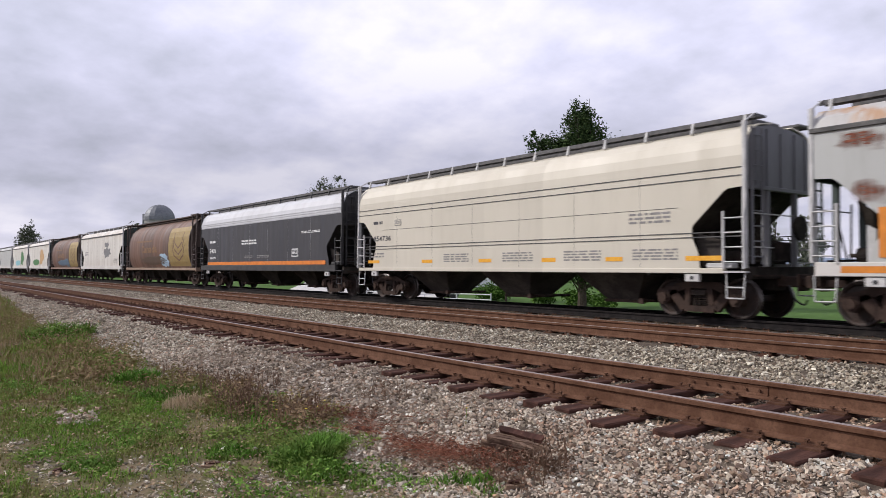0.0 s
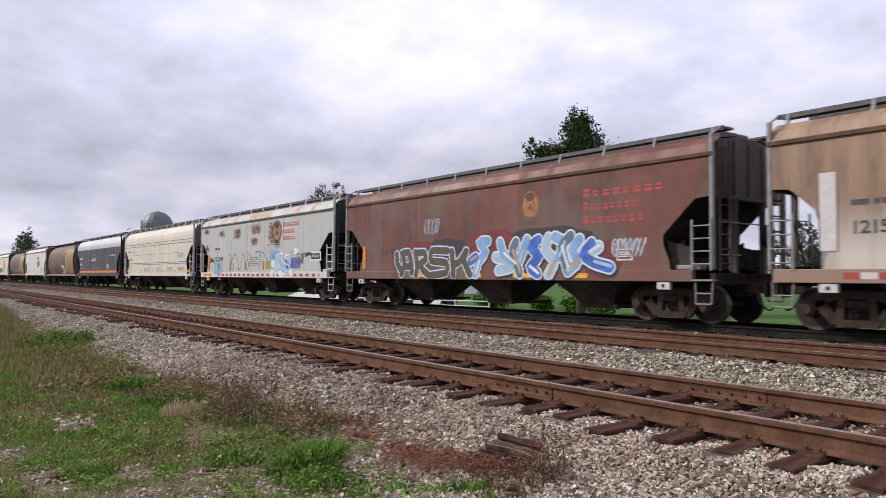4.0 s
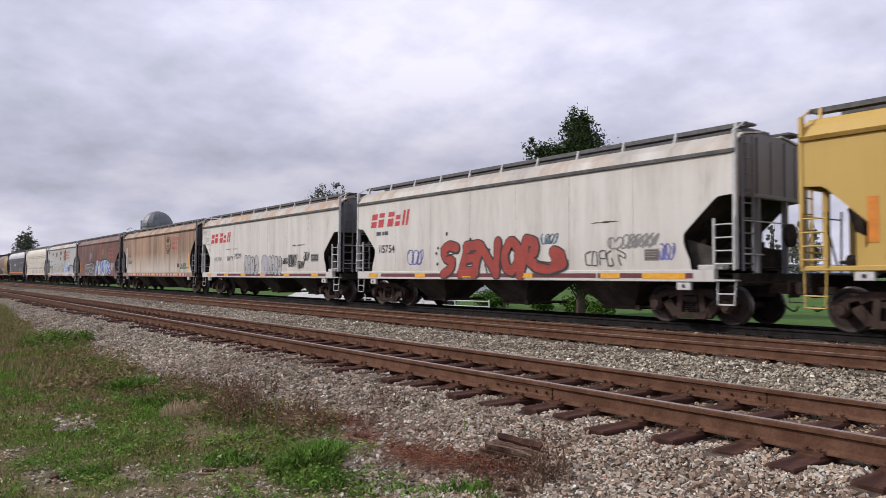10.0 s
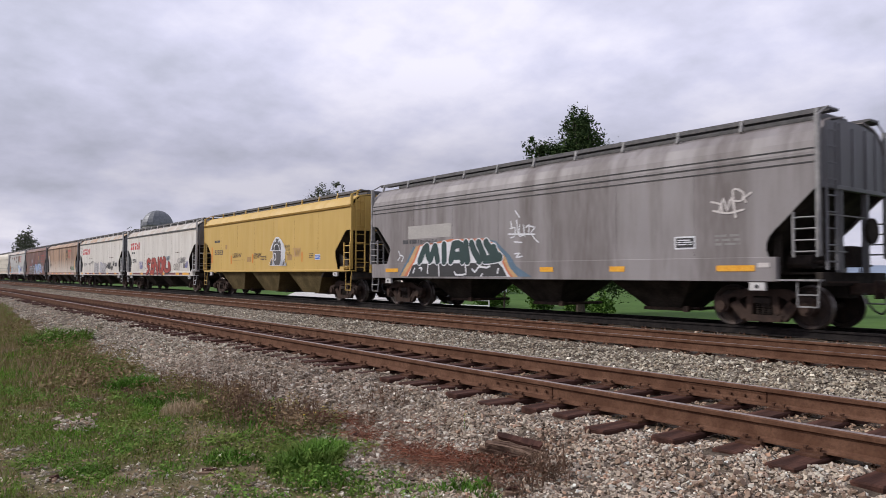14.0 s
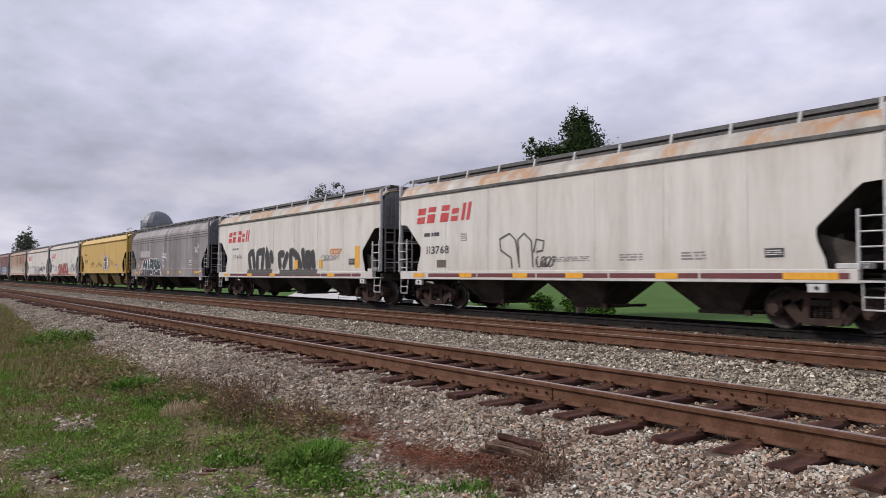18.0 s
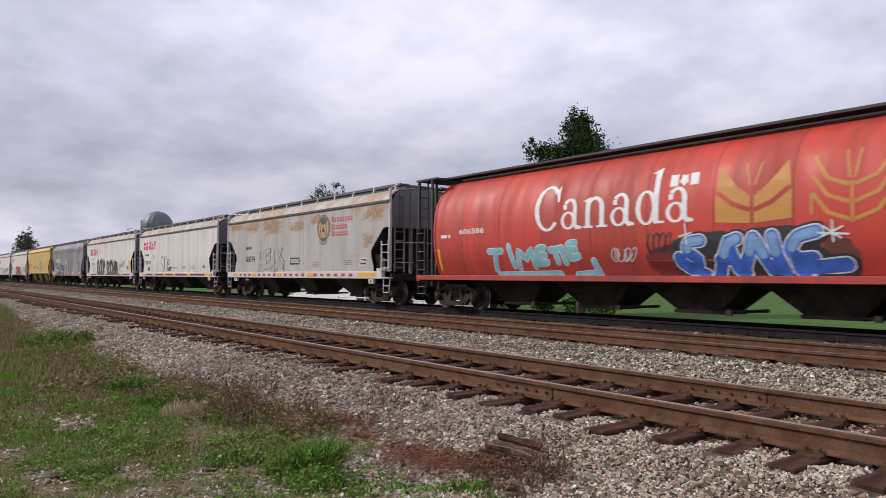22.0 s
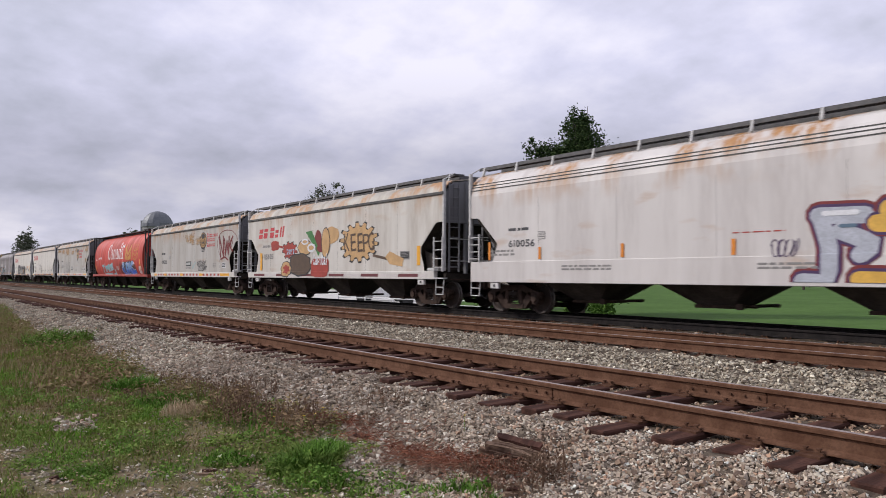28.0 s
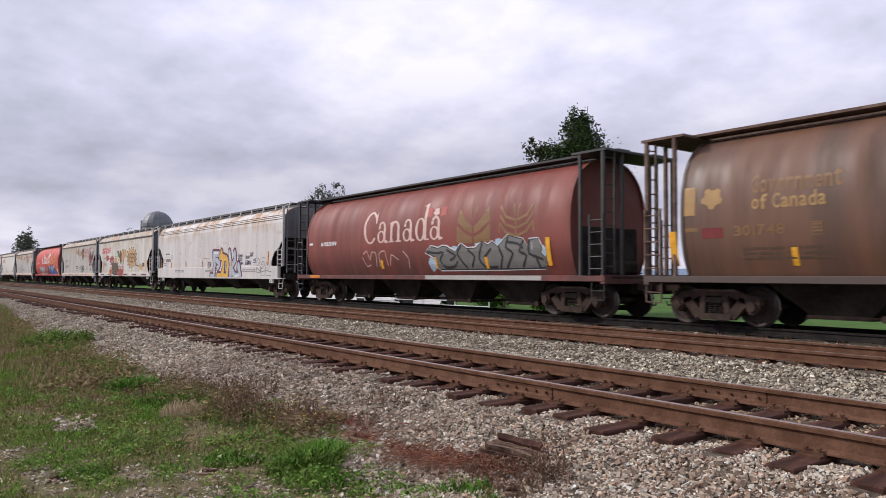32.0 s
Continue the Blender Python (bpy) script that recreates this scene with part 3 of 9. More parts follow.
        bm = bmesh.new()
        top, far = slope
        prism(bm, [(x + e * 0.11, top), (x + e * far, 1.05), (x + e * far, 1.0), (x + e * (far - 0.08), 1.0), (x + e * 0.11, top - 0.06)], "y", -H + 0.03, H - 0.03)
        # Shade inside the cut-away corner is put into this sheet's dark tone.
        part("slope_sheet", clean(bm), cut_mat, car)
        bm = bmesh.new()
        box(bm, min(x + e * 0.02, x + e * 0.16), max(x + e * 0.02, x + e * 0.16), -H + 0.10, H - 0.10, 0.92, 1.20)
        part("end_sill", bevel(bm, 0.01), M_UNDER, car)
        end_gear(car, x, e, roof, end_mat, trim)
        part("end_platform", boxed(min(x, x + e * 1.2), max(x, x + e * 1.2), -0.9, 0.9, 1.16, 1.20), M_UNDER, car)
        for y in (-0.62, 0.62):
            part("end_post", boxed(min(x + e * 0.02, x + e * 0.14), max(x + e * 0.02, x + e * 0.14), y - 0.05, y + 0.05, 1.2, roof - 0.06), end_mat, car)
        ladder("end_ladder", car, end_mat, x - e * 0.04, -1.42, 1.25, roof - 0.1, 0.42, 9, "y")
        for sy in (-1, 1):
            ladder("corner_ladder", car, trim, x + (0.05 if e > 0 else -0.53), sy * (H + 0.03), s.sill1 - 0.02, 2.42, 0.48, 4)
            part("corner_post", boxed(min(x, x + e * 0.09), max(x, x + e * 0.09), sy * (H - 0.03) - 0.05, sy * (H - 0.03) + 0.05, s.sill1, roof + 0.02, 0.01), trim, car)
            bm = bmesh.new()
            for px in (0.06, 0.50):
                bar(bm, (x + e * px, sy * (H - 0.05), s.sill0 + 0.02), (x + e * (px * 0.9 + 0.03), sy * (H - 0.02), 0.50), 0.018, 5)
            for z in (0.50, 0.74):
                bar(bm, (x + e * 0.07, sy * (H - 0.03), z), (x + e * 0.49, sy * (H - 0.03), z), 0.018, 5)
            part("sill_step", clean(bm), trim, car)
            bm = bmesh.new()
            bar(bm, (x + e * 0.05, sy * (H - 0.03), roof), (x + e * 0.05, sy * walk_out, s.walk_z + dz + 0.02), 0.02, 6)
            part("grab_iron", bm, trim, car)
        near, wide = 1.16 if e < 0 else 1.02, 0.36
        pad = part("jacking_pad", boxed(min(x + e * near, x + e * (near + wide)), max(x + e * near, x + e * (near + wide)), -H + 0.005, -H + 0.10, s.sill0 - 0.19, s.sill0 - 0.01, 0.01), M_PAD, car, "white painted jacking pad")
        bm = bmesh.new()
        bar(bm, (x + e * (near + wide / 2), -H - 0.004, s.sill0 - 0.10), (x + e * (near + wide / 2), -H + 0.02, s.sill0 - 0.10), 0.045, 10)
        part("jacking_hole", bm, M_BLACK, pad)
    # plates and a block in the open trailing corners
    for sy in (-1, 1) if cut is None else ():
        bm = bmesh.new()
        prism(bm, [(L - 1.40, 2.0), (L - 0.66, 1.78), (L - 0.66, 1.2), (L - 1.20, 1.2)], "y", sy * 1.36, sy * 1.38)
        part("shear_plate", clean(bm), M_BAY, car)
        part("sill_block", boxed(L - 0.98, L - 0.36, min(sy * (H - 0.30), sy * (H - 0.02)), max(sy * (H - 0.30), sy * (H - 0.02)), s.sill1, s.sill1 + 0.11, 0.02), trim, car)
    # brake gear on the trailing end
    part("brake_reservoir", boxed(L - 0.95, L - 0.35, -0.35, 0.35, 1.22, 1.62, 0.09), M_UNDER, car)
    bm = bmesh.new()
    bar(bm, (L - 0.02, 0.7, 2.1), (L + 0.05, 0.7, 2.1), 0.28, 14)
    part("brake_wheel", bm, M_UNDER, car)
    for x0, x1 in (((0.1, L - 0.1),) if centre else ((0.1, 3.0), (L - 3.0, L - 0.1))):
        part("centre_sill", boxed(x0, x1, -0.22, 0.22, 0.66, 1.05), M_UNDER, car)
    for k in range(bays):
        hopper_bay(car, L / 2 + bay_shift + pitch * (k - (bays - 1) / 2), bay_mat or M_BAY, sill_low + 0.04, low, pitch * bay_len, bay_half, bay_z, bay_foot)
    running_gear(car, L, inset)
    return car, s


def round_car(name, u, length, paint, label, trim=None, end_mat=None, sill_mat=None, bays=4, inset=1.6, platform=1.15, group="cars of the grain train"):
    """A covered hopper car of cylindrical shape with open end platforms."""
    s = Round()
    trim, end_mat, sill_mat = trim or M_BLACK, end_mat or paint, sill_mat or paint
    car = thing(name, (u, FAR_TRACK, 0), label, "freight car", group)
    L, P = length, platform
    prof = [(-w, z) for z, w in s.curve] + [(w, z) for z, w in reversed(s.curve[:-1])]
    bm = bmesh.new()
    xs = [P, P + 0.02] + [P + (L - 2 * P) * k / 6 for k in range(1, 6)] + [L - P - 0.02, L - P]
    rings = [[bm.verts.new((x, y, z)) for y, z in prof] for x in xs]
    for a, b in zip(rings, rings[1:]):
        for k in range(len(prof) - 1):
            bm.faces.new((a[k], a[k + 1], b[k + 1], b[k]))
    shell = part("shell", clean(bm), paint, car)
    shell.data.polygons.foreach_set("use_smooth", [True] * len(shell.data.polygons))
    for x, e in ((P, 1), (L - P, -1)):
        bm = bmesh.new()
        bm.faces.new([bm.verts.new((x + e * 0.015, y * 0.995, z)) for y, z in prof])
        low = [(y, z) for y, z in prof]
        part("end_sheet", clean(bm), end_mat, car)
        bm = bmesh.new()
        prism(bm, [(y * 1.012, z + 0.01) for y, z in prof] + [(y * 0.985, z - 0.02) for y, z in reversed(prof)], "x", x - 0.04, x + 0.04)
        part("end_ring", clean(bm), end_mat, car)
        xe = 0.0 if e > 0 else L
        for y in (-1.5, -0.75, 0.75, 1.5):
            part("end_post", boxed(xe - 0.04 + e * 0.09, xe + 0.04 + e * 0.09, y - 0.04, y + 0.04, 1.1, 4.42), trim, car)
        for y in (-1.5, 1.5):
            part("inner_post", boxed(x - e * 0.28 - 0.04, x - e * 0.28 + 0.04, y - 0.04, y + 0.04, 1.1, 4.42), trim, car)
        part("end_platform", boxed(min(xe, x), max(xe, x), -1.3, 1.3, 1.06, 1.12), M_UNDER, car)
        part("roof_platform", boxed(min(xe, x) - (0.05 if e > 0 else 0), max(xe, x) + (0 if e > 0 else 0.05), -1.55, 1.55, 4.40, 4.46), trim, car)
        bm = bmesh.new()
        box(bm, min(xe, xe + e * 0.16), max(xe, xe + e * 0.16), -1.55, 1.55, 0.92, 1.16)
        part("end_sill", bevel(bm, 0.01), sill_mat, car)
        ladder("end_ladder", car, trim, xe + e * 0.05, -1.5, 1.2, 4.4, 0.40, 9, "y")
        for sy in (-1, 1):
            ladder("corner_ladder", car, trim, xe + (0.06 if e > 0 else -0.50), sy * 1.56, 1.16, 2.75, 0.44, 5)
            bm = bmesh.new()
            for px in (0.06, 0.48):
                bar(bm, (xe + e * px, sy * 1.5, 1.0), (xe + e * px, sy * 1.52, 0.50), 0.018, 5)
            for z in (0.50, 0.74):
                bar(bm, (xe + e * 0.06, sy * 1.52, z), (xe + e * 0.48, sy * 1.52, z), 0.018, 5)
            part("sill_step", clean(bm), trim, car)
        bm = bmesh.new()
        prism(bm, [(x, 2.5), (x + e * 1.3, 1.05), (x + e * 1.3, 1.0), (x, 1.0)], "y", -1.25, 1.25)
        part("slope_sheet", clean(bm), M_UNDER, car)
    for sy in (-1, 1):
        bm = boxed(0.0, L, min(sy * 1.40, sy * 1.56), max(sy * 1.40, sy * 1.56), s.sill0, s.sill1, 0.012)
        part("side_sill", bm, sill_mat, car)
        part("running_board", boxed(0.0, L, min(sy * 0.5, sy * 1.0), max(sy * 0.5, sy * 1.0), 4.44, 4.50), trim, car)
    part("hatch_trough", boxed(P, L - P, -0.42, 0.42, 4.36, 4.56, 0.03), trim, car)
    part("brake_reservoir", boxed(L - 0.95, L - 0.35, -0.35, 0.35, 1.14, 1.55, 0.09), M_UNDER, car)
    for x0, x1 in ((0.1, 3.0), (L - 3.0, L - 0.1)):
        part("centre_sill", boxed(x0, x1, -0.22, 0.22, 0.66, 1.05), M_UNDER, car)
    for k in range(bays):
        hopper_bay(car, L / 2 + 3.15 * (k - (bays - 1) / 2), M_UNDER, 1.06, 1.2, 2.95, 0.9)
    running_gear(car, L, inset)
    return car, s


# ---- markings and paint on the sides ----
GLYPHS = {}


def raw_glyph(char, fat):
    if (char, fat) not in GLYPHS:
        cu = bpy.data.curves.new("glyph", "FONT")
        cu.body, cu.offset, cu.resolution_u = char, fat, 3
        ob = bpy.data.objects.new("glyph", cu)
        me = bpy.data.meshes.new_from_object(ob)
        vs = [(v.co.x, v.co.y) for v in me.vertices]
        fs = [tuple(p.vertices) for p in me.polygons]
        bpy.data.objects.remove(ob)
        bpy.data.curves.remove(cu)
        bpy.data.meshes.remove(me)
        GLYPHS[char, fat] = (vs, fs)
    return GLYPHS[char, fat]


def glyph(char, fat=0.0, more=0.0):
    """One character as 2D faces, fitted into a unit box by its own width and height; more: fattened beyond that box, for an outline."""
    vs, _ = raw_glyph(char, fat)
    x0, x1 = min(v[0] for v in vs), max(v[0] for v in vs)
    y0, y1 = min(v[1] for v in vs), max(v[1] for v in vs)
    vs, fs = raw_glyph(char, fat + more)
    return [((x - x0) / (x1 - x0), (y - y0) / (y1 - y0)) for x, y in vs], fs


def lay(car, shape, name, verts, faces, mat, lift, label="", steps=None):
    """Paint on the near side: a sheet of (x, z) points and faces laid on the side of the car."""
    bm = bmesh.new()
    vs = [bm.verts.new((x, -steps[i] if steps else 0, z)) for i, (x, z) in enumerate(verts)]
    for f in faces:
        try:
            bm.faces.new([vs[i] for i in f])
        except ValueError:
            pass
    if isinstance(shape, Round):
        z0, z1 = min(v[1] for v in verts), max(v[1] for v in verts)
        z = math.ceil(z0 / 0.12) * 0.12
        while z < z1:
            bmesh.ops.bisect_plane(bm, geom=bm.verts[:] + bm.edges[:] + bm.faces[:], plane_co=(0, 0, z), plane_no=(0, 0, 1))
            z += 0.12
    edge = shape.sill1 + 0.01
    flat = isinstance(shape, Flat)
    if flat and min(v[1] for v in verts) < edge < max(v[1] for v in verts):
        for z in (edge, edge + 0.008):
            bmesh.ops.bisect_plane(bm, geom=bm.verts[:] + bm.edges[:] + bm.faces[:], plane_co=(0, 0, z), plane_no=(0, 0, 1))
    for v in bm.verts:
        v.co.y = v.co.y - shape.side(v.co.z) - lift - (0.022 if flat and lift < 0.022 and v.co.z < edge + 0.001 else 0)
    bm.normal_update()
    for f in bm.faces:
        if f.normal.y > 0:
            f.normal_flip()
    return part(name, bm, mat, car, label)


def word(car, shape, text, x0, z0, x1, z1, mat, lift=0.006, fat=0.02, tight=0.86, lean=0.0, jitter=0.0, more=0.0, seed=1, name="lettering", label="", apart=True):
    """Characters spread over a box. more: fattens each one, for an outline behind. apart: each character is a part of its own."""
    rnd = random.Random(seed)
    verts, faces = [], []
    wide = [0.45 if c == " " else 0.55 if c in "1Iil" else 1.15 if c in "MWmw" else 1.0 for c in text]
    unit = (x1 - x0) / sum(wide)
    x, h = x0, z1 - z0
    for i, (c, w) in enumerate(zip(text, wide)):
        if c != " ":
            vs, fs = glyph(c, fat, more)
            cell = unit * w
            slim = 0.42 if c in "1Iil" else 1.0
            tall = h * 0.72 if jitter == 0 and c.islower() and c not in "bdfhklt" else h
            dx, dz, spin = (rnd.uniform(-1, 1) * jitter * cell * 0.2, rnd.uniform(-1, 1) * jitter * h * 0.08, rnd.uniform(-1, 1) * jitter * 0.16)
            sx, sz = 1 + rnd.uniform(-0.4, 1) * jitter * 0.25, 1 + rnd.uniform(-1, 1) * jitter * 0.08
            if apart:
                verts, faces = [], []
            n = len(verts)
            for vx, vz in vs:
                px = (vx - 0.5) * cell * tight * sx * slim
                pz = (vz - 0.5) * tall * sz
                px, pz = px * math.cos(spin) - pz * math.sin(spin), px * math.sin(spin) + pz * math.cos(spin)
                verts.append((x + cell / 2 + dx + px + lean * pz, max(1.02, z0 + tall / 2 + dz + pz)))
            faces += [tuple(k + n for k in f) for f in fs]
            if apart:
                lay(car, shape, name, verts, faces, mat, lift + 0.0016 * (i % 3), label)
        x += unit * w
    if not apart:
        return lay(car, shape, name, verts, faces, mat, lift, label)


def piece(car, shape, text, x0, z0, x1, z1, fill, edge, seed=1, fat=0.05, grow=0.04, jitter=1.0, halo=None, halo_grow=0.09, name="graffiti"):
    """Sprayed lettering: a halo, an outline and a filling, one above the other."""
    if halo:
        word(car, shape, text, x0, z0, x1, z1, halo, 0.003, fat, 1.08, 0.08, jitter, halo_grow, seed, name, "", True)
    word(car, shape, text, x0, z0, x1, z1, edge, 0.009, fat, 1.08, 0.08, jitter, grow, seed, name, "", True)
    word(car, shape, text, x0, z0, x1, z1, fill, 0.015, fat, 1.08, 0.08, jitter, 0.0, seed, name, "", True)


def bubbles(car, shape, x0, z0, x1, z1, count, fill, edge, seed=1):
    """Sprayed bubble letters: tall rounded shapes that overlap, each with a dark outline and a short inner stroke."""
    rnd = random.Random(seed)
    w, h = (x1 - x0) / count, z1 - z0
    for k in range(count):
        a, low, high = x0 + w * (k - 0.08), max(1.03, z0 + h * rnd.uniform(-0.05, 0.06)), z1 + h * rnd.uniform(-0.05, 0.05)
        for m, d, lift in ((edge, 0.0, 0.006), (fill, 0.035, 0.0085)):
            blob(car, shape, a + d, low + d, a + w * 1.16 - d, high - d, m, lift + 0.005 * (k % 3), 0, 0.07, seed + k, power=rnd.uniform(2.4, 3.2) if m is edge else 2.8)
        xm = a + w * rnd.uniform(0.45, 0.65)
        zs = low + h * rnd.choice((0.12, 0.5))
        stroke(car, shape, [(xm, zs), (xm + 0.03, zs + h * 0.18), (xm - 0.02, zs + h * 0.32)], 0.022, edge, 0.022)
        if k % 2:
            stroke(car, shape, [(a + w * 0.3, low + h * 0.48), (a + w * 0.8, low + h * 0.52)], 0.02, edge, 0.0235)


def patch(car, shape, x0, z0, x1, z1, mat, lift=0.005, name="marking", label=""):
    return lay(car, shape, name, [(x0, z0), (x1, z0), (x1, z1), (x0, z1)], [(0, 1, 2, 3)], mat, lift, label)


def lines(car, shape, x0, z0, x1, z1, mat, rows=3, seed=1, name="marking"):
    """Writing too small to read: short bars in rows."""
    rnd = random.Random(seed)
    verts, faces = [], []
    for r in range(rows):
        zt = z1 - (z1 - z0) * r / rows
        zb = zt - (z1 - z0) / rows * 0.55
        x = x0
        while x < x1 - 0.03:
            e = min(x1, x + rnd.uniform(0.10, 0.34))
            n = len(verts)
            verts += [(x, zb), (e, zb), (e, zt), (x, zt)]
            faces.append((n, n + 1, n + 2, n + 3))
            x = e + rnd.uniform(0.03, 0.08)
    return tagged(lay(car, shape, name, verts, faces, mat, 0.005), kind="stuff")


def ribbon(verts, faces, pts, half, taper=False):
    n = len(verts)
    for i, p in enumerate(pts):
        a, b = Vector(pts[max(0, i - 1)]), Vector(pts[min(len(pts) - 1, i + 1)])
        d = (b - a)
        d = Vector((-d.y, d.x)).normalized() if d.length else Vector((0, 1))
        w = half * (1 - 0.75 * i / (len(pts) - 1)) if taper else half
        verts += [(p[0] + d.x * w, p[1] + d.y * w), (p[0] - d.x * w, p[1] - d.y * w)]
    for i in range(len(pts) - 1):
        faces.append((n + 2 * i, n + 2 * i + 1, n + 2 * i + 3, n + 2 * i + 2))


def scribble(car, shape, x0, z0, x1, z1, mat, seed=1, marks=6, half=0.018, lift=0.007, name="graffiti"):
    """A quick sprayed tag: looping strokes side by side."""
    rnd = random.Random(seed)
    verts, faces, steps_out = [], [], []
    w, h = (x1 - x0) / marks, z1 - z0
    for k in range(marks):
        steps_out += [0.0005 * (k % 5)] * (len(verts) - len(steps_out))
        cx, cz = x0 + w * (k + 0.5), z0 + h * 0.5
        a0, turns = rnd.uniform(0, 6.28), rnd.uniform(0.7, 1.6) * rnd.choice((-1, 1))
        pts = []
        for i in range(13):
            a = a0 + turns * math.tau * i / 12
            pts.append((cx + w * 0.62 * math.cos(a) + w * 0.25 * (i / 12 - 0.5), cz + h * 0.46 * math.sin(a * rnd.choice((1, 1, 1)) + 0.3 * k)))
        ribbon(verts, faces, pts, half)
        if rnd.random() < 0.6:
            xa = cx + rnd.uniform(-0.4, 0.4) * w
            ribbon(verts, faces, [(xa, z0 + rnd.uniform(0, 0.3) * h), (xa + rnd.uniform(-0.3, 0.4) * w, z1 - rnd.uniform(0, 0.3) * h)], half)
    steps_out += [0.0005] * (len(verts) - len(steps_out))
    return tagged(lay(car, shape, name, verts, faces, mat, lift, "", steps_out), kind="stuff")


def stroke(car, shape, pts, half, mat, lift=0.009, taper=False, name="graffiti"):
    verts, faces = [], []
    ribbon(verts, faces, pts, half, taper)
    return lay(car, shape, name, verts, faces, mat, lift)


def blob(car, shape, x0, z0, x1, z1, mat, lift=0.006, spikes=0, rough=0.08, seed=1, n=48, name="graffiti", power=2.0):
    """A rounded or spiky patch inside a box."""
    rnd = random.Random(seed)
    cx, cz = (x0 + x1) / 2, (z0 + z1) / 2
    verts = [(cx, cz)]
    for i in range(n):
        a = math.tau * i / n
        r = 1 + rough * noise.noise((math.cos(a) * 2.0 + seed, math.sin(a) * 2.0, seed * 0.7)) * 2
        if spikes:
            r *= 1.0 if (i * spikes * 2 // n) % 2 else 0.78
        c, s = math.cos(a), math.sin(a)
        verts.append((cx + (x1 - x0) / 2 * r * math.copysign(abs(c) ** (2 / power), c), cz + (z1 - z0) / 2 * r * math.copysign(abs(s) ** (2 / power), s)))
    faces = [(0, 1 + i, 1 + (i + 1) % n) for i in range(n)]
    return lay(car, shape, name, verts, faces, mat, lift)


def flakes(car, shape, x0, z0, x1, z1, mat, seed=1, count=46, name="rust_patch", flat=5.0):
    """Rust that breaks through in ragged horizontal flakes, denser in the middle."""
    rnd = random.Random(seed)
    verts, faces, high = [], [], []
    for i in range(count):
        x = x0 + (x1 - x0) * (0.5 + 0.5 * rnd.uniform(-1, 1) * rnd.uniform(0.3, 1))
        z = z0 + (z1 - z0) * (0.5 + 0.5 * rnd.uniform(-1, 1) * rnd.uniform(0.3, 1))
        w = rnd.uniform(0.3, 1.0) * min(0.30, (x1 - x0) * 0.25)
        h = w / flat * rnd.uniform(0.5, 1.2)
        n = len(verts)
        k = 7
        verts += [(min(x1, max(x0, x + w * rnd.uniform(0.55, 1.0) * math.cos(j * math.tau / k))), z + h * rnd.uniform(0.5, 1.0) * math.sin(j * math.tau / k)) for j in range(k)]
        faces.append(tuple(range(n, n + k)))
        high += [0.0003 * (i % 8)] * k
    return tagged(lay(car, shape, name, verts, faces, mat, 0.004, "", high), kind="stuff")


def slit_block(x0, z0, x1, z1, slit, lean=0.0, up=0.5):
    """A leaning block that a thin level slit parts in two."""
    mid = z0 + (z1 - z0) * up
    return [[(x0 + lean * (a - z0), a), (x1 + lean * (a - z0), a), (x1 + lean * (b - z0), b), (x0 + lean * (b - z0), b)] for a, b in ((z0, mid - slit / 2), (mid + slit / 2, z1))]


def mark(car, shape, quads, mat, label):
    verts, faces = [], []
    for quad in quads:
        faces.append(tuple(range(len(verts), len(verts) + 4)))
        verts += quad
    return tagged(lay(car, shape, "marking", verts, faces, mat, 0.006, label), kind="stuff")


def slab_mark(car, shape, x0, z0, x1, z1, mat):
    """The railway's red mark, as plain leaning slabs, most of them slit."""
    w, h = (x1 - x0) * 0.95, z1 - z0
    quads = []
    for a, b, hi, up in ((0.0, 0.155, 0.93, 0.5), (0.20, 0.345, 0.95, 0.62), (0.45, 0.60, 0.97, 0.6), (0.65, 0.77, 0.72, 0.5)):
        quads += slit_block(x0 + w * a, z0, x0 + w * b, z0 + h * hi, h * 0.13, 0.24, up)
    for a, b, hi in ((0.83, 0.885, 0.98), (0.92, 0.975, 1.0)):
        quads.append([(x0 + w * p + 0.24 * h * q, z0 + h * q) for p, q in ((a, 0), (b, 0), (b, hi), (a, hi))])
    return mark(car, shape, quads, mat, "red leaning slabs painted on the side")


def row_mark(car, shape, x0, z0, x1, z1, mat, seed=3):
    """One row of the railway's red mark, as small plain blocks, the first one taller."""
    count = 8 if x1 - x0 > 1.55 else 7
    w = (x1 - x0) / count
    quads = []
    for k in range(count):
        quads += slit_block(x0 + w * k, z0, x0 + w * (k + (0.70, 0.56, 0.64)[k % 3]), z0 + (0.23 if k == 0 else 0.17), 0.03, 0.0, 0.55)
    return mark(car, shape, quads, mat, "row of small red blocks")


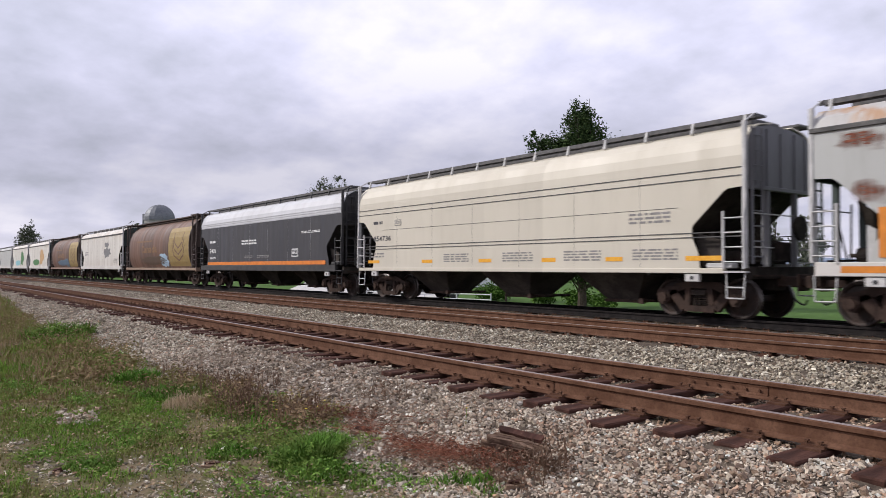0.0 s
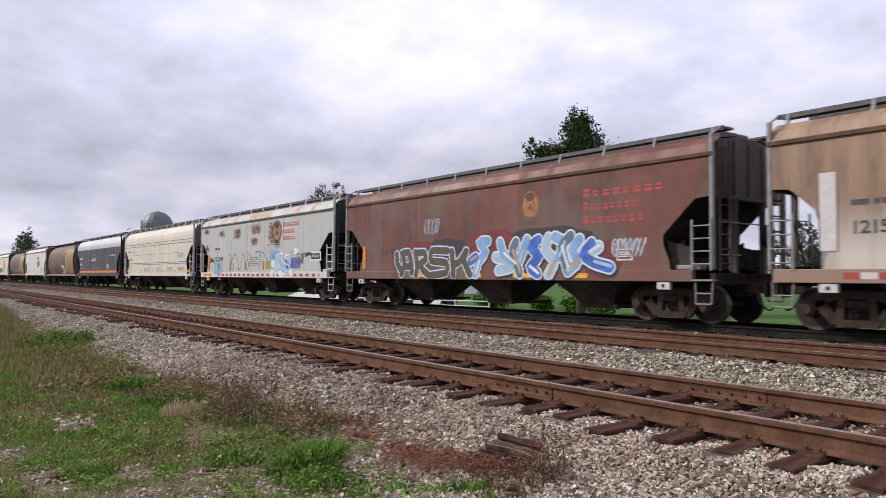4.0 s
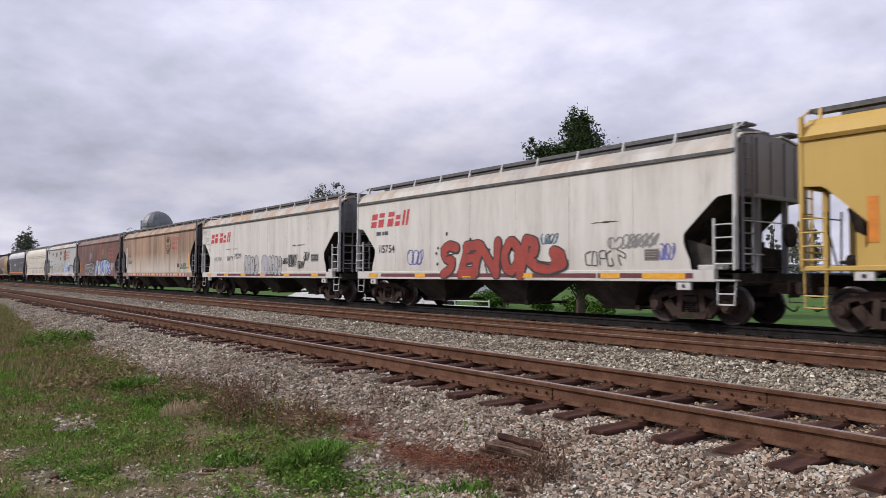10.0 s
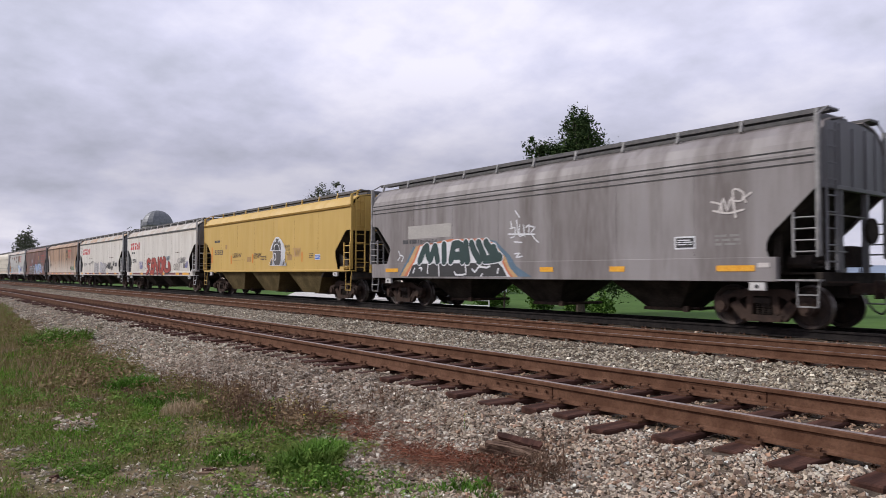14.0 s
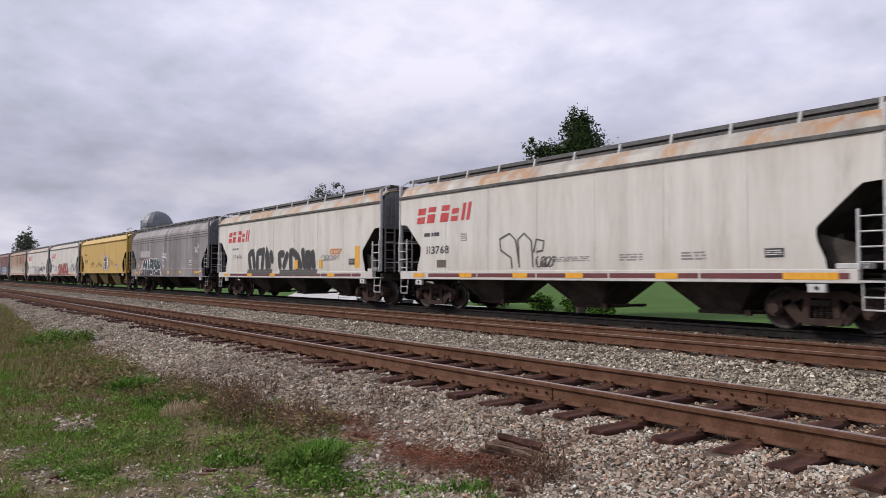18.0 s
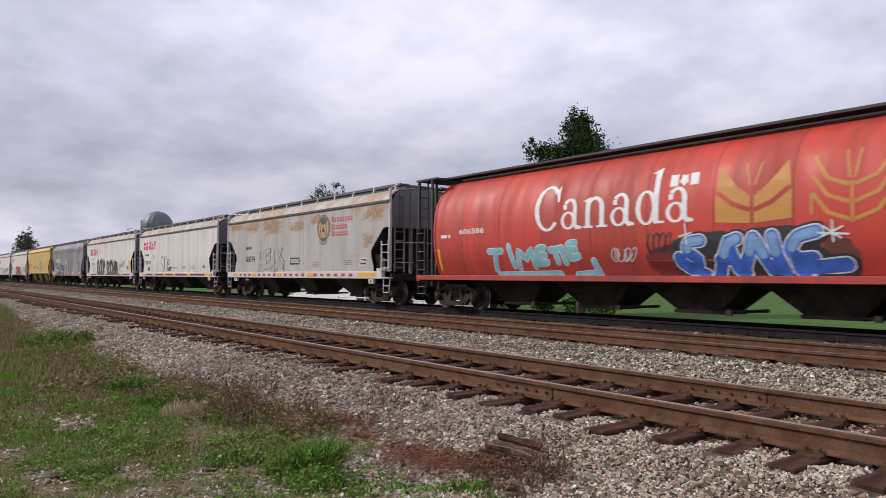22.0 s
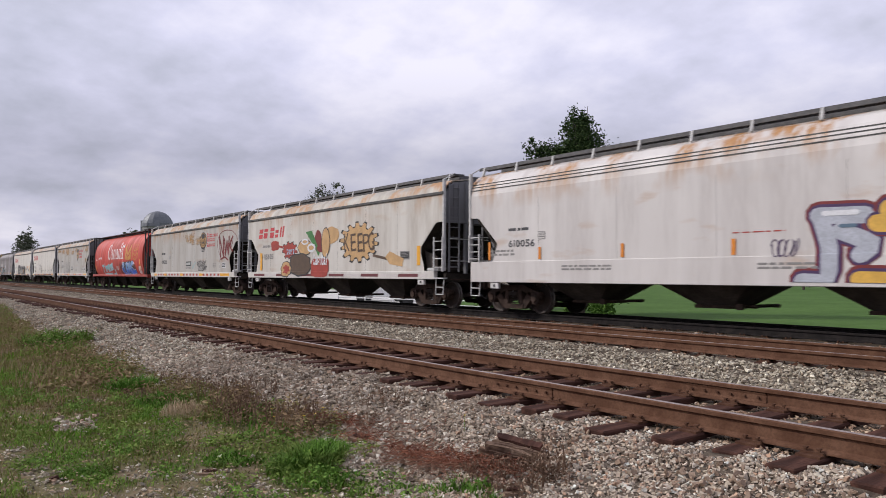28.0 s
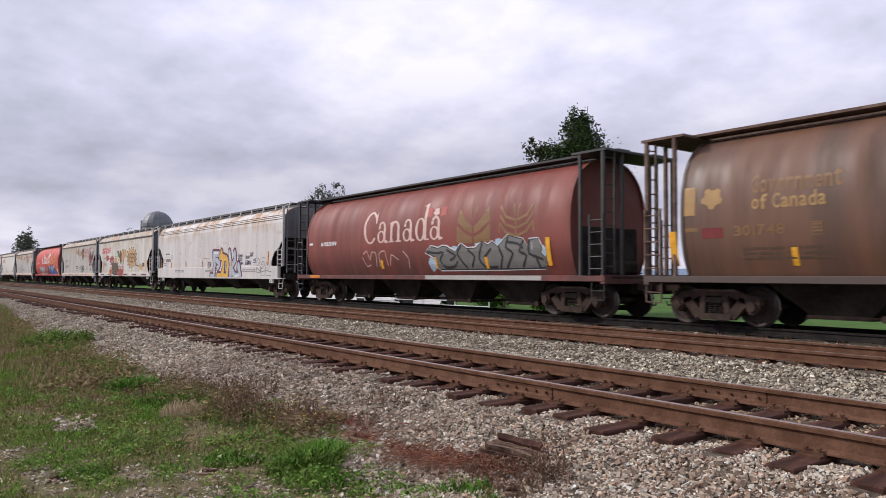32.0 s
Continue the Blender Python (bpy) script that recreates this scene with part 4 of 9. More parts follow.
def round_stroke(pts, half, ends=5):
    """A thick line with rounded bends and ends, as rings of points and faces."""
    pts = [Vector(p) for p in pts]
    if len(pts) > 2:
        fine = []
        for i in range(len(pts) - 1):
            a, b = pts[max(0, i - 1)], pts[min(len(pts) - 1, i + 2)]
            for q in (0.0, 0.34, 0.67):
                p1, p2 = pts[i], pts[i + 1]
                soft = 0.5 * (2 * p1 + (p2 - a) * q + (2 * a - 5 * p1 + 4 * p2 - b) * q * q + (3 * p1 - a - 3 * p2 + b) * q ** 3)
                fine.append(soft.lerp(p1.lerp(p2, q), 0.4))
        pts = fine + [pts[-1]]
    verts, faces = [], []
    ribbon(verts, faces, [tuple(p) for p in pts], half)
    last = len(verts)
    for at, nxt, a, b in ((0, 1, 0, 1), (len(pts) - 1, len(pts) - 2, last - 1, last - 2)):
        out = (pts[at] - pts[nxt]).normalized() * half
        across = (Vector(verts[a]) - Vector(verts[b])) / 2
        k = len(verts)
        verts += [tuple(pts[at] + math.cos(q) * across + math.sin(q) * out) for q in [math.pi * i / ends for i in range(1, ends)]]
        faces.append((a, *range(k, k + ends - 1), b))
    return verts, faces


def wild(car, shape, runs, half, layers, lift=0.003):
    """Sprayed letters of thick rounded strokes: layers (material, extra width, shift right, shift up) laid one over the other."""
    for j, (m, more, dx, dz) in enumerate(layers):
        for i, pts in enumerate(runs):
            vs, fs = round_stroke([(x + dx, z + dz) for x, z in pts], half + more)
            lay(car, shape, "graffiti", [(x, max(1.015, z)) for x, z in vs], fs, m, lift + 0.0034 * j + 0.00022 * (i % 14))


def scrawl(car, shape, runs, half, mat, lift=0.012):
    """Thin sprayed or markered lines."""
    for i, pts in enumerate(runs):
        vs, fs = round_stroke(pts, half, 3)
        lay(car, shape, "graffiti", [(x, max(1.015, z)) for x, z in vs], fs, mat, lift + 0.0003 * (i % 8))


def ring(cx, cz, rx, rz, a0, a1, side, top, n=22):
    """A curved stroke: the part of an oval ring from angle a0 to a1, thick at its sides and thin above."""
    verts, faces = [], []
    for i in range(n + 1):
        a = radians(a0 + (a1 - a0) * i / n)
        verts += [(cx + rx * math.cos(a), cz + rz * math.sin(a)), (cx + (rx - side) * math.cos(a), cz + (rz - top) * math.sin(a))]
    for i in range(n):
        faces.append((2 * i, 2 * i + 1, 2 * i + 3, 2 * i + 2))
    return verts, faces


def shape_of(*pts):
    return list(pts), [tuple(range(len(pts)))]


def slab(x0, z0, x1, z1):
    return shape_of((x0, z0), (x1, z0), (x1, z1), (x0, z1))


SERIF = {
    "C": [ring(0.52, 0.5, 0.5, 0.52, 40, 318, 0.17, 0.06), shape_of((0.80, 0.86), (0.93, 1.0), (0.95, 0.62), (0.89, 0.62))],
    "a": [ring(0.36, 0.29, 0.34, 0.30, 0, 360, 0.15, 0.07), slab(0.58, 0.08, 0.76, 0.76), ring(0.43, 0.70, 0.33, 0.32, 0, 150, 0.17, 0.09), slab(0.12, 0.66, 0.28, 0.82), shape_of((0.6, 0.1), (0.72, -0.02), (0.98, 0.0), (0.98, 0.07), (0.76, 0.14))],
    "n": [slab(0.12, 0.06, 0.29, 0.92), slab(0.64, 0.06, 0.81, 0.66), ring(0.465, 0.62, 0.345, 0.38, 0, 160, 0.17, 0.11), slab(0.02, 0.0, 0.40, 0.07), slab(0.54, 0.0, 0.92, 0.07), shape_of((0.0, 0.86), (0.13, 0.84), (0.29, 0.86), (0.29, 1.0))],
    "d": [ring(0.38, 0.49, 0.37, 0.52, 0, 360, 0.17, 0.07), slab(0.62, 0.06, 0.80, 1.6), shape_of((0.48, 1.52), (0.62, 1.5), (0.8, 1.5), (0.8, 1.66)), slab(0.64, 0.0, 0.98, 0.07)],
}


def serif_word(car, shape, text, x0, x1, z0, z1, mat, label):
    """A word in roman letters with serifs, each letter a part of its own."""
    wide = [{"C": 1.28, "n": 1.15, "a": 0.98, "d": 1.08}[c] for c in text]
    unit = (x1 - x0) / sum(wide)
    for c, w in zip(text, wide):
        h = (z1 - z0) * (1.0 if c == "C" else 0.66)
        verts, faces, high = [], [], []
        for i, (vs, fs) in enumerate(SERIF[c]):
            faces += [tuple(k + len(verts) for k in f) for f in fs]
            verts += [(x0 + x * unit * w * 0.98, z0 + z * h) for x, z in vs]
            high += [0.0008 * i] * len(vs)
        lay(car, shape, "lettering", verts, faces, mat, 0.006, label, high)
        x0 += unit * w


def emblem(car, shape, x0, z0, x1, z1, gold, dark):
    """A round emblem: a dark ring with gold ticks round a gold wreath, with plain dark shapes inside and a scroll below."""
    w, h = x1 - x0, z1 - z0
    cx, cz = (x0 + x1) / 2, (z0 + z1) / 2
    for m, d, up in ((dark, 0.0, 0.003), (gold, 0.12, 0.005)):
        blob(car, shape, x0 + w * d, z0 + h * d, x1 - w * d, z1 - h * d, m, up, 0, 0.0, n=48, name="emblem")
    verts, faces = [], []
    for k in range(30):
        if 6 <= k <= 9:
            continue
        a0, a1 = math.tau * k / 30 - math.pi, math.tau * (k + 0.55) / 30 - math.pi
        n = len(verts)
        verts += [(cx + w * r * math.cos(a), cz + h * r * math.sin(a)) for r, a in ((0.41, a0), (0.46, a0), (0.46, a1), (0.41, a1))]
        faces.append((n, n + 1, n + 2, n + 3))
    tagged(lay(car, shape, "emblem", verts, faces, gold, 0.007), kind="stuff")
    blob(car, shape, x0 + w * 0.27, z0 + h * 0.62, x1 - w * 0.27, z1 - h * 0.08, dark, 0.009, 0, 0.10, 4, name="emblem")
    for s in (-1, 1):
        stroke(car, shape, [(cx + s * w * 0.15, z0 + h * 0.64), (cx + s * w * 0.24, z0 + h * 0.46), (cx + s * w * 0.20, z0 + h * 0.30), (cx + s * w * 0.08, z0 + h * 0.22)], w * 0.022, dark, 0.012, name="emblem")
    lay(car, shape, "emblem", [(cx - w * 0.14, z0 + h * 0.34), (cx + w * 0.14, z0 + h * 0.34), (cx + w * 0.09, z0 + h * 0.44), (cx, z0 + h * 0.58), (cx - w * 0.09, z0 + h * 0.44)], [(0, 1, 2, 3, 4)], dark, 0.012)
    for k in (0.0, 0.08):
        stroke(car, shape, [(x0 + w * (0.18 + k), z0 - h * (0.01 + k)), (cx, z0 - h * (0.035 + k)), (x1 - w * (0.18 + k), z0 - h * (0.01 + k))], h * 0.018, dark, 0.010, name="emblem")


def tape(car, shape, x0, x1, z0, z1, mats, step, gap=0.0, name="reflector"):
    """Reflective patches in a row along the sill."""
    k, x = 0, x0
    while x < x1 - 0.02:
        m = mats[k % len(mats)]
        if m:
            lay(car, shape, name, [(x, z0), (min(x1, x + step - gap), z0), (min(x1, x + step - gap), z1), (x, z1)], [(0, 1, 2, 3)], m, 0.024)
        x += step
        k += 1


def plate(car, shape, x0, z0, x1, z1, frame_mat, mat, seed=2):
    """A dark data panel with a pale border and a few pale bars."""
    patch(car, shape, x0, z0, x1, z1, frame_mat, 0.005, "data_panel")
    b = (x1 - x0) * 0.07
    patch(car, shape, x0 + b, z0 + b, x1 - b, z1 - b, mat, 0.009, "data_panel")
    lines(car, shape, x0 + b * 2, z0 + b * 2, x1 - b * 2, z1 - b * 2, frame_mat, 3, seed, "data_panel").location.y = -0.009


# ---- the train, from its head ----
P_CREAM = car_paint("cream_paint", (0.60, 0.56, 0.46), 0.12, 0.0, dust=0.1)
P_BLACK = car_paint("black_car_paint", (0.026, 0.026, 0.032), 0.15, 0.0, (0.09, 0.08, 0.075), rough=0.45)
P_SILVER = car_paint("silver_roof_paint", (0.55, 0.56, 0.58), 0.2)
P_WHITE = car_paint("white_paint", (0.68, 0.66, 0.60), 0.45, 0.18, (0.27, 0.23, 0.19), dust=0.5, low=1.2, bands=0.22, dust_colour=(0.44, 0.385, 0.325))
P_WHITE_OLD = car_paint("stained_white_paint", (0.62, 0.60, 0.55), 0.35, 0.75, (0.26, 0.21, 0.16), dust=0.2, bands=0.3)
P_WHITE_LONG = car_paint("streaked_white_paint", (0.62, 0.595, 0.57), 0.32, 1.0, (0.30, 0.26, 0.25), dust=0.1, bands=0.25)
P_ROOF = car_paint("rusting_white_roof", (0.44, 0.42, 0.37), 0.6, 0.9, (0.20, 0.15, 0.11), bands=0.4)
P_ROOF_DIRTY = car_paint("dirty_white_roof", (0.50, 0.48, 0.43), 0.6, 0.3, (0.22, 0.18, 0.14), bands=0.4)
P_ROOF_RED = car_paint("flaking_grey_roof", (0.46, 0.46, 0.44), 0.4, 0.8, (0.2, 0.1, 0.08))
P_GREY = car_paint("light_grey_paint", (0.44, 0.45, 0.43), 0.3, 0.0, (0.22, 0.20, 0.17), dust=0.15)
P_GREY_RUST = car_paint("rust_streaked_grey_paint", (0.445, 0.435, 0.405), 0.4, 0.9, (0.24, 0.19, 0.14), dust=0.15, bands=0.3)
P_RUSTY = car_paint("rust_red_paint", (0.145, 0.034, 0.0195), 0.8, 0.22, (0.0638, 0.0314, 0.0238), fade=0.9, dust=0.3, bands=0.7, blotch=(0.128, 0.0765, 0.0595), dust_colour=(0.212, 0.145, 0.111))
P_TAN = car_paint("tan_paint", (0.40, 0.25, 0.15), 0.6, 0.15, (0.135, 0.085, 0.055), dust=0.95, low=1.55, bands=0.8, dust_colour=(0.56, 0.51, 0.44))
P_YELLOW = car_paint("yellow_paint", (0.55, 0.36, 0.085), 0.22, 0.0, (0.26, 0.17, 0.06))
P_DULL = car_paint("dull_grey_paint", (0.25, 0.232, 0.23), 0.6, 0.0, (0.10, 0.08, 0.072), fade=0.6, bands=0.6)
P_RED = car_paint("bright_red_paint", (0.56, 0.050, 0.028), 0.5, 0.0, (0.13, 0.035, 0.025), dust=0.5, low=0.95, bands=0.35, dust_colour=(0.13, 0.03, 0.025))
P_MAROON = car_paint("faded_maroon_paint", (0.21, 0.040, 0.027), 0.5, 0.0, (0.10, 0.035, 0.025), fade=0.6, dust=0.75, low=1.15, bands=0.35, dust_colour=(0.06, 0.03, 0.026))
P_GOV = car_paint("grimy_brown_paint", (0.15, 0.070, 0.040), 0.5, 0.0, (0.06, 0.038, 0.028), bands=0.6)
# Tones for the end sheets, darker than most of the sides.
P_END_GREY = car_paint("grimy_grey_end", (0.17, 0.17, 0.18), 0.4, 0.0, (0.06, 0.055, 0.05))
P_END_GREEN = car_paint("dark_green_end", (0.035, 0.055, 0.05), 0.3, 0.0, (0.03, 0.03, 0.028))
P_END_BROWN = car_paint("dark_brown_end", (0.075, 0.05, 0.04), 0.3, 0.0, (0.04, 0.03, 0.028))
P_SILL_WHITE = car_paint("dirty_white_sill", (0.60, 0.58, 0.535), 0.5, 0.0, (0.22, 0.18, 0.15))
P_SILL_TAN = car_paint("grimy_tan_sill", (0.28, 0.19, 0.13), 0.5)
# Chord tones are darkened to give the shade under the overhanging top flange.
M_CHORD = worn("shade_grey_chord", (0.10, 0.10, 0.098), (0.17, 0.165, 0.155), 3, 0.8, 0.1)
M_CHORD_TAN = worn("tan_chord", (0.10, 0.062, 0.04), (0.16, 0.10, 0.07), 3, 0.8, 0.1)
M_CHORD_YELLOW = worn("yellow_chord", (0.24, 0.14, 0.03), (0.30, 0.18, 0.05), 3, 0.8, 0.1)
M_BAY_YELLOW = worn("dusty_yellow_hopper", (0.095, 0.072, 0.033), (0.155, 0.118, 0.058), 1.6, 0.9, 0.15)
M_TRIM_WHITE = worn("white_ladder_paint", (0.48, 0.48, 0.47), (0.62, 0.61, 0.59), 5, 0.7, 0.1)
M_TRIM_GREY = worn("grey_ladder_paint", (0.22, 0.22, 0.22), (0.33, 0.32, 0.31), 5, 0.7, 0.1)
M_TRIM_RUST = worn("rusty_ladder", (0.12, 0.08, 0.065), (0.2, 0.14, 0.11), 5, 0.8, 0.1)
M_RUST_A = worn("flaking_red_rust", (0.20, 0.075, 0.05), (0.28, 0.12, 0.08), 9, 0.9, 0.2)


def stain_mat(name, a, b):
    """Rust that seeps over the paint: thick in the middle of its patch, ragged and thin towards the rim."""
    m = material(name, a, 0.9)
    tc = m.node_tree.nodes.new("ShaderNodeTexCoord")
    xyz = node(m, "ShaderNodeSeparateXYZ")
    link(m, tc.outputs["Generated"], xyz.inputs["Vector"])
    inside = None
    for axis in ("X", "Z"):
        v = xyz.outputs[axis]
        f = times(m, times(m, v, times(m, 1.0, v, "SUBTRACT")), 4.0)
        inside = f if inside is None else times(m, inside, f)
    long = noise_of(m, tc.outputs["Object"], 2.4, 6, (0.8, 1, 2.6))
    run = noise_of(m, tc.outputs["Object"], 6.0, 5, (1.6, 1, 0.3))
    k = times(m, ramp(m, times(m, long, times(m, inside, 0.45), "ADD"), 0.56, 0.98), ramp(m, run, 0.3, 0.62, 0.35, 0.9))
    link(m, k, base(m).inputs["Alpha"])
    link(m, blend(m, run, a, b), base(m).inputs["Base Color"])
    return m


M_RUST_B = stain_mat("orange_rust_stain", (0.47, 0.265, 0.10), (0.50, 0.36, 0.22))
M_RUST_DARK = stain_mat("red_rust_stain", (0.15, 0.055, 0.036), (0.24, 0.11, 0.075))


def spray(name, colour, vary=0.8):
    return worn(name, colour, tuple(c * vary for c in colour), 3.0, 0.6, 0.03)


S_BLACK = spray("black_spray", (0.03, 0.03, 0.032))
S_WHITE = spray("white_spray", (0.72, 0.73, 0.75), 0.92)
S_BLUE = spray("light_blue_spray", (0.22, 0.40, 0.66))
S_DEEP = spray("deep_blue_spray", (0.03, 0.10, 0.38), 1.8)
S_CYAN = spray("cyan_spray", (0.25, 0.55, 0.60), 0.75)
S_PURPLE = spray("purple_spray", (0.06, 0.025, 0.10))
S_VIOLET = spray("violet_blue_spray", (0.13, 0.14, 0.42))
S_OLIVE = spray("olive_spray", (0.085, 0.078, 0.05))
S_RED = spray("red_spray", (0.30, 0.036, 0.022), 1.3)
S_DARKRED = spray("dark_red_spray", (0.20, 0.02, 0.02))
S_BOTTLE = spray("bottle_green_spray", (0.010, 0.042, 0.040))
S_ORANGE = spray("orange_spray", (0.62, 0.20, 0.09))
S_STEELBLUE = spray("steel_blue_spray", (0.10, 0.17, 0.24))
S_SILVER = spray("silver_spray", (0.38, 0.40, 0.45), 1.25)
S_GOLDY = spray("warm_yellow_spray", (0.72, 0.42, 0.07))
S_STEEL = spray("flat_grey_spray", (0.17, 0.163, 0.155), 1.15)
S_GREY = spray("grey_spray", (0.20, 0.20, 0.20))
S_DARKGREY = spray("dark_grey_spray", (0.095, 0.088, 0.082))
S_GREEN = spray("leaf_green_spray", (0.05, 0.20, 0.05))
S_BROWN = spray("brown_spray", (0.10, 0.06, 0.035))
S_TAN = spray("tan_spray", (0.58, 0.36, 0.16))
S_PALEBLUE = spray("pale_blue_spray", (0.40, 0.55, 0.68))
S_TEALGREEN = spray("green_spray", (0.06, 0.22, 0.12))
GOLD = spray("gold_marking", (0.42, 0.25, 0.09))
GOLD_BRIGHT = spray("wheat_gold_marking", (0.56, 0.26, 0.05), 0.9)
GOLD_DULL = spray("faded_gold_marking", (0.24, 0.125, 0.045), 0.8)
GOLD_PANEL = spray("ochre_panel", (0.33, 0.23, 0.075), 0.8)
M_MAROON = spray("maroon_tape", (0.16, 0.035, 0.04))
M_TAPE_RED = spray("red_tape", (0.42, 0.06, 0.045))
M_TAPE_WHITE = spray("white_tape", (0.62, 0.58, 0.55), 0.9)
M_TAPE_ORANGE = spray("orange_tape", (0.72, 0.24, 0.02))
M_BUBBLE = spray("pale_grey_spray", (0.46, 0.45, 0.45), 0.85)
M_BARE = spray("bare_grey_panel", (0.42, 0.40, 0.37), 0.9)
M_FAINT = spray("faint_marking", (0.26, 0.25, 0.24))
M_PINK = spray("worn_white_marking", (0.60, 0.42, 0.37), 1.15)
M_STRIPE = spray("orange_stripe", (0.78, 0.22, 0.02))
M_BROWNPLATE = spray("brown_data_panel", (0.13, 0.10, 0.08))

CARS = []


def add(pair):
    CARS.append(pair[0])
    return pair


def white_hopper(u, length, label, paint=None, **more):
    more.setdefault("roof_mat", P_ROOF_DIRTY)
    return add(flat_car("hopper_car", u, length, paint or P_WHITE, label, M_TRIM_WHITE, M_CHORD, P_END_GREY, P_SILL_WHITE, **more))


# head of the train, far along the track
for u, p, text in ((-182.4, P_GREY, "grey covered hopper car near the train's head"), (-164.9, P_GREY, "grey covered hopper car in the far line"),
                   (-147.4, P_GREY, "grey hopper car behind another grey one"), (-129.9, P_WHITE, "white covered hopper car with green scrawl"),
                   (-112.6, P_WHITE, "white hopper car with brown and green paint")):
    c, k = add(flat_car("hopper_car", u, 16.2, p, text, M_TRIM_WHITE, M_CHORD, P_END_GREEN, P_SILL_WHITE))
    if u > -135:
        blob(c, k, 4.0, 1.4, 9.0, 2.2, S_CYAN if u < -120 else S_GREEN, seed=4)
        blob(c, k, 9.0, 1.6, 12.5, 3.4, S_GREEN if u < -120 else S_TAN, rough=0.2, seed=5)
for u, text in ((-95.3, "brown cylindrical hopper car with an ochre panel and blue scrawl"), (-60.6, "brown cylindrical hopper car with a large ochre wheat panel")):
    c, k = add(round_car("hopper_car", u, 16.6, P_GOV, text, P_END_BROWN, P_END_BROWN, P_SILL_TAN))
    patch(c, k, 11.2, 1.25, 15.35, 3.75, GOLD_PANEL, 0.006, "panel", "ochre painted panel")
    for z, w in ((1.6, 1.7), (2.0, 1.5), (2.4, 1.3)):
        for s in (-1, 1):
            stroke(c, k, [(13.3, z), (13.3 + s * w * 0.55, z + 0.35), (13.3 + s * w * 0.75, z + 1.0)], 0.05, P_GOV, 0.012, name="marking")
    word(c, k, "Canada", 4.6, 2.2, 8.6, 2.75, GOLD_DULL, 0.006)
    lines(c, k, 3.2, 2.9, 7.2, 3.1, GOLD_DULL, 1, 3)
    blob(c, k, 9.2, 1.2, 11.0, 2.1, S_PALEBLUE if u > -80 else S_STEELBLUE, rough=0.25, seed=7)
    blob(c, k, 4.6, 1.3, 10.2, 2.0, S_BROWN if u > -80 else S_STEELBLUE, rough=0.2, seed=9)
c, k = add(flat_car("hopper_car", -77.9, 16.3, P_WHITE, "white covered hopper car with a small grey crest", M_TRIM_WHITE, M_CHORD, P_END_GREEN, P_SILL_WHITE))
blob(c, k, 9.6, 2.0, 12.2, 2.9, S_GREY, spikes=7, rough=0.2, seed=3)
blob(c, k, 9.9, 2.9, 11.6, 3.3, S_GREY, rough=0.3, seed=8)
lines(c, k, 2.0, 2.2, 3.4, 2.6, M_FAINT, 2, 3)
scribble(c, k, 13.4, 1.5, 14.6, 1.9, M_FAINT, 5, 3)

# black car with a silver roof
c, k = add(flat_car("hopper_car", -43.0, 17.1, P_BLACK, "glossy black covered hopper car with silver roof and orange stripe", M_BLACK, P_SILVER, M_BLACK, M_BLACK, M_BLACK,
                    round_top=True, roof_mat=P_SILVER, bay_mat=M_UNDER, brackets=11))
for z in (3.46, 3.56, 3.66):
    part("seam", boxed(0.06, 17.04, -1.612, -1.59, z - 0.012, z + 0.012), P_SILVER, c)
patch(c, k, 1.3, 1.30, 15.7, 1.47, M_STRIPE, 0.018, "stripe", "orange stripe along the foot of the side")
word(c, k, "3401", 1.55, 1.98, 2.55, 2.22, M_WHITE)
lines(c, k, 1.55, 2.45, 2.55, 2.68, M_WHITE, 1, 2)
lines(c, k, 6.37, 2.30, 8.35, 2.59, M_WHITE, 2, 4)
lines(c, k, 13.36, 2.68, 15.18, 2.80, M_WHITE, 2, 5)
lines(c, k, 6.80, 1.64, 7.93, 1.78, M_FAINT, 2, 6)
lines(c, k, 8.43, 1.63, 9.86, 1.78, M_FAINT, 2, 7)
plate(c, k, 12.39, 1.66, 13.06, 2.03, M_WHITE, P_BLACK)
lines(c, k, 1.6, 1.62, 2.5, 1.75, M_WHITE, 2, 8)

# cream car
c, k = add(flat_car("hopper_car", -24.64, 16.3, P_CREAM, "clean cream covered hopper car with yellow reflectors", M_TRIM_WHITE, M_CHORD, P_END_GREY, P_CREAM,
                    round_top=True, grooves=(3.36, 3.18, 1.96, 1.86), brackets=13, sill_top=1.16, sill_low=1.04))
part("seam", boxed(1.8, 14.6, -1.606, -1.59, 2.56, 2.572), M_CHORD, c)
word(c, k, "854736", 1.18, 2.16, 2.39, 2.35, M_INK)
lines(c, k, 1.17, 2.71, 1.80, 2.90, M_INK, 1, 2)
plate(c, k, 2.63, 2.69, 3.05, 2.91, M_FAINT, P_CREAM)
for a in ((0.95, 1.75), (4.5, 5.1), (7.55, 8.15), (10.3, 10.85), (12.6, 13.15), (14.95, 15.9)):
    patch(c, k, a[0] - 0.15, 1.33, a[1] - 0.15, 1.44, M_YELLOW, 0.006, "reflector", "yellow reflective patch")
for i, a in enumerate((5.6, 8.5, 11.0, 13.3)):
    lines(c, k, a, 1.32, a + 1.3, 1.62, M_FAINT, 4, i)
lines(c, k, 13.2, 2.2, 14.4, 2.5, M_FAINT, 3, 9)
lines(c, k, 1.0, 1.5, 1.9, 1.72, M_FAINT, 2, 8)

# grey car with rust flakes
c, k = add(flat_car("hopper_car", -7.0, 16.2, P_GREY, "grey covered hopper car with flaking rust and blue graffiti", M_TRIM_WHITE, M_CHORD, P_END_GREEN, P_SILL_WHITE, roof_mat=P_ROOF_RED))
word(c, k, "122399", 2.41, 1.90, 3.65, 2.13, M_INK)
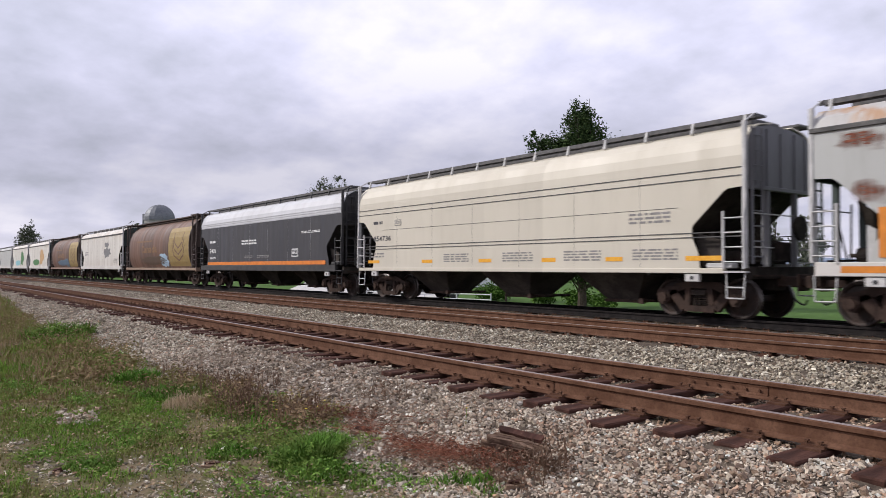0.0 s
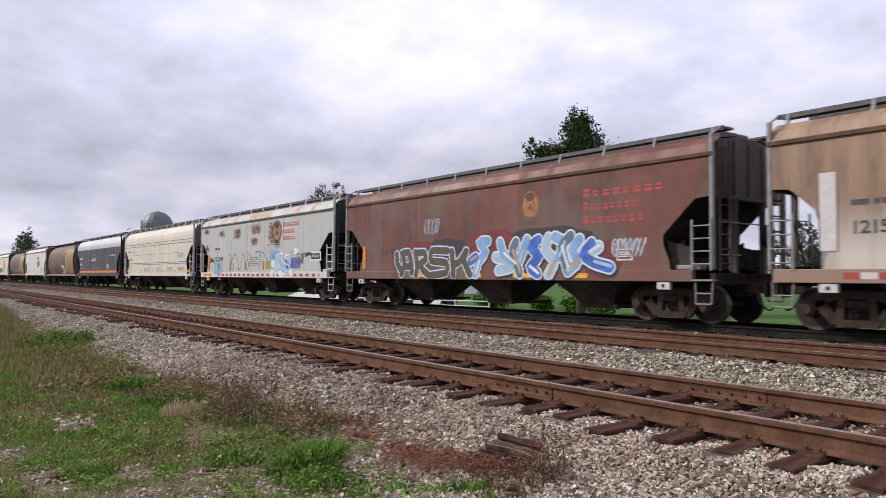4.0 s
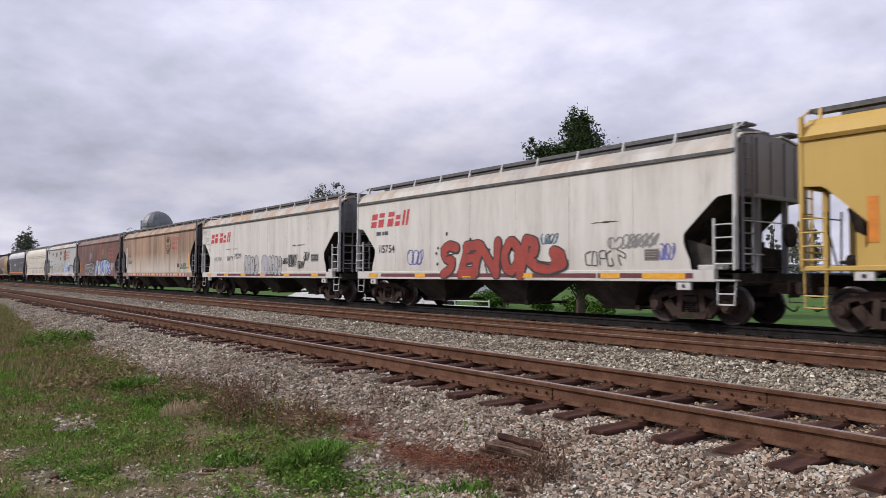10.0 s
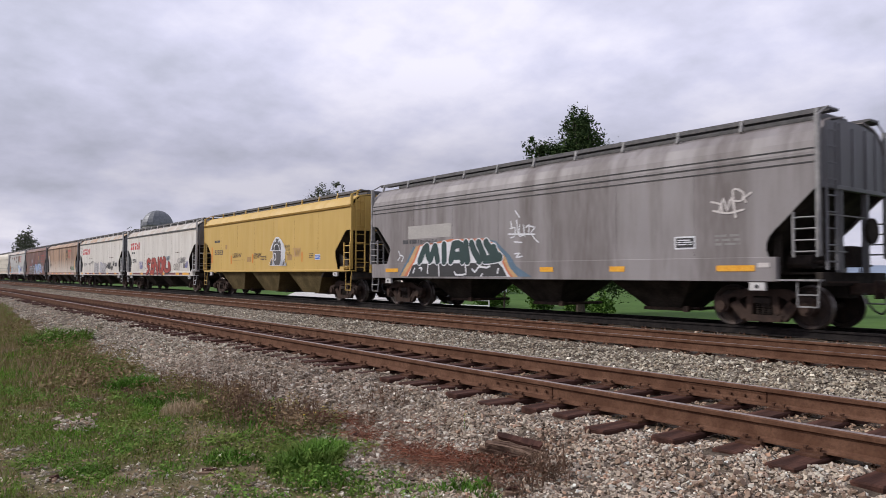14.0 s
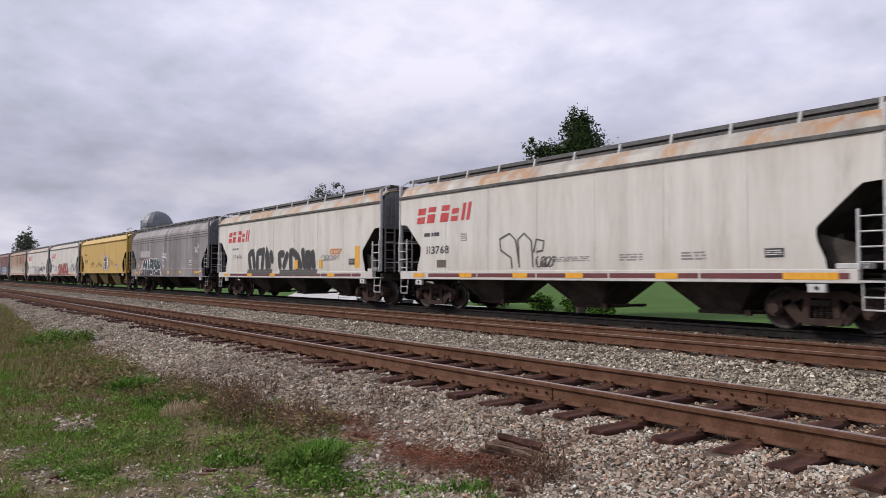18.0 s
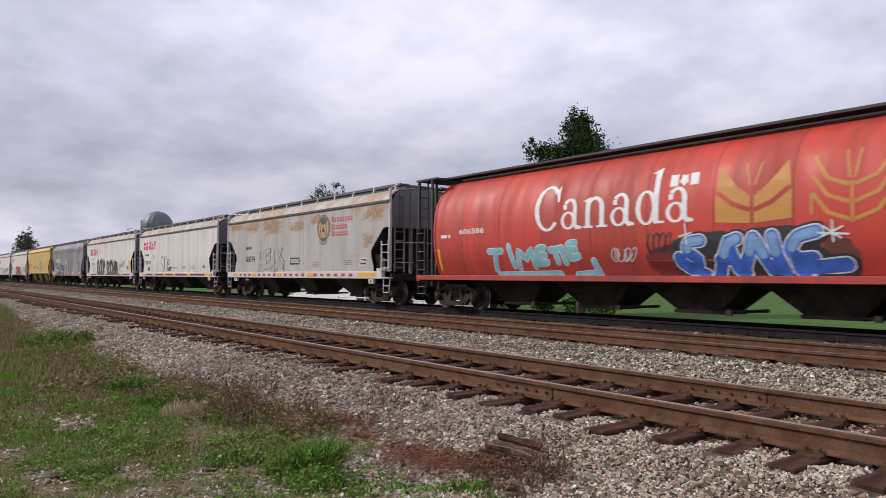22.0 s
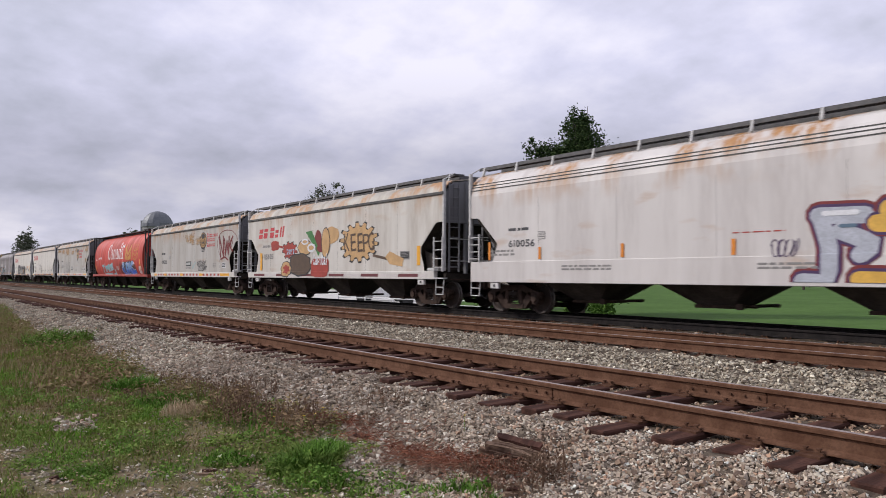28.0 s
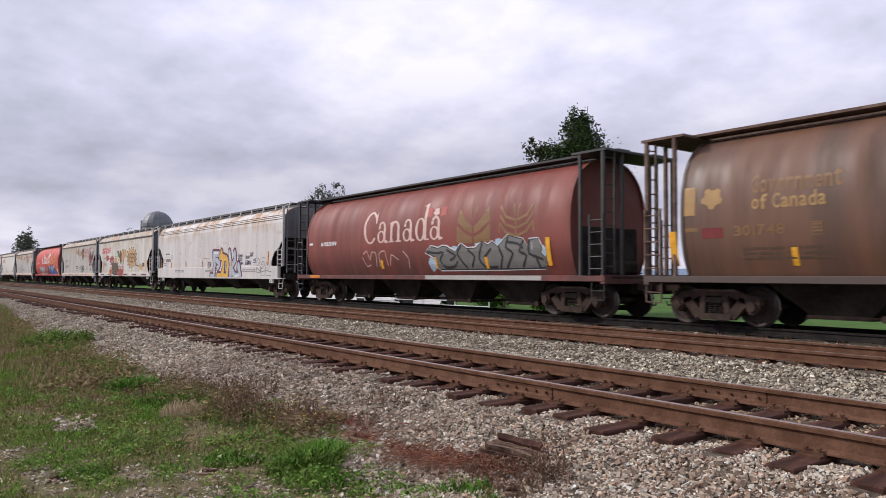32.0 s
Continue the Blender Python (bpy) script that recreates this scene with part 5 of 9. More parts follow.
lines(c, k, 2.39, 2.41, 3.14, 2.64, M_INK, 1, 2)
emblem(c, k, 10.11, 2.69, 11.17, 3.74, GOLD, S_BLACK)
row_mark(c, k, 11.30, 3.40, 13.06, 3.41, M_RED)
row_mark(c, k, 11.29, 3.08, 12.52, 3.19, M_RED)
row_mark(c, k, 11.29, 2.76, 12.64, 2.88, M_RED)
scrawl(c, k, [[(4.37, 2.25), (4.74, 2.23), (4.88, 1.86), (5.30, 2.21), (5.65, 2.20), (5.91, 1.46)], [(4.74, 2.18), (5.02, 1.39), (5.23, 1.44), (5.16, 1.83)], [(5.65, 1.48), (6.11, 1.43), (6.50, 2.30), (7.05, 1.46), (7.29, 1.60), (6.93, 2.19)], [(7.05, 2.28), (7.53, 2.08), (7.29, 1.60)], [(8.10, 2.23), (8.32, 2.32), (8.64, 2.27), (8.82, 1.86), (8.53, 1.45)], [(8.55, 2.29), (9.05, 2.23), (9.65, 1.84)]], 0.013, S_BLACK)
scrawl(c, k, [[(7.53, 2.03), (8.48, 2.00)], [(8.48, 2.00), (8.47, 1.70)], [(8.47, 1.70), (7.53, 1.72)], [(7.53, 1.72), (7.53, 2.03)], [(7.55, 1.92), (8.42, 1.91)], [(7.64, 1.81), (8.20, 1.80)], [(7.64, 1.62), (8.51, 1.62)]], 0.010, S_DARKGREY, 0.015)
blob(c, k, 11.98, 2.00, 12.97, 2.28, M_BARE, 0.004, 0, 0.2, 3)
blob(c, k, 12.39, 2.09, 12.94, 2.36, S_WHITE, 0.0045, 0, 0.25, 5)
for i, (x, z, r) in enumerate(((10.16, 1.23, 0.16), (10.21, 1.70, 0.20), (10.66, 1.96, 0.20), (11.17, 2.00, 0.22), (11.74, 1.92, 0.22), (12.01, 1.62, 0.18), (12.16, 1.26, 0.20), (11.25, 1.42, 0.50))):
    blob(c, k, x - r, max(1.02, z - r), x + r, z + r, S_WHITE, 0.005 + 0.0004 * i, 0, 0.05, i)
wild(c, k, [[(11.05, 1.91), (10.68, 1.85), (10.79, 1.68), (11.02, 1.53), (10.70, 1.41)], [(11.27, 1.94), (11.24, 1.45), (11.48, 1.43)], [(11.94, 1.88), (11.60, 1.78), (11.78, 1.63), (11.93, 1.48), (11.62, 1.37)]], 0.13, ((S_WHITE, 0.10, 0, 0), (S_VIOLET, 0.03, 0, 0), (S_PALEBLUE, 0, 0, 0)), 0.009)
scribble(c, k, 9.84, 1.85, 10.84, 2.35, S_BLUE, 7, 6, 0.035)
scribble(c, k, 12.12, 1.44, 12.79, 1.95, S_VIOLET, 6, 8, 0.03)
scribble(c, k, 12.39, 1.44, 13.17, 1.78, S_VIOLET, 16, 7, 0.03)
scribble(c, k, 12.79, 1.63, 13.48, 2.14, S_DARKGREY, 8, 5, 0.014)
scribble(c, k, 9.40, 1.42, 9.95, 1.83, spray("lime_spray", (0.34, 0.38, 0.06)), 9, 5, 0.035)
blob(c, k, 2.26, 1.22, 3.54, 1.96, S_BLUE, 0.006, 0, 0.12, 6, power=6)
scribble(c, k, 2.38, 1.40, 3.45, 1.88, spray("pale_lime_spray", (0.40, 0.52, 0.30)), 4, 4, 0.04, 0.012)
flakes(c, k, 13.51, 1.96, 14.32, 2.13, S_BLACK, 21, 40, "scrape", 3.0)
flakes(c, k, 1.49, 1.83, 2.37, 2.09, S_BLACK, 22, 26, "scrape", 3.0)
for q in ((1.28, 1.36, 1.52, 2.30), (4.60, 1.36, 4.76, 1.86), (6.72, 1.38, 6.86, 1.84), (9.01, 1.38, 9.14, 1.82)):
    patch(c, k, *q, M_TAPE_ORANGE, 0.019, "reflector", "orange reflective strip")
for i, q in enumerate(((5.23, 3.03, 6.04, 3.56), (7.64, 3.20, 8.60, 3.69), (7.64, 2.71, 8.25, 2.96), (9.63, 2.48, 10.96, 3.76), (0.65, 3.49, 1.27, 3.80), (2.99, 3.31, 3.70, 3.49), (0.97, 2.47, 1.28, 2.75))):
    patch(c, k, q[0] - 0.2, q[1] - 0.12, q[2] + 0.2, min(3.84, q[3] + 0.12), M_RUST_DARK, 0.004, "rust_stain")
    flakes(c, k, *q, M_RUST_A, i + 1, 16)
plate(c, k, 14.1, 1.75, 15.1, 2.15, S_WHITE, S_BLACK)
tape(c, k, 2.9, 15.0, 1.07, 1.20, (M_TAPE_RED, M_TAPE_WHITE), 0.30)
tape(c, k, 0.6, 1.9, 1.07, 1.2, (M_TAPE_ORANGE,), 1.3)

# rust-red car
c, k = add(flat_car("hopper_car", 10.2, 16.4, P_RUSTY, "rust-red covered hopper car with olive and blue graffiti", M_TRIM_GREY, M_CHORD_TAN, P_END_BROWN, P_RUSTY))
emblem(c, k, 10.21, 2.71, 10.98, 3.60, spray("orange_gold_marking", (0.48, 0.20, 0.055)), P_RUSTY)
for i, q in enumerate(((4.26, 1.80, 6.00, 2.33), (5.38, 1.69, 7.92, 2.34), (7.81, 1.64, 10.53, 2.49), (9.83, 1.52, 13.09, 2.50), (12.41, 1.10, 13.95, 2.08))):
    blob(c, k, *q, S_BLACK if i % 2 else S_DARKRED, 0.0022 + 0.0004 * i, 0, 0.16, 4 + i)
wild(c, k, [[(3.74, 1.88), (3.77, 1.55), (4.12, 1.23)], [(4.05, 1.91), (4.49, 1.94), (4.60, 1.63), (4.71, 1.23)], [(4.12, 1.87), (4.22, 1.50), (4.05, 1.18)], [(4.22, 1.44), (4.60, 1.45)], [(4.89, 1.94), (5.00, 1.54), (4.97, 1.14)], [(4.94, 1.91), (5.45, 1.91), (5.48, 1.66), (5.15, 1.53), (5.38, 1.31), (5.70, 1.14)], [(6.74, 1.94), (5.88, 1.97), (5.82, 1.63), (6.65, 1.55), (6.69, 1.23), (5.82, 1.13)], [(6.96, 1.92), (7.01, 1.51), (7.07, 1.14)], [(7.05, 1.47), (7.38, 1.59), (7.71, 1.90)], [(7.68, 1.90), (7.60, 1.58), (7.91, 1.17)]], 0.125, ((S_VIOLET, 0.055, -0.02, 0.01), (S_WHITE, 0.035, 0, 0), (S_OLIVE, 0, 0, 0)), 0.006)
blues = [[(8.74, 2.19), (8.33, 2.17), (8.64, 1.87), (8.32, 1.57), (8.17, 1.18)], [(7.91, 1.58), (8.17, 1.71)], [(9.10, 1.69), (9.66, 1.58), (9.85, 1.39), (9.24, 1.29)], [(9.31, 2.13), (9.48, 1.77), (9.96, 1.47)], [(10.00, 2.11), (9.85, 1.84), (10.18, 1.20)], [(10.46, 2.16), (10.29, 1.82), (10.14, 1.54)], [(10.93, 2.15), (10.56, 1.96), (10.99, 1.68), (10.56, 1.38), (10.92, 1.18)], [(11.32, 2.19), (11.20, 1.86), (11.55, 1.53), (11.33, 1.16)], [(11.57, 2.20), (11.91, 2.03), (11.71, 1.65)], [(12.15, 2.21), (11.81, 1.91), (12.06, 1.26)], [(12.47, 2.10), (12.22, 1.83), (12.40, 1.52), (12.09, 1.28)], [(12.88, 1.99), (12.58, 1.69), (12.95, 1.48), (13.49, 1.35)], [(13.11, 1.89), (12.79, 1.74)]]
wild(c, k, blues, 0.15, ((S_BLACK, 0.085, 0.03, -0.03), (S_WHITE, 0.04, 0, 0)), 0.006)
for i, run in enumerate(blues):
    wild(c, k, [run], 0.14, (((S_BLUE, S_DEEP, S_PALEBLUE, S_BLUE, S_STEELBLUE)[i % 5], 0, 0, 0),), 0.014 + 0.0007 * (i % 6))
    wild(c, k, [run[-2:]], 0.045, (((S_WHITE, S_TAN, S_PALEBLUE)[i % 3], 0, 0.03, 0.03),), 0.0195 + 0.0004 * (i % 4))
scribble(c, k, 5.45, 2.51, 6.25, 3.07, S_SILVER, 11, 4, 0.012)
scribble(c, k, 13.58, 1.60, 14.57, 2.09, S_SILVER, 5, 7, 0.02)
row_mark(c, k, 12.6, 3.2, 15.2, 3.42, M_TAPE_RED)
row_mark(c, k, 12.6, 2.85, 14.4, 3.05, M_TAPE_RED)
row_mark(c, k, 12.6, 2.5, 14.6, 2.7, M_TAPE_RED)
plate(c, k, 13.70, 1.52, 14.19, 1.81, S_WHITE, P_RUSTY)
word(c, k, "122848", 2.56, 1.91, 3.54, 2.08, S_BROWN)
patch(c, k, 1.37, 1.38, 1.58, 2.24, M_TAPE_ORANGE, 0.019, "reflector", "orange reflective strip")
for a in (5.0, 7.7, 9.9, 12.0):
    patch(c, k, a, 1.07, a + 0.75, 1.2, M_YELLOW, 0.03, "reflector", "yellow reflective patch")

# tan car
c, k = add(flat_car("hopper_car", 27.85, 17.22, P_TAN, "tan covered hopper car with dark streaks and pale dust", M_TRIM_GREY, M_CHORD_TAN, P_END_BROWN, P_SILL_TAN, centre=True, low=1.5, bay_len=0.66, bay_half=1.35, bay_foot=0.8,
                    cut=[(0.72, 1.28), (0.88, 1.50), (1.02, 1.72), (1.08, 1.95), (1.06, 2.20), (0.98, 2.42), (0.86, 2.62), (0.70, 2.80), (0.45, 3.02), (0.04, 3.40)], slope=(3.55, 2.7)))
emblem(c, k, 11.11, 2.65, 12.29, 3.62, GOLD, S_BLACK)
row_mark(c, k, 12.43, 3.38, 14.15, 3.45, M_RED)
row_mark(c, k, 12.43, 3.11, 13.67, 3.20, M_RED)
row_mark(c, k, 12.43, 2.79, 13.66, 2.89, M_RED)
word(c, k, "121547", 1.66, 1.95, 2.83, 2.20, M_INK)
lines(c, k, 1.65, 2.41, 2.31, 2.60, M_INK, 1, 2)
scrawl(c, k, [[(14.30, 1.86), (14.34, 1.58), (14.52, 1.60)], [(14.55, 1.60), (14.66, 1.86), (14.76, 1.58)], [(14.58, 1.70), (14.74, 1.70)], [(14.98, 1.84), (14.84, 1.76), (14.98, 1.68), (14.84, 1.58)], [(15.20, 1.84), (15.06, 1.84), (15.06, 1.58), (15.22, 1.58)], [(15.06, 1.71), (15.18, 1.71)], [(15.30, 1.57), (15.32, 1.86), (15.46, 1.80), (15.36, 1.70), (15.52, 1.57)], [(14.28, 1.54), (15.00, 1.52), (15.80, 1.58)]], 0.028, S_TEALGREEN)
plate(c, k, 13.67, 1.60, 14.05, 1.85, S_BROWN, S_BLACK)
patch(c, k, 15.86, 1.52, 16.00, 2.44, M_YELLOW, 0.019, "reflector", "yellow reflective strip")
patch(c, k, 1.07, 1.63, 1.39, 3.17, M_TAPE_WHITE, 0.019, "reflector")
tape(c, k, 1.5, 15.6, 1.08, 1.21, (M_TAPE_RED, M_TAPE_WHITE, M_TAPE_RED, M_TAPE_WHITE, M_TAPE_RED, M_TAPE_WHITE, M_YELLOW, M_YELLOW), 0.31)

# white car with grey bubble letters
c, k = white_hopper(46.25, 16.4, "white covered hopper car with grey bubble graffiti and rusty roof", roof_mat=P_ROOF)
slab_mark(c, k, 1.45, 2.91, 4.55, 3.46, M_RED)
word(c, k, "115719", 2.00, 1.89, 3.15, 2.11, M_FAINT)
word(c, k, "sorry", 3.94, 1.90, 4.87, 2.23, S_BLACK, fat=0.0)
word(c, k, "MOM", 5.05, 1.98, 5.99, 2.27, S_BLACK, fat=0.0)
bubbles(c, k, 6.38, 1.10, 8.20, 2.12, 4, M_BUBBLE, S_BLACK, 2)
bubbles(c, k, 8.65, 1.13, 9.32, 2.12, 1, M_BUBBLE, S_VIOLET, 3)
bubbles(c, k, 9.39, 1.13, 10.91, 2.05, 4, M_BUBBLE, S_BLACK, 5)
scribble(c, k, 10.93, 1.64, 11.65, 1.92, S_BLACK, 4, 5)
scribble(c, k, 11.65, 1.49, 12.54, 2.10, S_BLACK, 5, 7)
scribble(c, k, 12.61, 1.42, 13.31, 1.78, S_BLACK, 6, 6)
scribble(c, k, 13.21, 1.76, 13.73, 2.16, S_BLACK, 7, 3, 0.024)
scrawl(c, k, [[(0.21, 3.76), (0.21, 3.44)], [(0.19, 3.59), (0.36, 3.62)], [(0.37, 3.75), (0.38, 3.45)], [(0.49, 3.48), (0.56, 3.71), (0.64, 3.52), (0.72, 3.70), (0.75, 3.44)], [(0.87, 3.68), (0.90, 3.48), (1.00, 3.43), (1.10, 3.48), (1.09, 3.68)], [(0.51, 3.30), (0.40, 3.26), (0.43, 3.05), (0.55, 3.06)], [(0.65, 3.31), (0.59, 3.18), (0.67, 3.07), (0.76, 3.16), (0.68, 3.29)], [(0.79, 3.27), (0.92, 3.26), (0.79, 3.05), (0.97, 3.07)], [(1.01, 3.06), (1.03, 3.24), (1.11, 3.20), (1.04, 3.14)], [(0.37, 2.98), (0.67, 2.94), (0.83, 2.86)], [(0.83, 2.87), (1.15, 2.89), (1.50, 2.80)], [(1.15, 2.59), (1.32, 2.57), (1.30, 2.44), (1.17, 2.44)]], 0.014, M_FAINT)
flakes(c, k, 11.79, 2.44, 13.54, 2.51, S_BROWN, 3, 22, "scrape", 9)
flakes(c, k, 3.17, 2.54, 5.92, 2.51, S_BROWN, 4, 14, "scrape", 9)
plate(c, k, 13.9, 1.72, 14.6, 2.05, M_FAINT, S_BLACK)
tape(c, k, 2.5, 15.3, 1.08, 1.20, (M_MAROON,), 3.0, 0.05)
for a in (0.95, 3.6, 6.0, 8.5, 11.2, 14.0):
    patch(c, k, a, 1.07, a + 0.62, 1.21, M_YELLOW, 0.030, "reflector", "yellow reflective patch")

# white car with red block letters
c, k = white_hopper(64.07, 16.07, "white covered hopper car with bold red graffiti")
slab_mark(c, k, 1.03, 2.93, 3.70, 3.48, M_RED)
lines(c, k, 1.44, 2.51, 2.24, 2.76, M_INK, 1, 2)
word(c, k, "115754", 1.60, 1.96, 2.70, 2.25, M_INK)
letters = [[(6.30, 2.03), (5.94, 2.11), (5.61, 1.97), (5.73, 1.72), (6.10, 1.59), (5.98, 1.34), (5.64, 1.19)], [(6.80, 2.06), (7.43, 2.09)], [(6.87, 2.04), (6.70, 1.58), (6.53, 1.19)], [(6.76, 1.68), (7.29, 1.72)], [(6.56, 1.27), (7.29, 1.25)], [(7.53, 2.05), (7.31, 1.57), (7.20, 1.15)], [(7.53, 2.04), (7.93, 1.57), (8.23, 1.27)], [(8.31, 2.15), (8.30, 1.71), (8.25, 1.19)], [(8.84, 2.12), (8.60, 1.78), (8.69, 1.40), (8.96, 1.28), (9.19, 1.54), (9.20, 1.92), (8.96, 2.13), (8.80, 2.09)], [(9.54, 2.17), (9.42, 1.68), (9.30, 1.16)], [(9.56, 2.16), (9.88, 2.08), (9.87, 1.82), (9.54, 1.68), (9.99, 1.39), (10.49, 1.34), (10.97, 1.47)], [(10.62, 1.80), (10.86, 1.72), (10.91, 1.47)]]
wild(c, k, letters, 0.15, ((S_BLACK, 0.055, 0.02, -0.02), (S_RED, 0, 0, 0)), 0.006)
scrawl(c, k, [[(5.79, 1.77), (6.16, 1.84)], [(6.85, 1.83), (7.19, 1.83)], [(7.72, 1.48), (7.87, 1.19)], [(8.48, 2.02), (8.38, 1.39)], [(9.65, 1.98), (9.66, 1.79)], [(9.99, 1.52), (10.49, 1.44)], [(8.82, 1.77), (8.87, 1.50)]], 0.022, S_BLACK, 0.017)
blob(c, k, 10.53, 1.40, 11.07, 1.88, S_RED, 0.014, 0, 0.12, 4)
for i, q in enumerate(((5.32, 2.05), (5.29, 1.51), (5.79, 2.51), (7.02, 2.28), (5.23, 1.87), (7.93, 1.92))):
    blob(c, k, q[0] - 0.06, q[1] - 0.06, q[0] + 0.06, q[1] + 0.06, S_BLACK, 0.01, 5, 0.2, i)
scribble(c, k, 3.56, 1.48, 4.45, 2.05, S_VIOLET, 3, 3)
scribble(c, k, 10.16, 2.01, 10.77, 2.31, S_STEELBLUE, 4, 4)
scrawl(c, k, [[(11.97, 1.77), (11.78, 1.70), (11.81, 1.43), (11.97, 1.41)], [(12.04, 1.76), (12.00, 1.42), (12.18, 1.42), (12.15, 1.75), (12.04, 1.76)], [(12.28, 1.42), (12.25, 1.75), (12.45, 1.78), (12.45, 1.58), (12.28, 1.59)], [(12.62, 1.77), (12.49, 1.68), (12.55, 1.39), (12.71, 1.42), (12.65, 1.58)], [(12.82, 1.80), (13.07, 1.69), (13.07, 1.57), (12.85, 1.67), (12.94, 1.41)]], 0.016, S_DARKGREY)
scribble(c, k, 12.55, 1.81, 14.02, 2.12, M_FAINT, 31, 7, 0.02)
scribble(c, k, 13.03, 1.84, 14.06, 2.18, M_FAINT, 6, 6)
scribble(c, k, 14.09, 1.50, 14.51, 1.92, S_VIOLET, 7, 3)
plate(c, k, 13.65, 1.50, 14.08, 1.79, M_FAINT, M_BROWNPLATE)
flakes(c, k, 11.90, 2.49, 12.96, 2.54, S_BROWN, 3, 16, "scrape", 9)
tape(c, k, 1.8, 15.0, 1.08, 1.20, (M_MAROON,), 2.6, 0.05)
for a in (0.95, 4.0, 6.55, 9.2, 12.3):
    patch(c, k, a, 1.07, a + 0.62, 1.21, M_YELLOW, 0.030, "reflector", "yellow reflective patch")
patch(c, k, 13.6, 1.07, 14.8, 1.21, M_YELLOW, 0.030, "reflector", "yellow reflective patch")

# yellow car
c, k = add(flat_car("hopper_car", 81.5, 17.12, P_YELLOW, "yellow covered hopper car with a painted hut", P_YELLOW, M_CHORD_YELLOW, P_YELLOW, P_YELLOW, bay_mat=M_BAY_YELLOW,
                    sill_top=1.34, sill_low=1.24, pitch=4.25, low=1.5, bay_len=0.82, bay_half=1.5, bay_foot=1.15, bay_shift=0.0, centre=True))
word(c, k, "51583", 1.78, 2.19, 3.11, 2.47, M_INK)
lines(c, k, 1.75, 2.79, 2.66, 3.01, M_INK, 1, 2)
for i, (m, pts) in enumerate((
        (S_WHITE, [(9.67, 1.56), (9.65, 2.28), (11.05, 2.23), (10.98, 1.54)]), (S_DARKGREY, [(9.74, 1.56), (9.71, 2.24), (10.57, 2.22), (10.57, 1.55)]),
        (S_WHITE, [(9.32, 2.24), (9.67, 2.67), (9.98, 2.89), (10.36, 2.87), (10.88, 2.53), (11.09, 2.22)]), (S_DARKGREY, [(9.49, 2.28), (9.74, 2.65), (10.03, 2.83), (10.31, 2.81), (10.57, 2.53), (10.59, 2.25)]), (S_BLACK, [(9.83, 2.28), (9.89, 2.50), (10.12, 2.57), (10.36, 2.48), (10.42, 2.26)]))):
    lay(c, k, "graffiti", pts, [tuple(range(len(pts)))], m, 0.006 + 0.003 * i)
scrawl(c, k, [[(9.83, 2.28), (9.87, 2.49), (10.12, 2.57), (10.36, 2.46), (10.44, 2.26)], [(10.55, 2.78), (10.81, 2.53), (10.91, 2.26)], [(10.03, 2.89), (10.33, 2.87)]], 0.022, S_WHITE, 0.0215)
scrawl(c, k, [[(10.65, 2.56), (10.84, 2.57)], [(10.65, 2.46), (10.84, 2.48)], [(10.65, 2.37), (10.84, 2.39)], [(10.65, 2.16), (10.84, 2.17)], [(10.65, 2.07), (10.84, 2.08)], [(10.65, 1.97), (10.84, 1.99)], [(10.65, 1.88), (10.84, 1.90)], [(10.65, 1.79), (10.84, 1.81)], [(10.65, 1.70), (10.84, 1.72)]], 0.014, S_WHITE, 0.0215)
for i, q in enumerate(((9.87, 2.66, 10.03, 2.79), (10.25, 2.63, 10.42, 2.77), (9.76, 1.77, 10.07, 2.16))):
    blob(c, k, *q, S_WHITE, 0.0215, 0, 0.05, i)
    blob(c, k, q[0] + 0.05, q[1] + 0.05, q[2] - 0.05, q[3] - 0.05, S_TEALGREEN if i < 2 else S_DARKGREY, 0.0235, 0, 0.05, i)
for i, pts in enumerate([[(9.35, 1.56), (9.55, 1.90), (9.69, 1.56)], [(9.58, 1.55), (9.80, 1.78), (9.96, 1.54)], [(10.11, 1.54), (10.28, 1.72), (10.42, 1.53)], [(10.42, 1.53), (10.65, 1.87), (10.80, 1.53)], [(10.74, 1.53), (11.05, 1.92), (10.98, 1.53)], [(10.92, 1.53), (11.23, 1.70), (11.17, 1.52)]]):
    lay(c, k, "graffiti", pts, [(0, 1, 2)], S_SILVER if i % 2 else S_DARKGREY, 0.0225 + 0.0006 * i)
scrawl(c, k, [[(9.27, 1.57), (9.55, 1.90), (9.69, 1.58)], [(10.65, 1.87), (10.80, 1.56)], [(11.05, 1.92), (10.98, 1.56)], [(9.38, 1.55), (11.27, 1.55)]], 0.012, S_WHITE, 0.027)
word(c, k, "BLACK", 11.00, 2.37, 11.55, 2.49, S_BLACK, fat=0.0)
word(c, k, "HOLE", 11.12, 2.20, 11.53, 2.32, S_BLACK, fat=0.0)
word(c, k, "SUN", 11.15, 2.04, 11.63, 2.15, S_BLACK, fat=0.0)
for q in ((1.28, 1.77, 1.48, 2.64), (4.23, 1.67, 4.41, 2.13), (7.14, 1.70, 7.29, 2.15), (12.72, 1.69, 12.83, 2.13)):
    patch(c, k, *q, M_TAPE_ORANGE, 0.006, "reflector", "orange reflective strip")
for q in ((6.52, 1.76, 7.03, 2.01), (11.26, 1.77, 11.75, 2.04), (3.43, 2.48, 3.68, 2.72)):
    patch(c, k, *q, GOLD, 0.005, "data_panel")
scribble(c, k, 4.54, 2.00, 5.75, 2.26, S_BROWN, 4, 7, 0.009)
scribble(c, k, 7.37, 1.91, 8.23, 2.19, S_BROWN, 5, 6, 0.010)
scribble(c, k, 11.86, 1.92, 12.61, 2.35, S_TAN, 6, 5, 0.02)
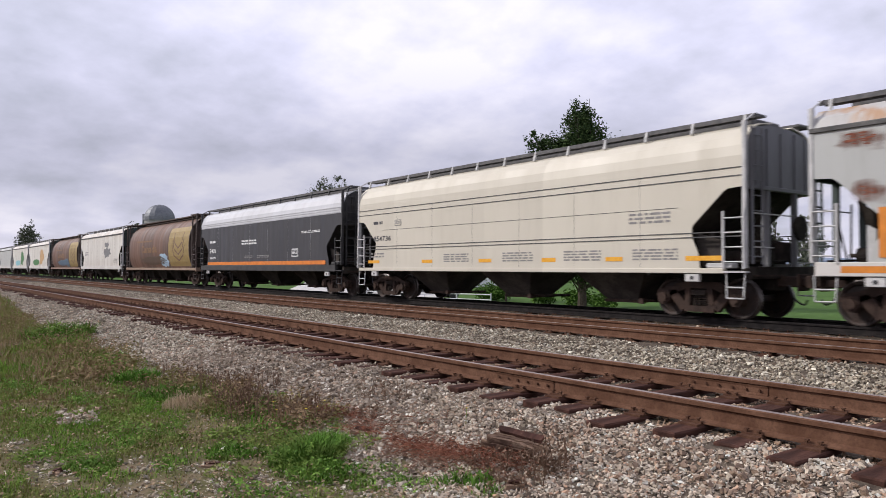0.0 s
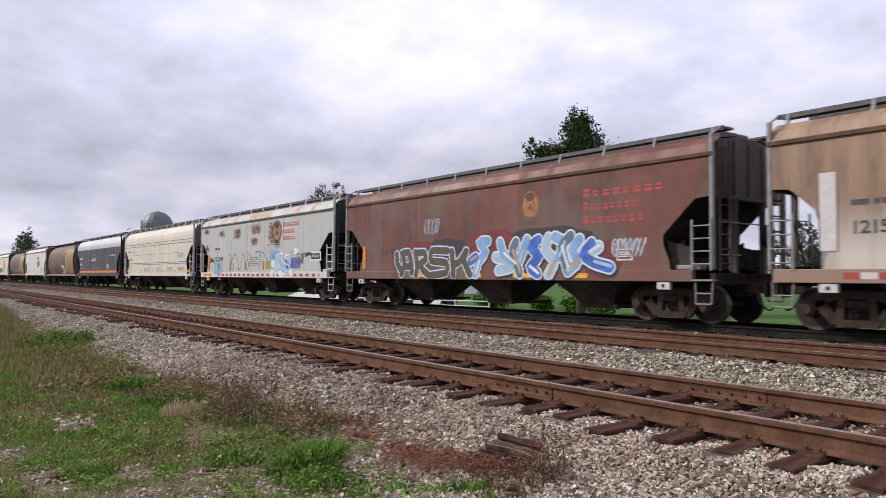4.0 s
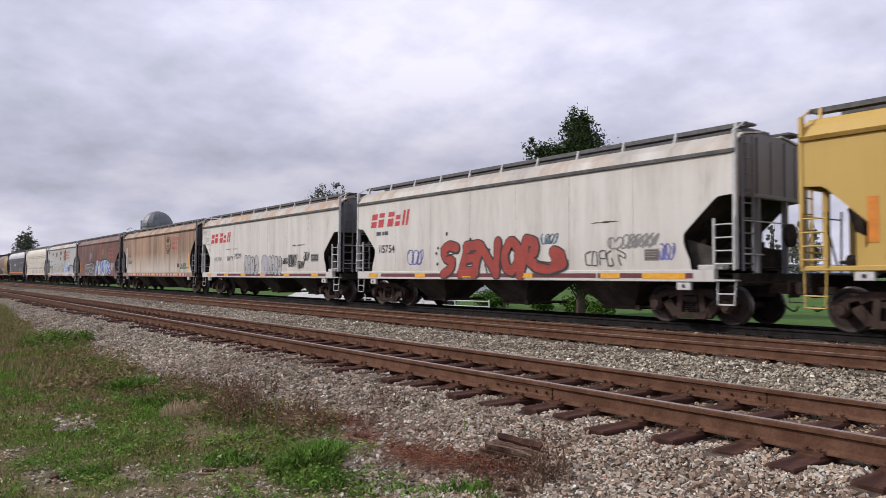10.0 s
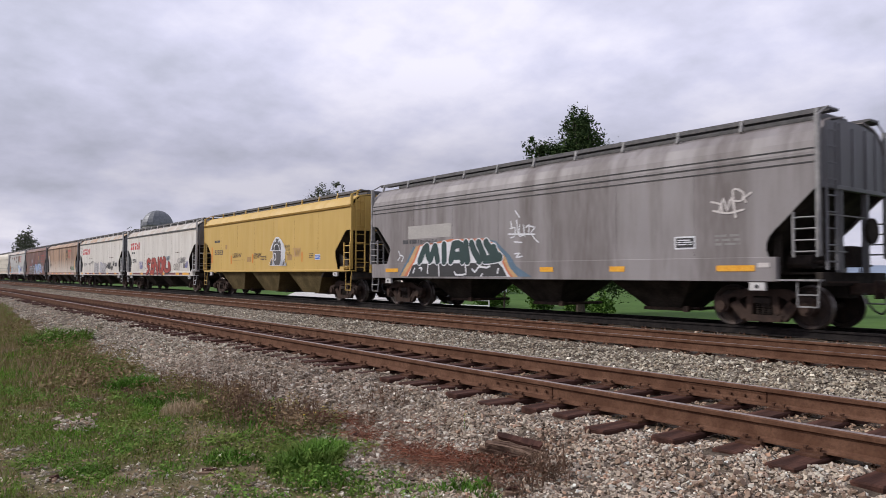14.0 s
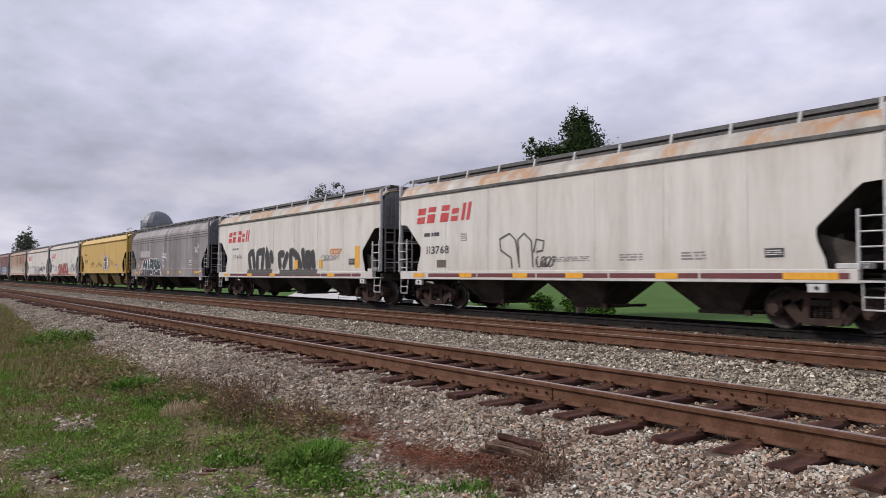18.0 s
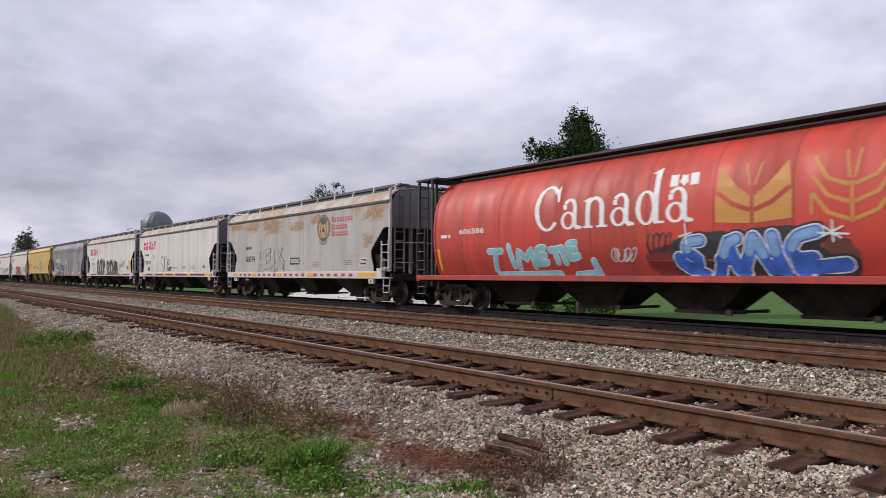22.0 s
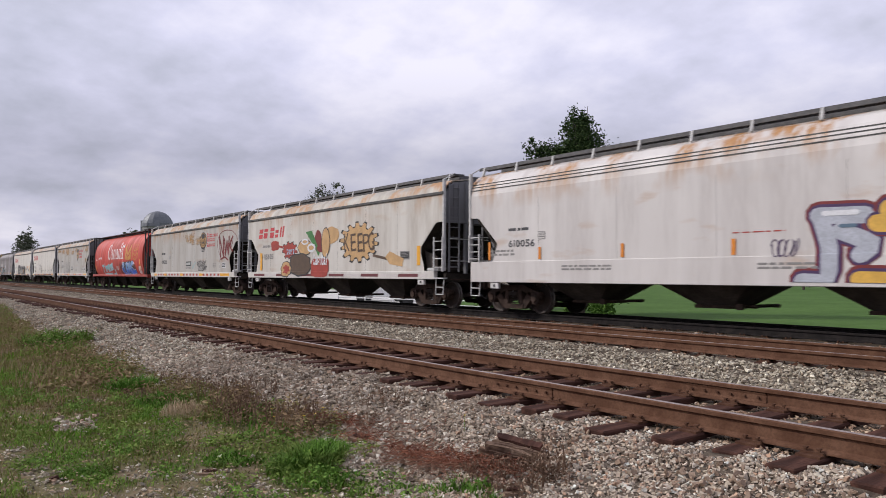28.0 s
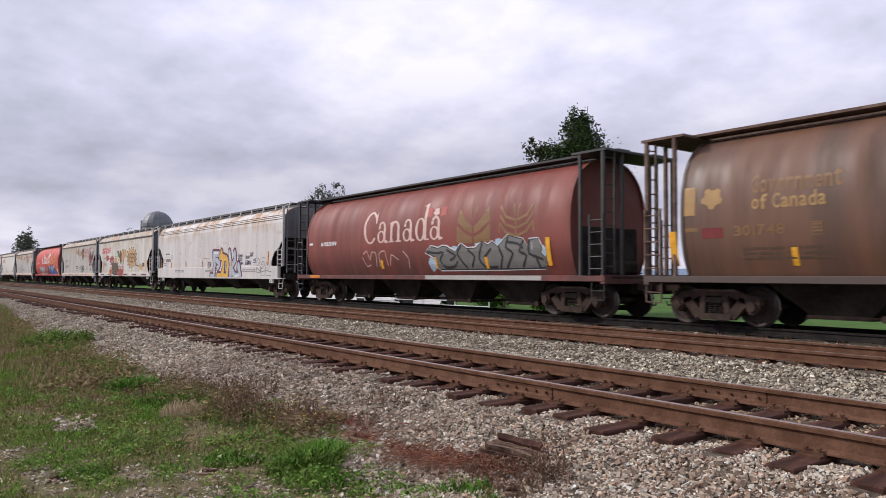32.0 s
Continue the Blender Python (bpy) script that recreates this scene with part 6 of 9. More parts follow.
lines(c, k, 4.54, 1.85, 6.18, 1.87, S_BROWN, 1, 6)
lines(c, k, 8.22, 1.79, 8.91, 2.03, S_BROWN, 3, 7)
lines(c, k, 13.47, 1.82, 13.84, 2.05, S_BROWN, 3, 8)
plate(c, k, 14.0, 1.75, 14.5, 2.0, S_WHITE, S_DEEP)

# dull grey car with large graffiti
c, k = add(flat_car("hopper_car", 100.1, 16.8, P_DULL, "dull grey covered hopper car with dark green graffiti", M_TRIM_GREY, M_BLACK, P_END_GREY, P_DULL,
                    round_top=True, grooves=(3.69, 3.55, 3.41), cut=[(1.07, 1.52), (1.12, 1.66), (1.12, 1.80), (1.05, 1.96), (0.92, 2.10), (0.75, 2.25), (0.42, 2.58), (0.04, 2.94)], slope=(3.08, 2.1), sill_end=0.9, bay_len=0.6, bay_mat=M_UNDER, sill_top=1.52, sill_low=1.0))
patch(c, k, 2.50, 2.38, 4.97, 2.83, M_BARE, 0.005, "marking", "pale grey repainted patch")
word(c, k, "850654", 3.23, 2.18, 4.21, 2.33, M_INK)
lines(c, k, 2.18, 2.10, 3.16, 2.35, M_INK, 1, 2)
for i, (m, arch) in enumerate((
        (S_STEELBLUE, [(1.95, 1.07), (2.33, 1.51), (2.81, 2.09), (3.28, 2.12), (4.98, 2.29), (6.79, 2.23), (7.18, 2.15), (7.81, 1.70), (8.12, 1.37), (8.74, 1.08)]),
        (S_TAN, [(2.05, 1.07), (2.48, 1.51), (2.98, 2.11), (4.98, 2.27), (6.79, 2.22), (7.12, 2.08), (7.62, 1.65), (7.84, 1.33), (8.18, 1.07)]),
        (S_ORANGE, [(2.28, 1.07), (2.72, 1.50), (3.17, 2.15), (4.24, 2.23), (4.98, 2.30), (6.79, 2.25), (7.13, 2.04), (7.48, 1.66), (7.74, 1.30), (7.97, 1.07)]),
        (S_WHITE, [(2.48, 1.07), (2.86, 1.50), (3.26, 2.12), (4.24, 2.17), (4.98, 2.22), (6.79, 2.18), (7.08, 2.00), (7.40, 1.64), (7.63, 1.30), (7.85, 1.07)]),
        (S_BLACK, [(2.54, 1.06), (2.81, 1.45), (3.11, 1.51), (5.20, 1.50), (7.30, 1.50), (7.52, 1.34), (7.70, 1.08)]))):
    lay(c, k, "graffiti", [(x, max(1.015, z)) for x, z in arch], [tuple(range(len(arch)))], m, 0.003 + 0.0014 * i)
wild(c, k, [[(3.23, 1.60), (3.50, 2.00), (3.66, 2.08)], [(3.64, 2.06), (3.74, 1.72)], [(4.11, 2.07), (3.83, 1.62)], [(4.13, 2.06), (4.26, 1.60)], [(4.61, 2.11), (4.63, 1.58)], [(5.13, 2.10), (4.99, 1.59)], [(5.19, 2.11), (5.50, 2.08), (5.60, 1.58)], [(5.05, 1.74), (5.55, 1.75)], [(5.75, 2.13), (5.85, 1.57)], [(6.04, 2.11), (6.18, 1.85), (6.44, 1.57)], [(6.38, 2.12), (6.72, 1.59)], [(6.74, 2.12), (7.04, 1.76)], [(7.08, 1.95), (7.19, 1.75), (7.37, 1.66)], [(6.82, 1.60), (7.32, 1.65)]], 0.135, ((S_WHITE, 0.035, 0, 0), (S_BOTTLE, 0, 0, 0)), 0.0115)
scrawl(c, k, [[(2.86, 1.19), (2.95, 1.35)], [(3.23, 1.35), (3.38, 1.37), (3.35, 1.26)], [(3.74, 1.49), (3.72, 1.17)], [(5.20, 1.22), (5.28, 1.13), (5.77, 1.15), (5.75, 1.43)], [(6.09, 1.31), (6.23, 1.22), (6.44, 1.38), (6.78, 1.35), (6.93, 1.39)], [(6.51, 1.09), (6.59, 1.15)], [(7.29, 1.19), (7.33, 1.32)], [(4.34, 1.45), (4.37, 1.09)]], 0.03, S_WHITE, 0.013)
scrawl(c, k, [[(7.82, 2.50), (8.04, 2.52), (8.01, 2.26), (7.84, 2.23)], [(8.10, 2.74), (8.17, 2.32)], [(8.23, 2.59), (8.21, 2.26), (8.39, 2.29)], [(8.39, 2.58), (8.44, 2.25)], [(8.49, 2.50), (8.62, 2.57), (8.60, 2.28)], [(8.67, 2.53), (8.85, 2.48), (8.71, 2.34), (8.85, 2.16), (9.00, 2.06)], [(7.85, 2.72), (7.91, 2.49)], [(8.04, 3.02), (8.23, 2.81)], [(8.01, 2.10), (8.33, 2.07)], [(7.74, 2.34), (8.85, 2.29)]], 0.022, S_WHITE)
scrawl(c, k, [[(8.01, 1.75), (8.23, 1.76), (8.07, 1.64), (8.33, 1.67)], [(1.91, 1.97), (2.02, 1.78), (1.88, 1.65)], [(2.02, 1.83), (2.23, 1.76), (2.10, 1.58)]], 0.022, S_WHITE)
scrawl(c, k, [[(14.43, 2.77), (14.66, 2.70), (14.69, 2.52)], [(14.61, 2.53), (14.72, 2.83), (14.81, 2.54), (14.90, 2.84), (15.01, 2.39)], [(15.01, 2.39), (14.94, 2.98), (15.08, 2.99), (15.20, 2.90), (15.14, 2.74), (14.96, 2.76)], [(15.17, 2.79), (15.37, 2.90)], [(14.47, 2.57), (14.81, 2.49), (15.19, 2.55)], [(15.20, 2.79), (15.25, 2.70)]], 0.022, M_TAPE_WHITE)
lines(c, k, 14.50, 1.75, 15.10, 2.03, M_FAINT, 3, 6)
plate(c, k, 13.46, 1.73, 14.01, 2.03, S_WHITE, S_BLACK)
for a, b in ((1.08, 1.91), (4.49, 4.92), (9.07, 9.58), (11.55, 12.03), (14.54, 15.44)):
    patch(c, k, a, 1.22, b, 1.35, M_YELLOW, 0.03, "reflector", "orange reflective patch")
patch(c, k, 15.50, 1.30, 15.76, 1.40, M_TAPE_WHITE, 0.03)

# white car with black graffiti
c, k = white_hopper(118.6, 16.9, "white covered hopper car with smeared black graffiti", roof_mat=P_ROOF)
slab_mark(c, k, 1.5, 2.85, 4.5, 3.45, M_RED)
lines(c, k, 2.1, 2.35, 3.0, 2.55, M_FAINT, 1, 2)
word(c, k, "117444", 2.1, 1.95, 3.4, 2.2, M_FAINT)
letters = [[(4.52, 1.53), (4.35, 2.10), (4.83, 2.29), (5.05, 1.56)], [(5.41, 1.52), (5.45, 2.21), (5.95, 2.28)], [(6.01, 1.52), (6.15, 2.33)], [(6.59, 1.51), (6.53, 2.37), (6.87, 1.58)], [(7.05, 2.16), (7.19, 1.84)], [(8.07, 1.56), (7.98, 2.08), (8.39, 2.12)], [(8.50, 1.56), (8.83, 2.05)], [(9.23, 1.48), (9.23, 2.22), (9.70, 2.08)], [(9.89, 1.48), (9.81, 2.07), (10.26, 1.53)], [(10.44, 2.18), (10.63, 1.53)], [(10.91, 1.53), (10.84, 2.09), (11.24, 1.93), (11.15, 1.52)], [(11.39, 2.07), (11.51, 1.52)]]
wild(c, k, letters, 0.14, ((S_DARKGREY, 0.05, 0.03, 0), (S_BLACK, 0, 0, 0)), 0.005)
for q in ((4.20, 1.15, 7.24, 1.41), (8.08, 1.12, 11.86, 1.38)):
    patch(c, k, *q, S_DARKGREY, 0.0035, "graffiti")
scribble(c, k, 13.01, 1.99, 13.94, 2.23, M_TAPE_ORANGE, 5, 4, 0.02)
scribble(c, k, 12.23, 1.75, 13.74, 1.97, M_FAINT, 6, 5)
plate(c, k, 14.52, 1.53, 15.02, 1.80, M_FAINT, S_BLACK)
patch(c, k, 15.02, 1.42, 15.37, 2.28, M_YELLOW, 0.006, "reflector", "yellow reflective strip")
patch(c, k, 9.67, 1.40, 10.00, 1.82, M_YELLOW, 0.022, "reflector")
patch(c, k, 12.04, 1.44, 12.29, 1.80, M_YELLOW, 0.022, "reflector")
tape(c, k, 1.8, 15.5, 1.08, 1.20, (M_MAROON,), 2.6, 0.05)
for a in (0.95, 4.2, 7.0, 12.8):
    patch(c, k, a, 1.07, a + 0.6, 1.21, M_YELLOW, 0.030, "reflector", "yellow reflective patch")

# clean white car
c, k = white_hopper(136.75, 16.1, "clean white covered hopper car with thin outline graffiti", roof_mat=P_ROOF)
slab_mark(c, k, 1.08, 2.91, 4.20, 3.48, M_RED)
lines(c, k, 1.54, 2.35, 2.42, 2.58, M_INK, 1, 2)
word(c, k, "113768", 1.65, 1.86, 2.93, 2.12, M_INK)
plate(c, k, 3.54, 2.25, 3.84, 2.50, M_FAINT, P_WHITE)
stroke(c, k, [(5.96, 1.34), (5.92, 1.66), (5.47, 1.89), (5.41, 2.23), (5.85, 2.38), (6.11, 2.18), (6.27, 1.43)], 0.03, S_DARKGREY)
stroke(c, k, [(6.27, 1.37), (6.21, 2.20), (6.47, 2.36), (6.77, 2.13), (6.84, 1.37)], 0.03, S_DARKGREY)
stroke(c, k, [(6.87, 1.80), (6.96, 2.17), (7.27, 2.11), (7.22, 1.84), (6.96, 1.81)], 0.03, S_DARKGREY)
scribble(c, k, 6.98, 1.37, 7.66, 1.68, S_DARKGREY, 4, 4, 0.02)
for i, q in enumerate(((7.66, 1.50, 8.93, 1.65), (9.91, 1.49, 10.61, 1.68), (11.70, 1.48, 12.34, 1.69))):
    lines(c, k, *q, M_FAINT, 3, i + 3)
plate(c, k, 13.68, 1.49, 14.16, 1.75, M_TAPE_WHITE, S_BLACK)
patch(c, k, 2.27, 1.40, 2.77, 1.65, M_BROWNPLATE, 0.006, "data_panel")
tape(c, k, 1.8, 15.4, 1.08, 1.20, (M_MAROON,), 2.6, 0.05)
for a in (0.95, 3.5, 6.0, 8.1, 11.0):
    patch(c, k, a, 1.07, a + 0.62, 1.21, M_YELLOW, 0.030, "reflector", "yellow reflective patch")
patch(c, k, 14.1, 1.07, 15.2, 1.21, M_YELLOW, 0.030, "reflector", "yellow reflective patch")

# grey car with rust streaks
c, k = add(flat_car("hopper_car", 154.4, 16.18, P_GREY_RUST, "grey covered hopper car with orange rust streaks", M_TRIM_WHITE, M_CHORD, P_END_GREY, P_SILL_WHITE, roof_mat=P_ROOF))
emblem(c, k, 10.43, 2.57, 11.61, 3.69, S_TAN, S_DARKGREY)
row_mark(c, k, 11.74, 3.34, 13.54, 3.41, M_RED)
row_mark(c, k, 11.74, 3.03, 13.04, 3.16, M_RED)
row_mark(c, k, 11.74, 2.75, 13.13, 2.87, M_RED)
lines(c, k, 2.60, 2.32, 3.31, 2.57, M_INK, 1, 2)
word(c, k, "120274", 2.61, 1.80, 3.78, 2.08, M_INK)
piece(c, k, "HEAK", 4.32, 1.33, 6.91, 2.34, M_BARE, S_GREY, 4, 0.05, 0.018, 1.1)
stroke(c, k, [(6.35, 1.32), (6.24, 1.85), (6.80, 2.11), (7.18, 1.76), (7.14, 1.31)], 0.03, S_DARKGREY)
plate(c, k, 7.82, 1.61, 8.78, 1.92, S_BLACK, P_GREY)
plate(c, k, 13.99, 1.51, 14.56, 1.80, S_WHITE, S_BLACK)
lines(c, k, 10.04, 1.45, 10.68, 1.69, M_FAINT, 3, 4)
lines(c, k, 12.75, 1.51, 13.47, 1.74, M_FAINT, 3, 5)
for i, q in enumerate(((0.35, 3.56, 1.99, 3.82), (4.89, 3.19, 6.79, 3.76), (2.53, 3.42, 4.24, 3.65), (7.87, 3.20, 9.07, 3.46), (9.99, 3.42, 10.68, 3.84), (14.38, 3.31, 15.62, 3.72), (14.44, 2.33, 14.74, 2.67))):
    patch(c, k, q[0] - 0.25, q[1] - 0.15, q[2] + 0.25, min(3.84, q[3] + 0.15), M_RUST_B, 0.004, "rust_stain")
tape(c, k, 1.8, 13.8, 1.08, 1.20, (M_TAPE_RED, M_TAPE_WHITE), 0.30)
for a in (0.9, 3.4, 6.4, 9.6):
    patch(c, k, a, 1.07, a + 0.6, 1.21, M_YELLOW, 0.030, "reflector", "yellow reflective patch")
patch(c, k, 13.9, 1.07, 15.2, 1.21, M_YELLOW, 0.030, "reflector", "yellow reflective patch")


def wheat(car, shape, x0, z0, x1, z1, mat, ground, solid):
    """A wheat ear: leaf pairs on a stem, filled or drawn in lines."""
    w, h = x1 - x0, z1 - z0
    xm = (x0 + x1) / 2
    if solid:
        for s in (-1, 1):
            lay(car, shape, "marking", [(xm + s * 0.04, z0), (xm + s * w * 0.5, z0 + h * 0.05), (xm + s * w * 0.5, z0 + h * 0.50), (xm + s * w * 0.44, z0 + h * 0.98), (xm + s * w * 0.20, z0 + h * 0.62), (xm + s * 0.04, z0 + h * 0.45)],
                [(0, 1, 2, 3, 4, 5)], mat, 0.006)
            stroke(car, shape, [(xm + s * 0.05, z0 + h * 0.22), (xm + s * w * 0.25, z0 + h * 0.33), (xm + s * w * 0.48, z0 + h * 0.55)], 0.05, ground, 0.011, name="marking")
            stroke(car, shape, [(xm + s * 0.06, z0 + h * 0.62), (xm + s * w * 0.1, z0 + h * 1.0)], 0.022, mat, 0.006, name="marking")
    else:
        for s in (-1, 1):
            for a, b in ((0.0, 0.42), (0.25, 0.68), (0.5, 0.98)):
                stroke(car, shape, [(xm + s * 0.05, z0 + h * a), (xm + s * w * 0.28, z0 + h * (a + 0.12)), (xm + s * w * 0.46, z0 + h * b)], 0.04, mat, 0.006, name="marking")
            stroke(car, shape, [(xm + s * 0.05, z0 + h * 0.6), (xm + s * w * 0.08, z0 + h * 1.02)], 0.022, mat, 0.006, name="marking")
            stroke(car, shape, [(xm + s * w * 0.47, z0 + h * 0.1), (xm + s * w * 0.47, z0 + h * 0.42)], 0.03, mat, 0.006, name="marking")
        stroke(car, shape, [(xm, z0 - h * 0.05), (xm, z0 + h * 0.55)], 0.03, mat, 0.006, name="marking")


def ribs(car, length, mat):
    for x in [2.6 + (length - 5.2) * i / 7 for i in range(8)]:
        bm = bmesh.new()
        pts = [(-w, z) for z, w in Round.curve[:10]]
        for (ya, za), (yb, zb) in zip(pts, pts[1:]):
            f = [bm.verts.new(p) for p in ((x - 0.012, ya - 0.002, za), (x + 0.012, ya - 0.002, za), (x + 0.012, yb - 0.002, zb), (x - 0.012, yb - 0.002, zb))]
            bm.faces.new(f)
        part("weld_seam", bm, mat, car)


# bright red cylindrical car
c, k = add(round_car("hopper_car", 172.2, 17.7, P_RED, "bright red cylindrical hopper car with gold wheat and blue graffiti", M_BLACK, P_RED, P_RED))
ribs(c, 17.7, S_DARKRED)
a, b, e = (5.88, 2.39), (5.88, 3.63), (11.06, 2.39)
serif_word(c, k, "Canada", a[0], e[0], a[1], b[1], M_WHITE, "white country name in large roman letters")
q = (10.37, 3.24, 11.12, 3.52)
patch(c, k, q[0], q[1], q[0] + (q[2] - q[0]) * 0.28, q[3], M_WHITE, 0.006, "flag")
patch(c, k, q[2] - (q[2] - q[0]) * 0.28, q[1], q[2], q[3], M_WHITE, 0.006, "flag")
blob(c, k, q[0] + (q[2] - q[0]) * 0.34, q[1], q[2] - (q[2] - q[0]) * 0.34, q[3], M_WHITE, 0.006, 5, 0.05, 2, 40, "flag")
word(c, k, "606586", 2.47, 2.45, 3.71, 2.62, M_WHITE)
lines(c, k, 1.5, 2.28, 2.0, 2.46, M_WHITE, 1, 2)
wheat(c, k, 11.58, 2.26, 13.30, 3.58, GOLD_BRIGHT, P_RED, True)
wheat(c, k, 13.64, 2.23, 15.28, 3.58, GOLD_BRIGHT, P_RED, False)
wild(c, k, [[(3.90, 1.87), (4.46, 1.87)], [(4.18, 1.86), (4.11, 1.30)], [(4.79, 2.00), (4.94, 1.42)], [(5.16, 1.38), (5.19, 1.86), (5.51, 1.61), (5.71, 1.90), (5.81, 1.41)], [(6.25, 1.92), (5.97, 1.89), (5.97, 1.48), (6.32, 1.51)], [(5.98, 1.70), (6.25, 1.71)], [(6.48, 1.85), (6.79, 1.87)], [(6.64, 1.86), (6.73, 1.50)], [(6.90, 1.90), (7.01, 1.50)], [(7.41, 2.02), (7.15, 1.98), (7.23, 1.61), (7.50, 1.66)], [(7.19, 1.81), (7.41, 1.83)], [(8.00, 1.52), (8.12, 1.17)]], 0.085, ((S_WHITE, 0.02, 0, 0), (S_CYAN, 0, 0, 0)), 0.005)
wild(c, k, [[(4.21, 1.15), (6.71, 1.18)], [(7.33, 1.15), (8.02, 1.20)]], 0.085, ((S_WHITE, 0.02, 0, 0), (S_CYAN, 0, 0, 0)), 0.005)
for i, q in enumerate(((9.74, 1.06, 11.09, 1.89), (13.74, 1.08, 14.54, 1.94), (10.39, 1.06, 12.61, 2.11), (12.05, 1.10, 13.99, 2.18))):
    blob(c, k, *q, (S_DARKRED, P_MAROON, S_BLACK, S_BLACK)[i], 0.0025 + 0.0006 * i, 0, 0.14, 4 + i)
letters = [[(11.18, 1.94), (10.86, 1.90), (10.81, 1.68), (11.08, 1.52), (11.00, 1.28), (10.62, 1.44)], [(10.58, 1.56), (10.80, 1.31), (11.23, 1.16)], [(12.07, 1.95), (11.84, 1.84), (11.55, 1.16)], [(11.86, 1.89), (12.01, 1.29), (12.19, 1.18)], [(11.63, 1.49), (11.97, 1.53)], [(12.44, 1.96), (12.30, 1.56), (12.06, 1.16)], [(12.46, 1.94), (12.80, 1.25)], [(12.86, 1.98), (12.94, 1.55), (13.06, 1.20)], [(13.76, 2.03), (13.40, 1.94), (13.21, 1.68), (13.38, 1.49), (13.67, 1.50)], [(13.33, 1.53), (13.39, 1.21), (13.80, 1.32), (14.29, 1.37)]]
wild(c, k, letters, 0.135, ((S_BLACK, 0.10, 0.02, -0.02), (S_WHITE, 0.032, 0, 0), (S_DEEP, 0, 0, 0)), 0.006)
wild(c, k, [[(11.18, 1.94), (10.86, 1.90), (10.83, 1.75)], [(12.06, 1.95), (11.83, 1.83), (11.73, 1.61)], [(12.44, 1.95), (12.33, 1.66)], [(12.49, 1.89), (12.64, 1.59)], [(12.86, 1.97), (12.91, 1.64)], [(13.75, 2.03), (13.40, 1.94), (13.25, 1.73)]], 0.10, ((S_BLUE, 0, 0, 0),), 0.0185)
scrawl(c, k, [[(13.87, 1.92), (14.27, 2.10)], [(14.08, 2.23), (14.09, 1.81)], [(13.90, 2.13), (14.24, 1.88)], [(13.81, 2.00), (14.38, 1.95)], [(10.65, 2.05), (10.97, 2.13)], [(10.81, 2.33), (10.83, 1.87)]], 0.02, S_WHITE, 0.022)
scribble(c, k, 9.75, 1.68, 10.40, 2.19, S_BLACK, 12, 4, 0.016)
scribble(c, k, 8.63, 1.48, 9.39, 1.85, M_TAPE_WHITE, 13, 4, 0.014)
scribble(c, k, 15.29, 1.16, 15.91, 1.77, S_WHITE, 5, 4, 0.02)
patch(c, k, 15.70, 1.44, 15.86, 2.26, M_YELLOW, 0.008, "reflector", "yellow reflective strip")
patch(c, k, 1.3, 1.3, 1.42, 2.0, M_YELLOW, 0.008, "reflector", "yellow reflective strip")

# light grey car with red scrawl
c, k = add(flat_car("hopper_car", 190.9, 16.26, P_GREY_RUST, "light grey covered hopper car with a red scrawl", M_TRIM_WHITE, M_CHORD, P_END_GREY, P_SILL_WHITE, roof_mat=P_ROOF))
emblem(c, k, 10.17, 2.62, 11.32, 3.64, GOLD, S_BLACK)
row_mark(c, k, 11.45, 3.31, 13.18, 3.34, M_RED)
row_mark(c, k, 11.45, 3.06, 12.66, 3.16, M_RED)
row_mark(c, k, 11.45, 2.76, 12.71, 2.85, M_RED)
lines(c, k, 2.55, 2.37, 3.35, 2.59, M_INK, 1, 2)
word(c, k, "119520", 2.60, 1.84, 3.75, 2.09, M_INK)
plate(c, k, 4.17, 2.10, 4.48, 2.37, M_FAINT, P_GREY)
plate(c, k, 7.66, 1.66, 8.60, 1.95, S_BLACK, P_GREY)
lines(c, k, 7.66, 1.48, 8.65, 1.59, M_FAINT, 2, 4)
lines(c, k, 12.40, 1.52, 12.91, 1.78, M_FAINT, 3, 5)
scribble(c, k, 9.84, 1.62, 11.19, 1.98, S_BLACK, 5, 5, 0.016)
scribble(c, k, 9.96, 1.35, 11.40, 1.69, S_BLACK, 15, 6, 0.014)
stroke(c, k, [(8.76, 1.89), (8.91, 1.50), (9.48, 1.90)], 0.025, S_CYAN)
scrawl(c, k, [[(13.38, 3.28), (13.50, 2.67), (13.67, 2.07)], [(13.67, 2.00), (14.29, 2.11), (14.69, 1.96)], [(15.23, 3.09), (15.34, 2.85)], [(15.11, 2.81), (15.20, 2.66)]], 0.05, S_DARKRED)
scrawl(c, k, [[(13.40, 3.31), (13.80, 2.57), (14.07, 2.17)], [(14.00, 3.24), (14.04, 2.71), (14.10, 2.20)], [(14.20, 3.10), (14.29, 2.61), (14.35, 2.22)], [(14.38, 2.24), (14.51, 2.74), (14.57, 3.00)], [(14.57, 3.00), (14.69, 2.51), (14.78, 2.25)], [(14.81, 2.31), (14.84, 2.79), (14.88, 3.22)], [(15.42, 3.21), (15.12, 2.95), (14.93, 2.71)], [(14.96, 2.73), (15.22, 2.51), (15.42, 2.44)]], 0.06, S_DARKRED, 0.014)
scrawl(c, k, [[(13.79, 1.97), (13.27, 2.45), (13.10, 2.98), (13.52, 3.43), (14.31, 3.59), (15.23, 3.53), (15.87, 3.26), (16.06, 2.99)]], 0.02, S_DARKRED, 0.010)
plate(c, k, 13.84, 1.53, 14.37, 1.81, S_WHITE, S_BLACK)
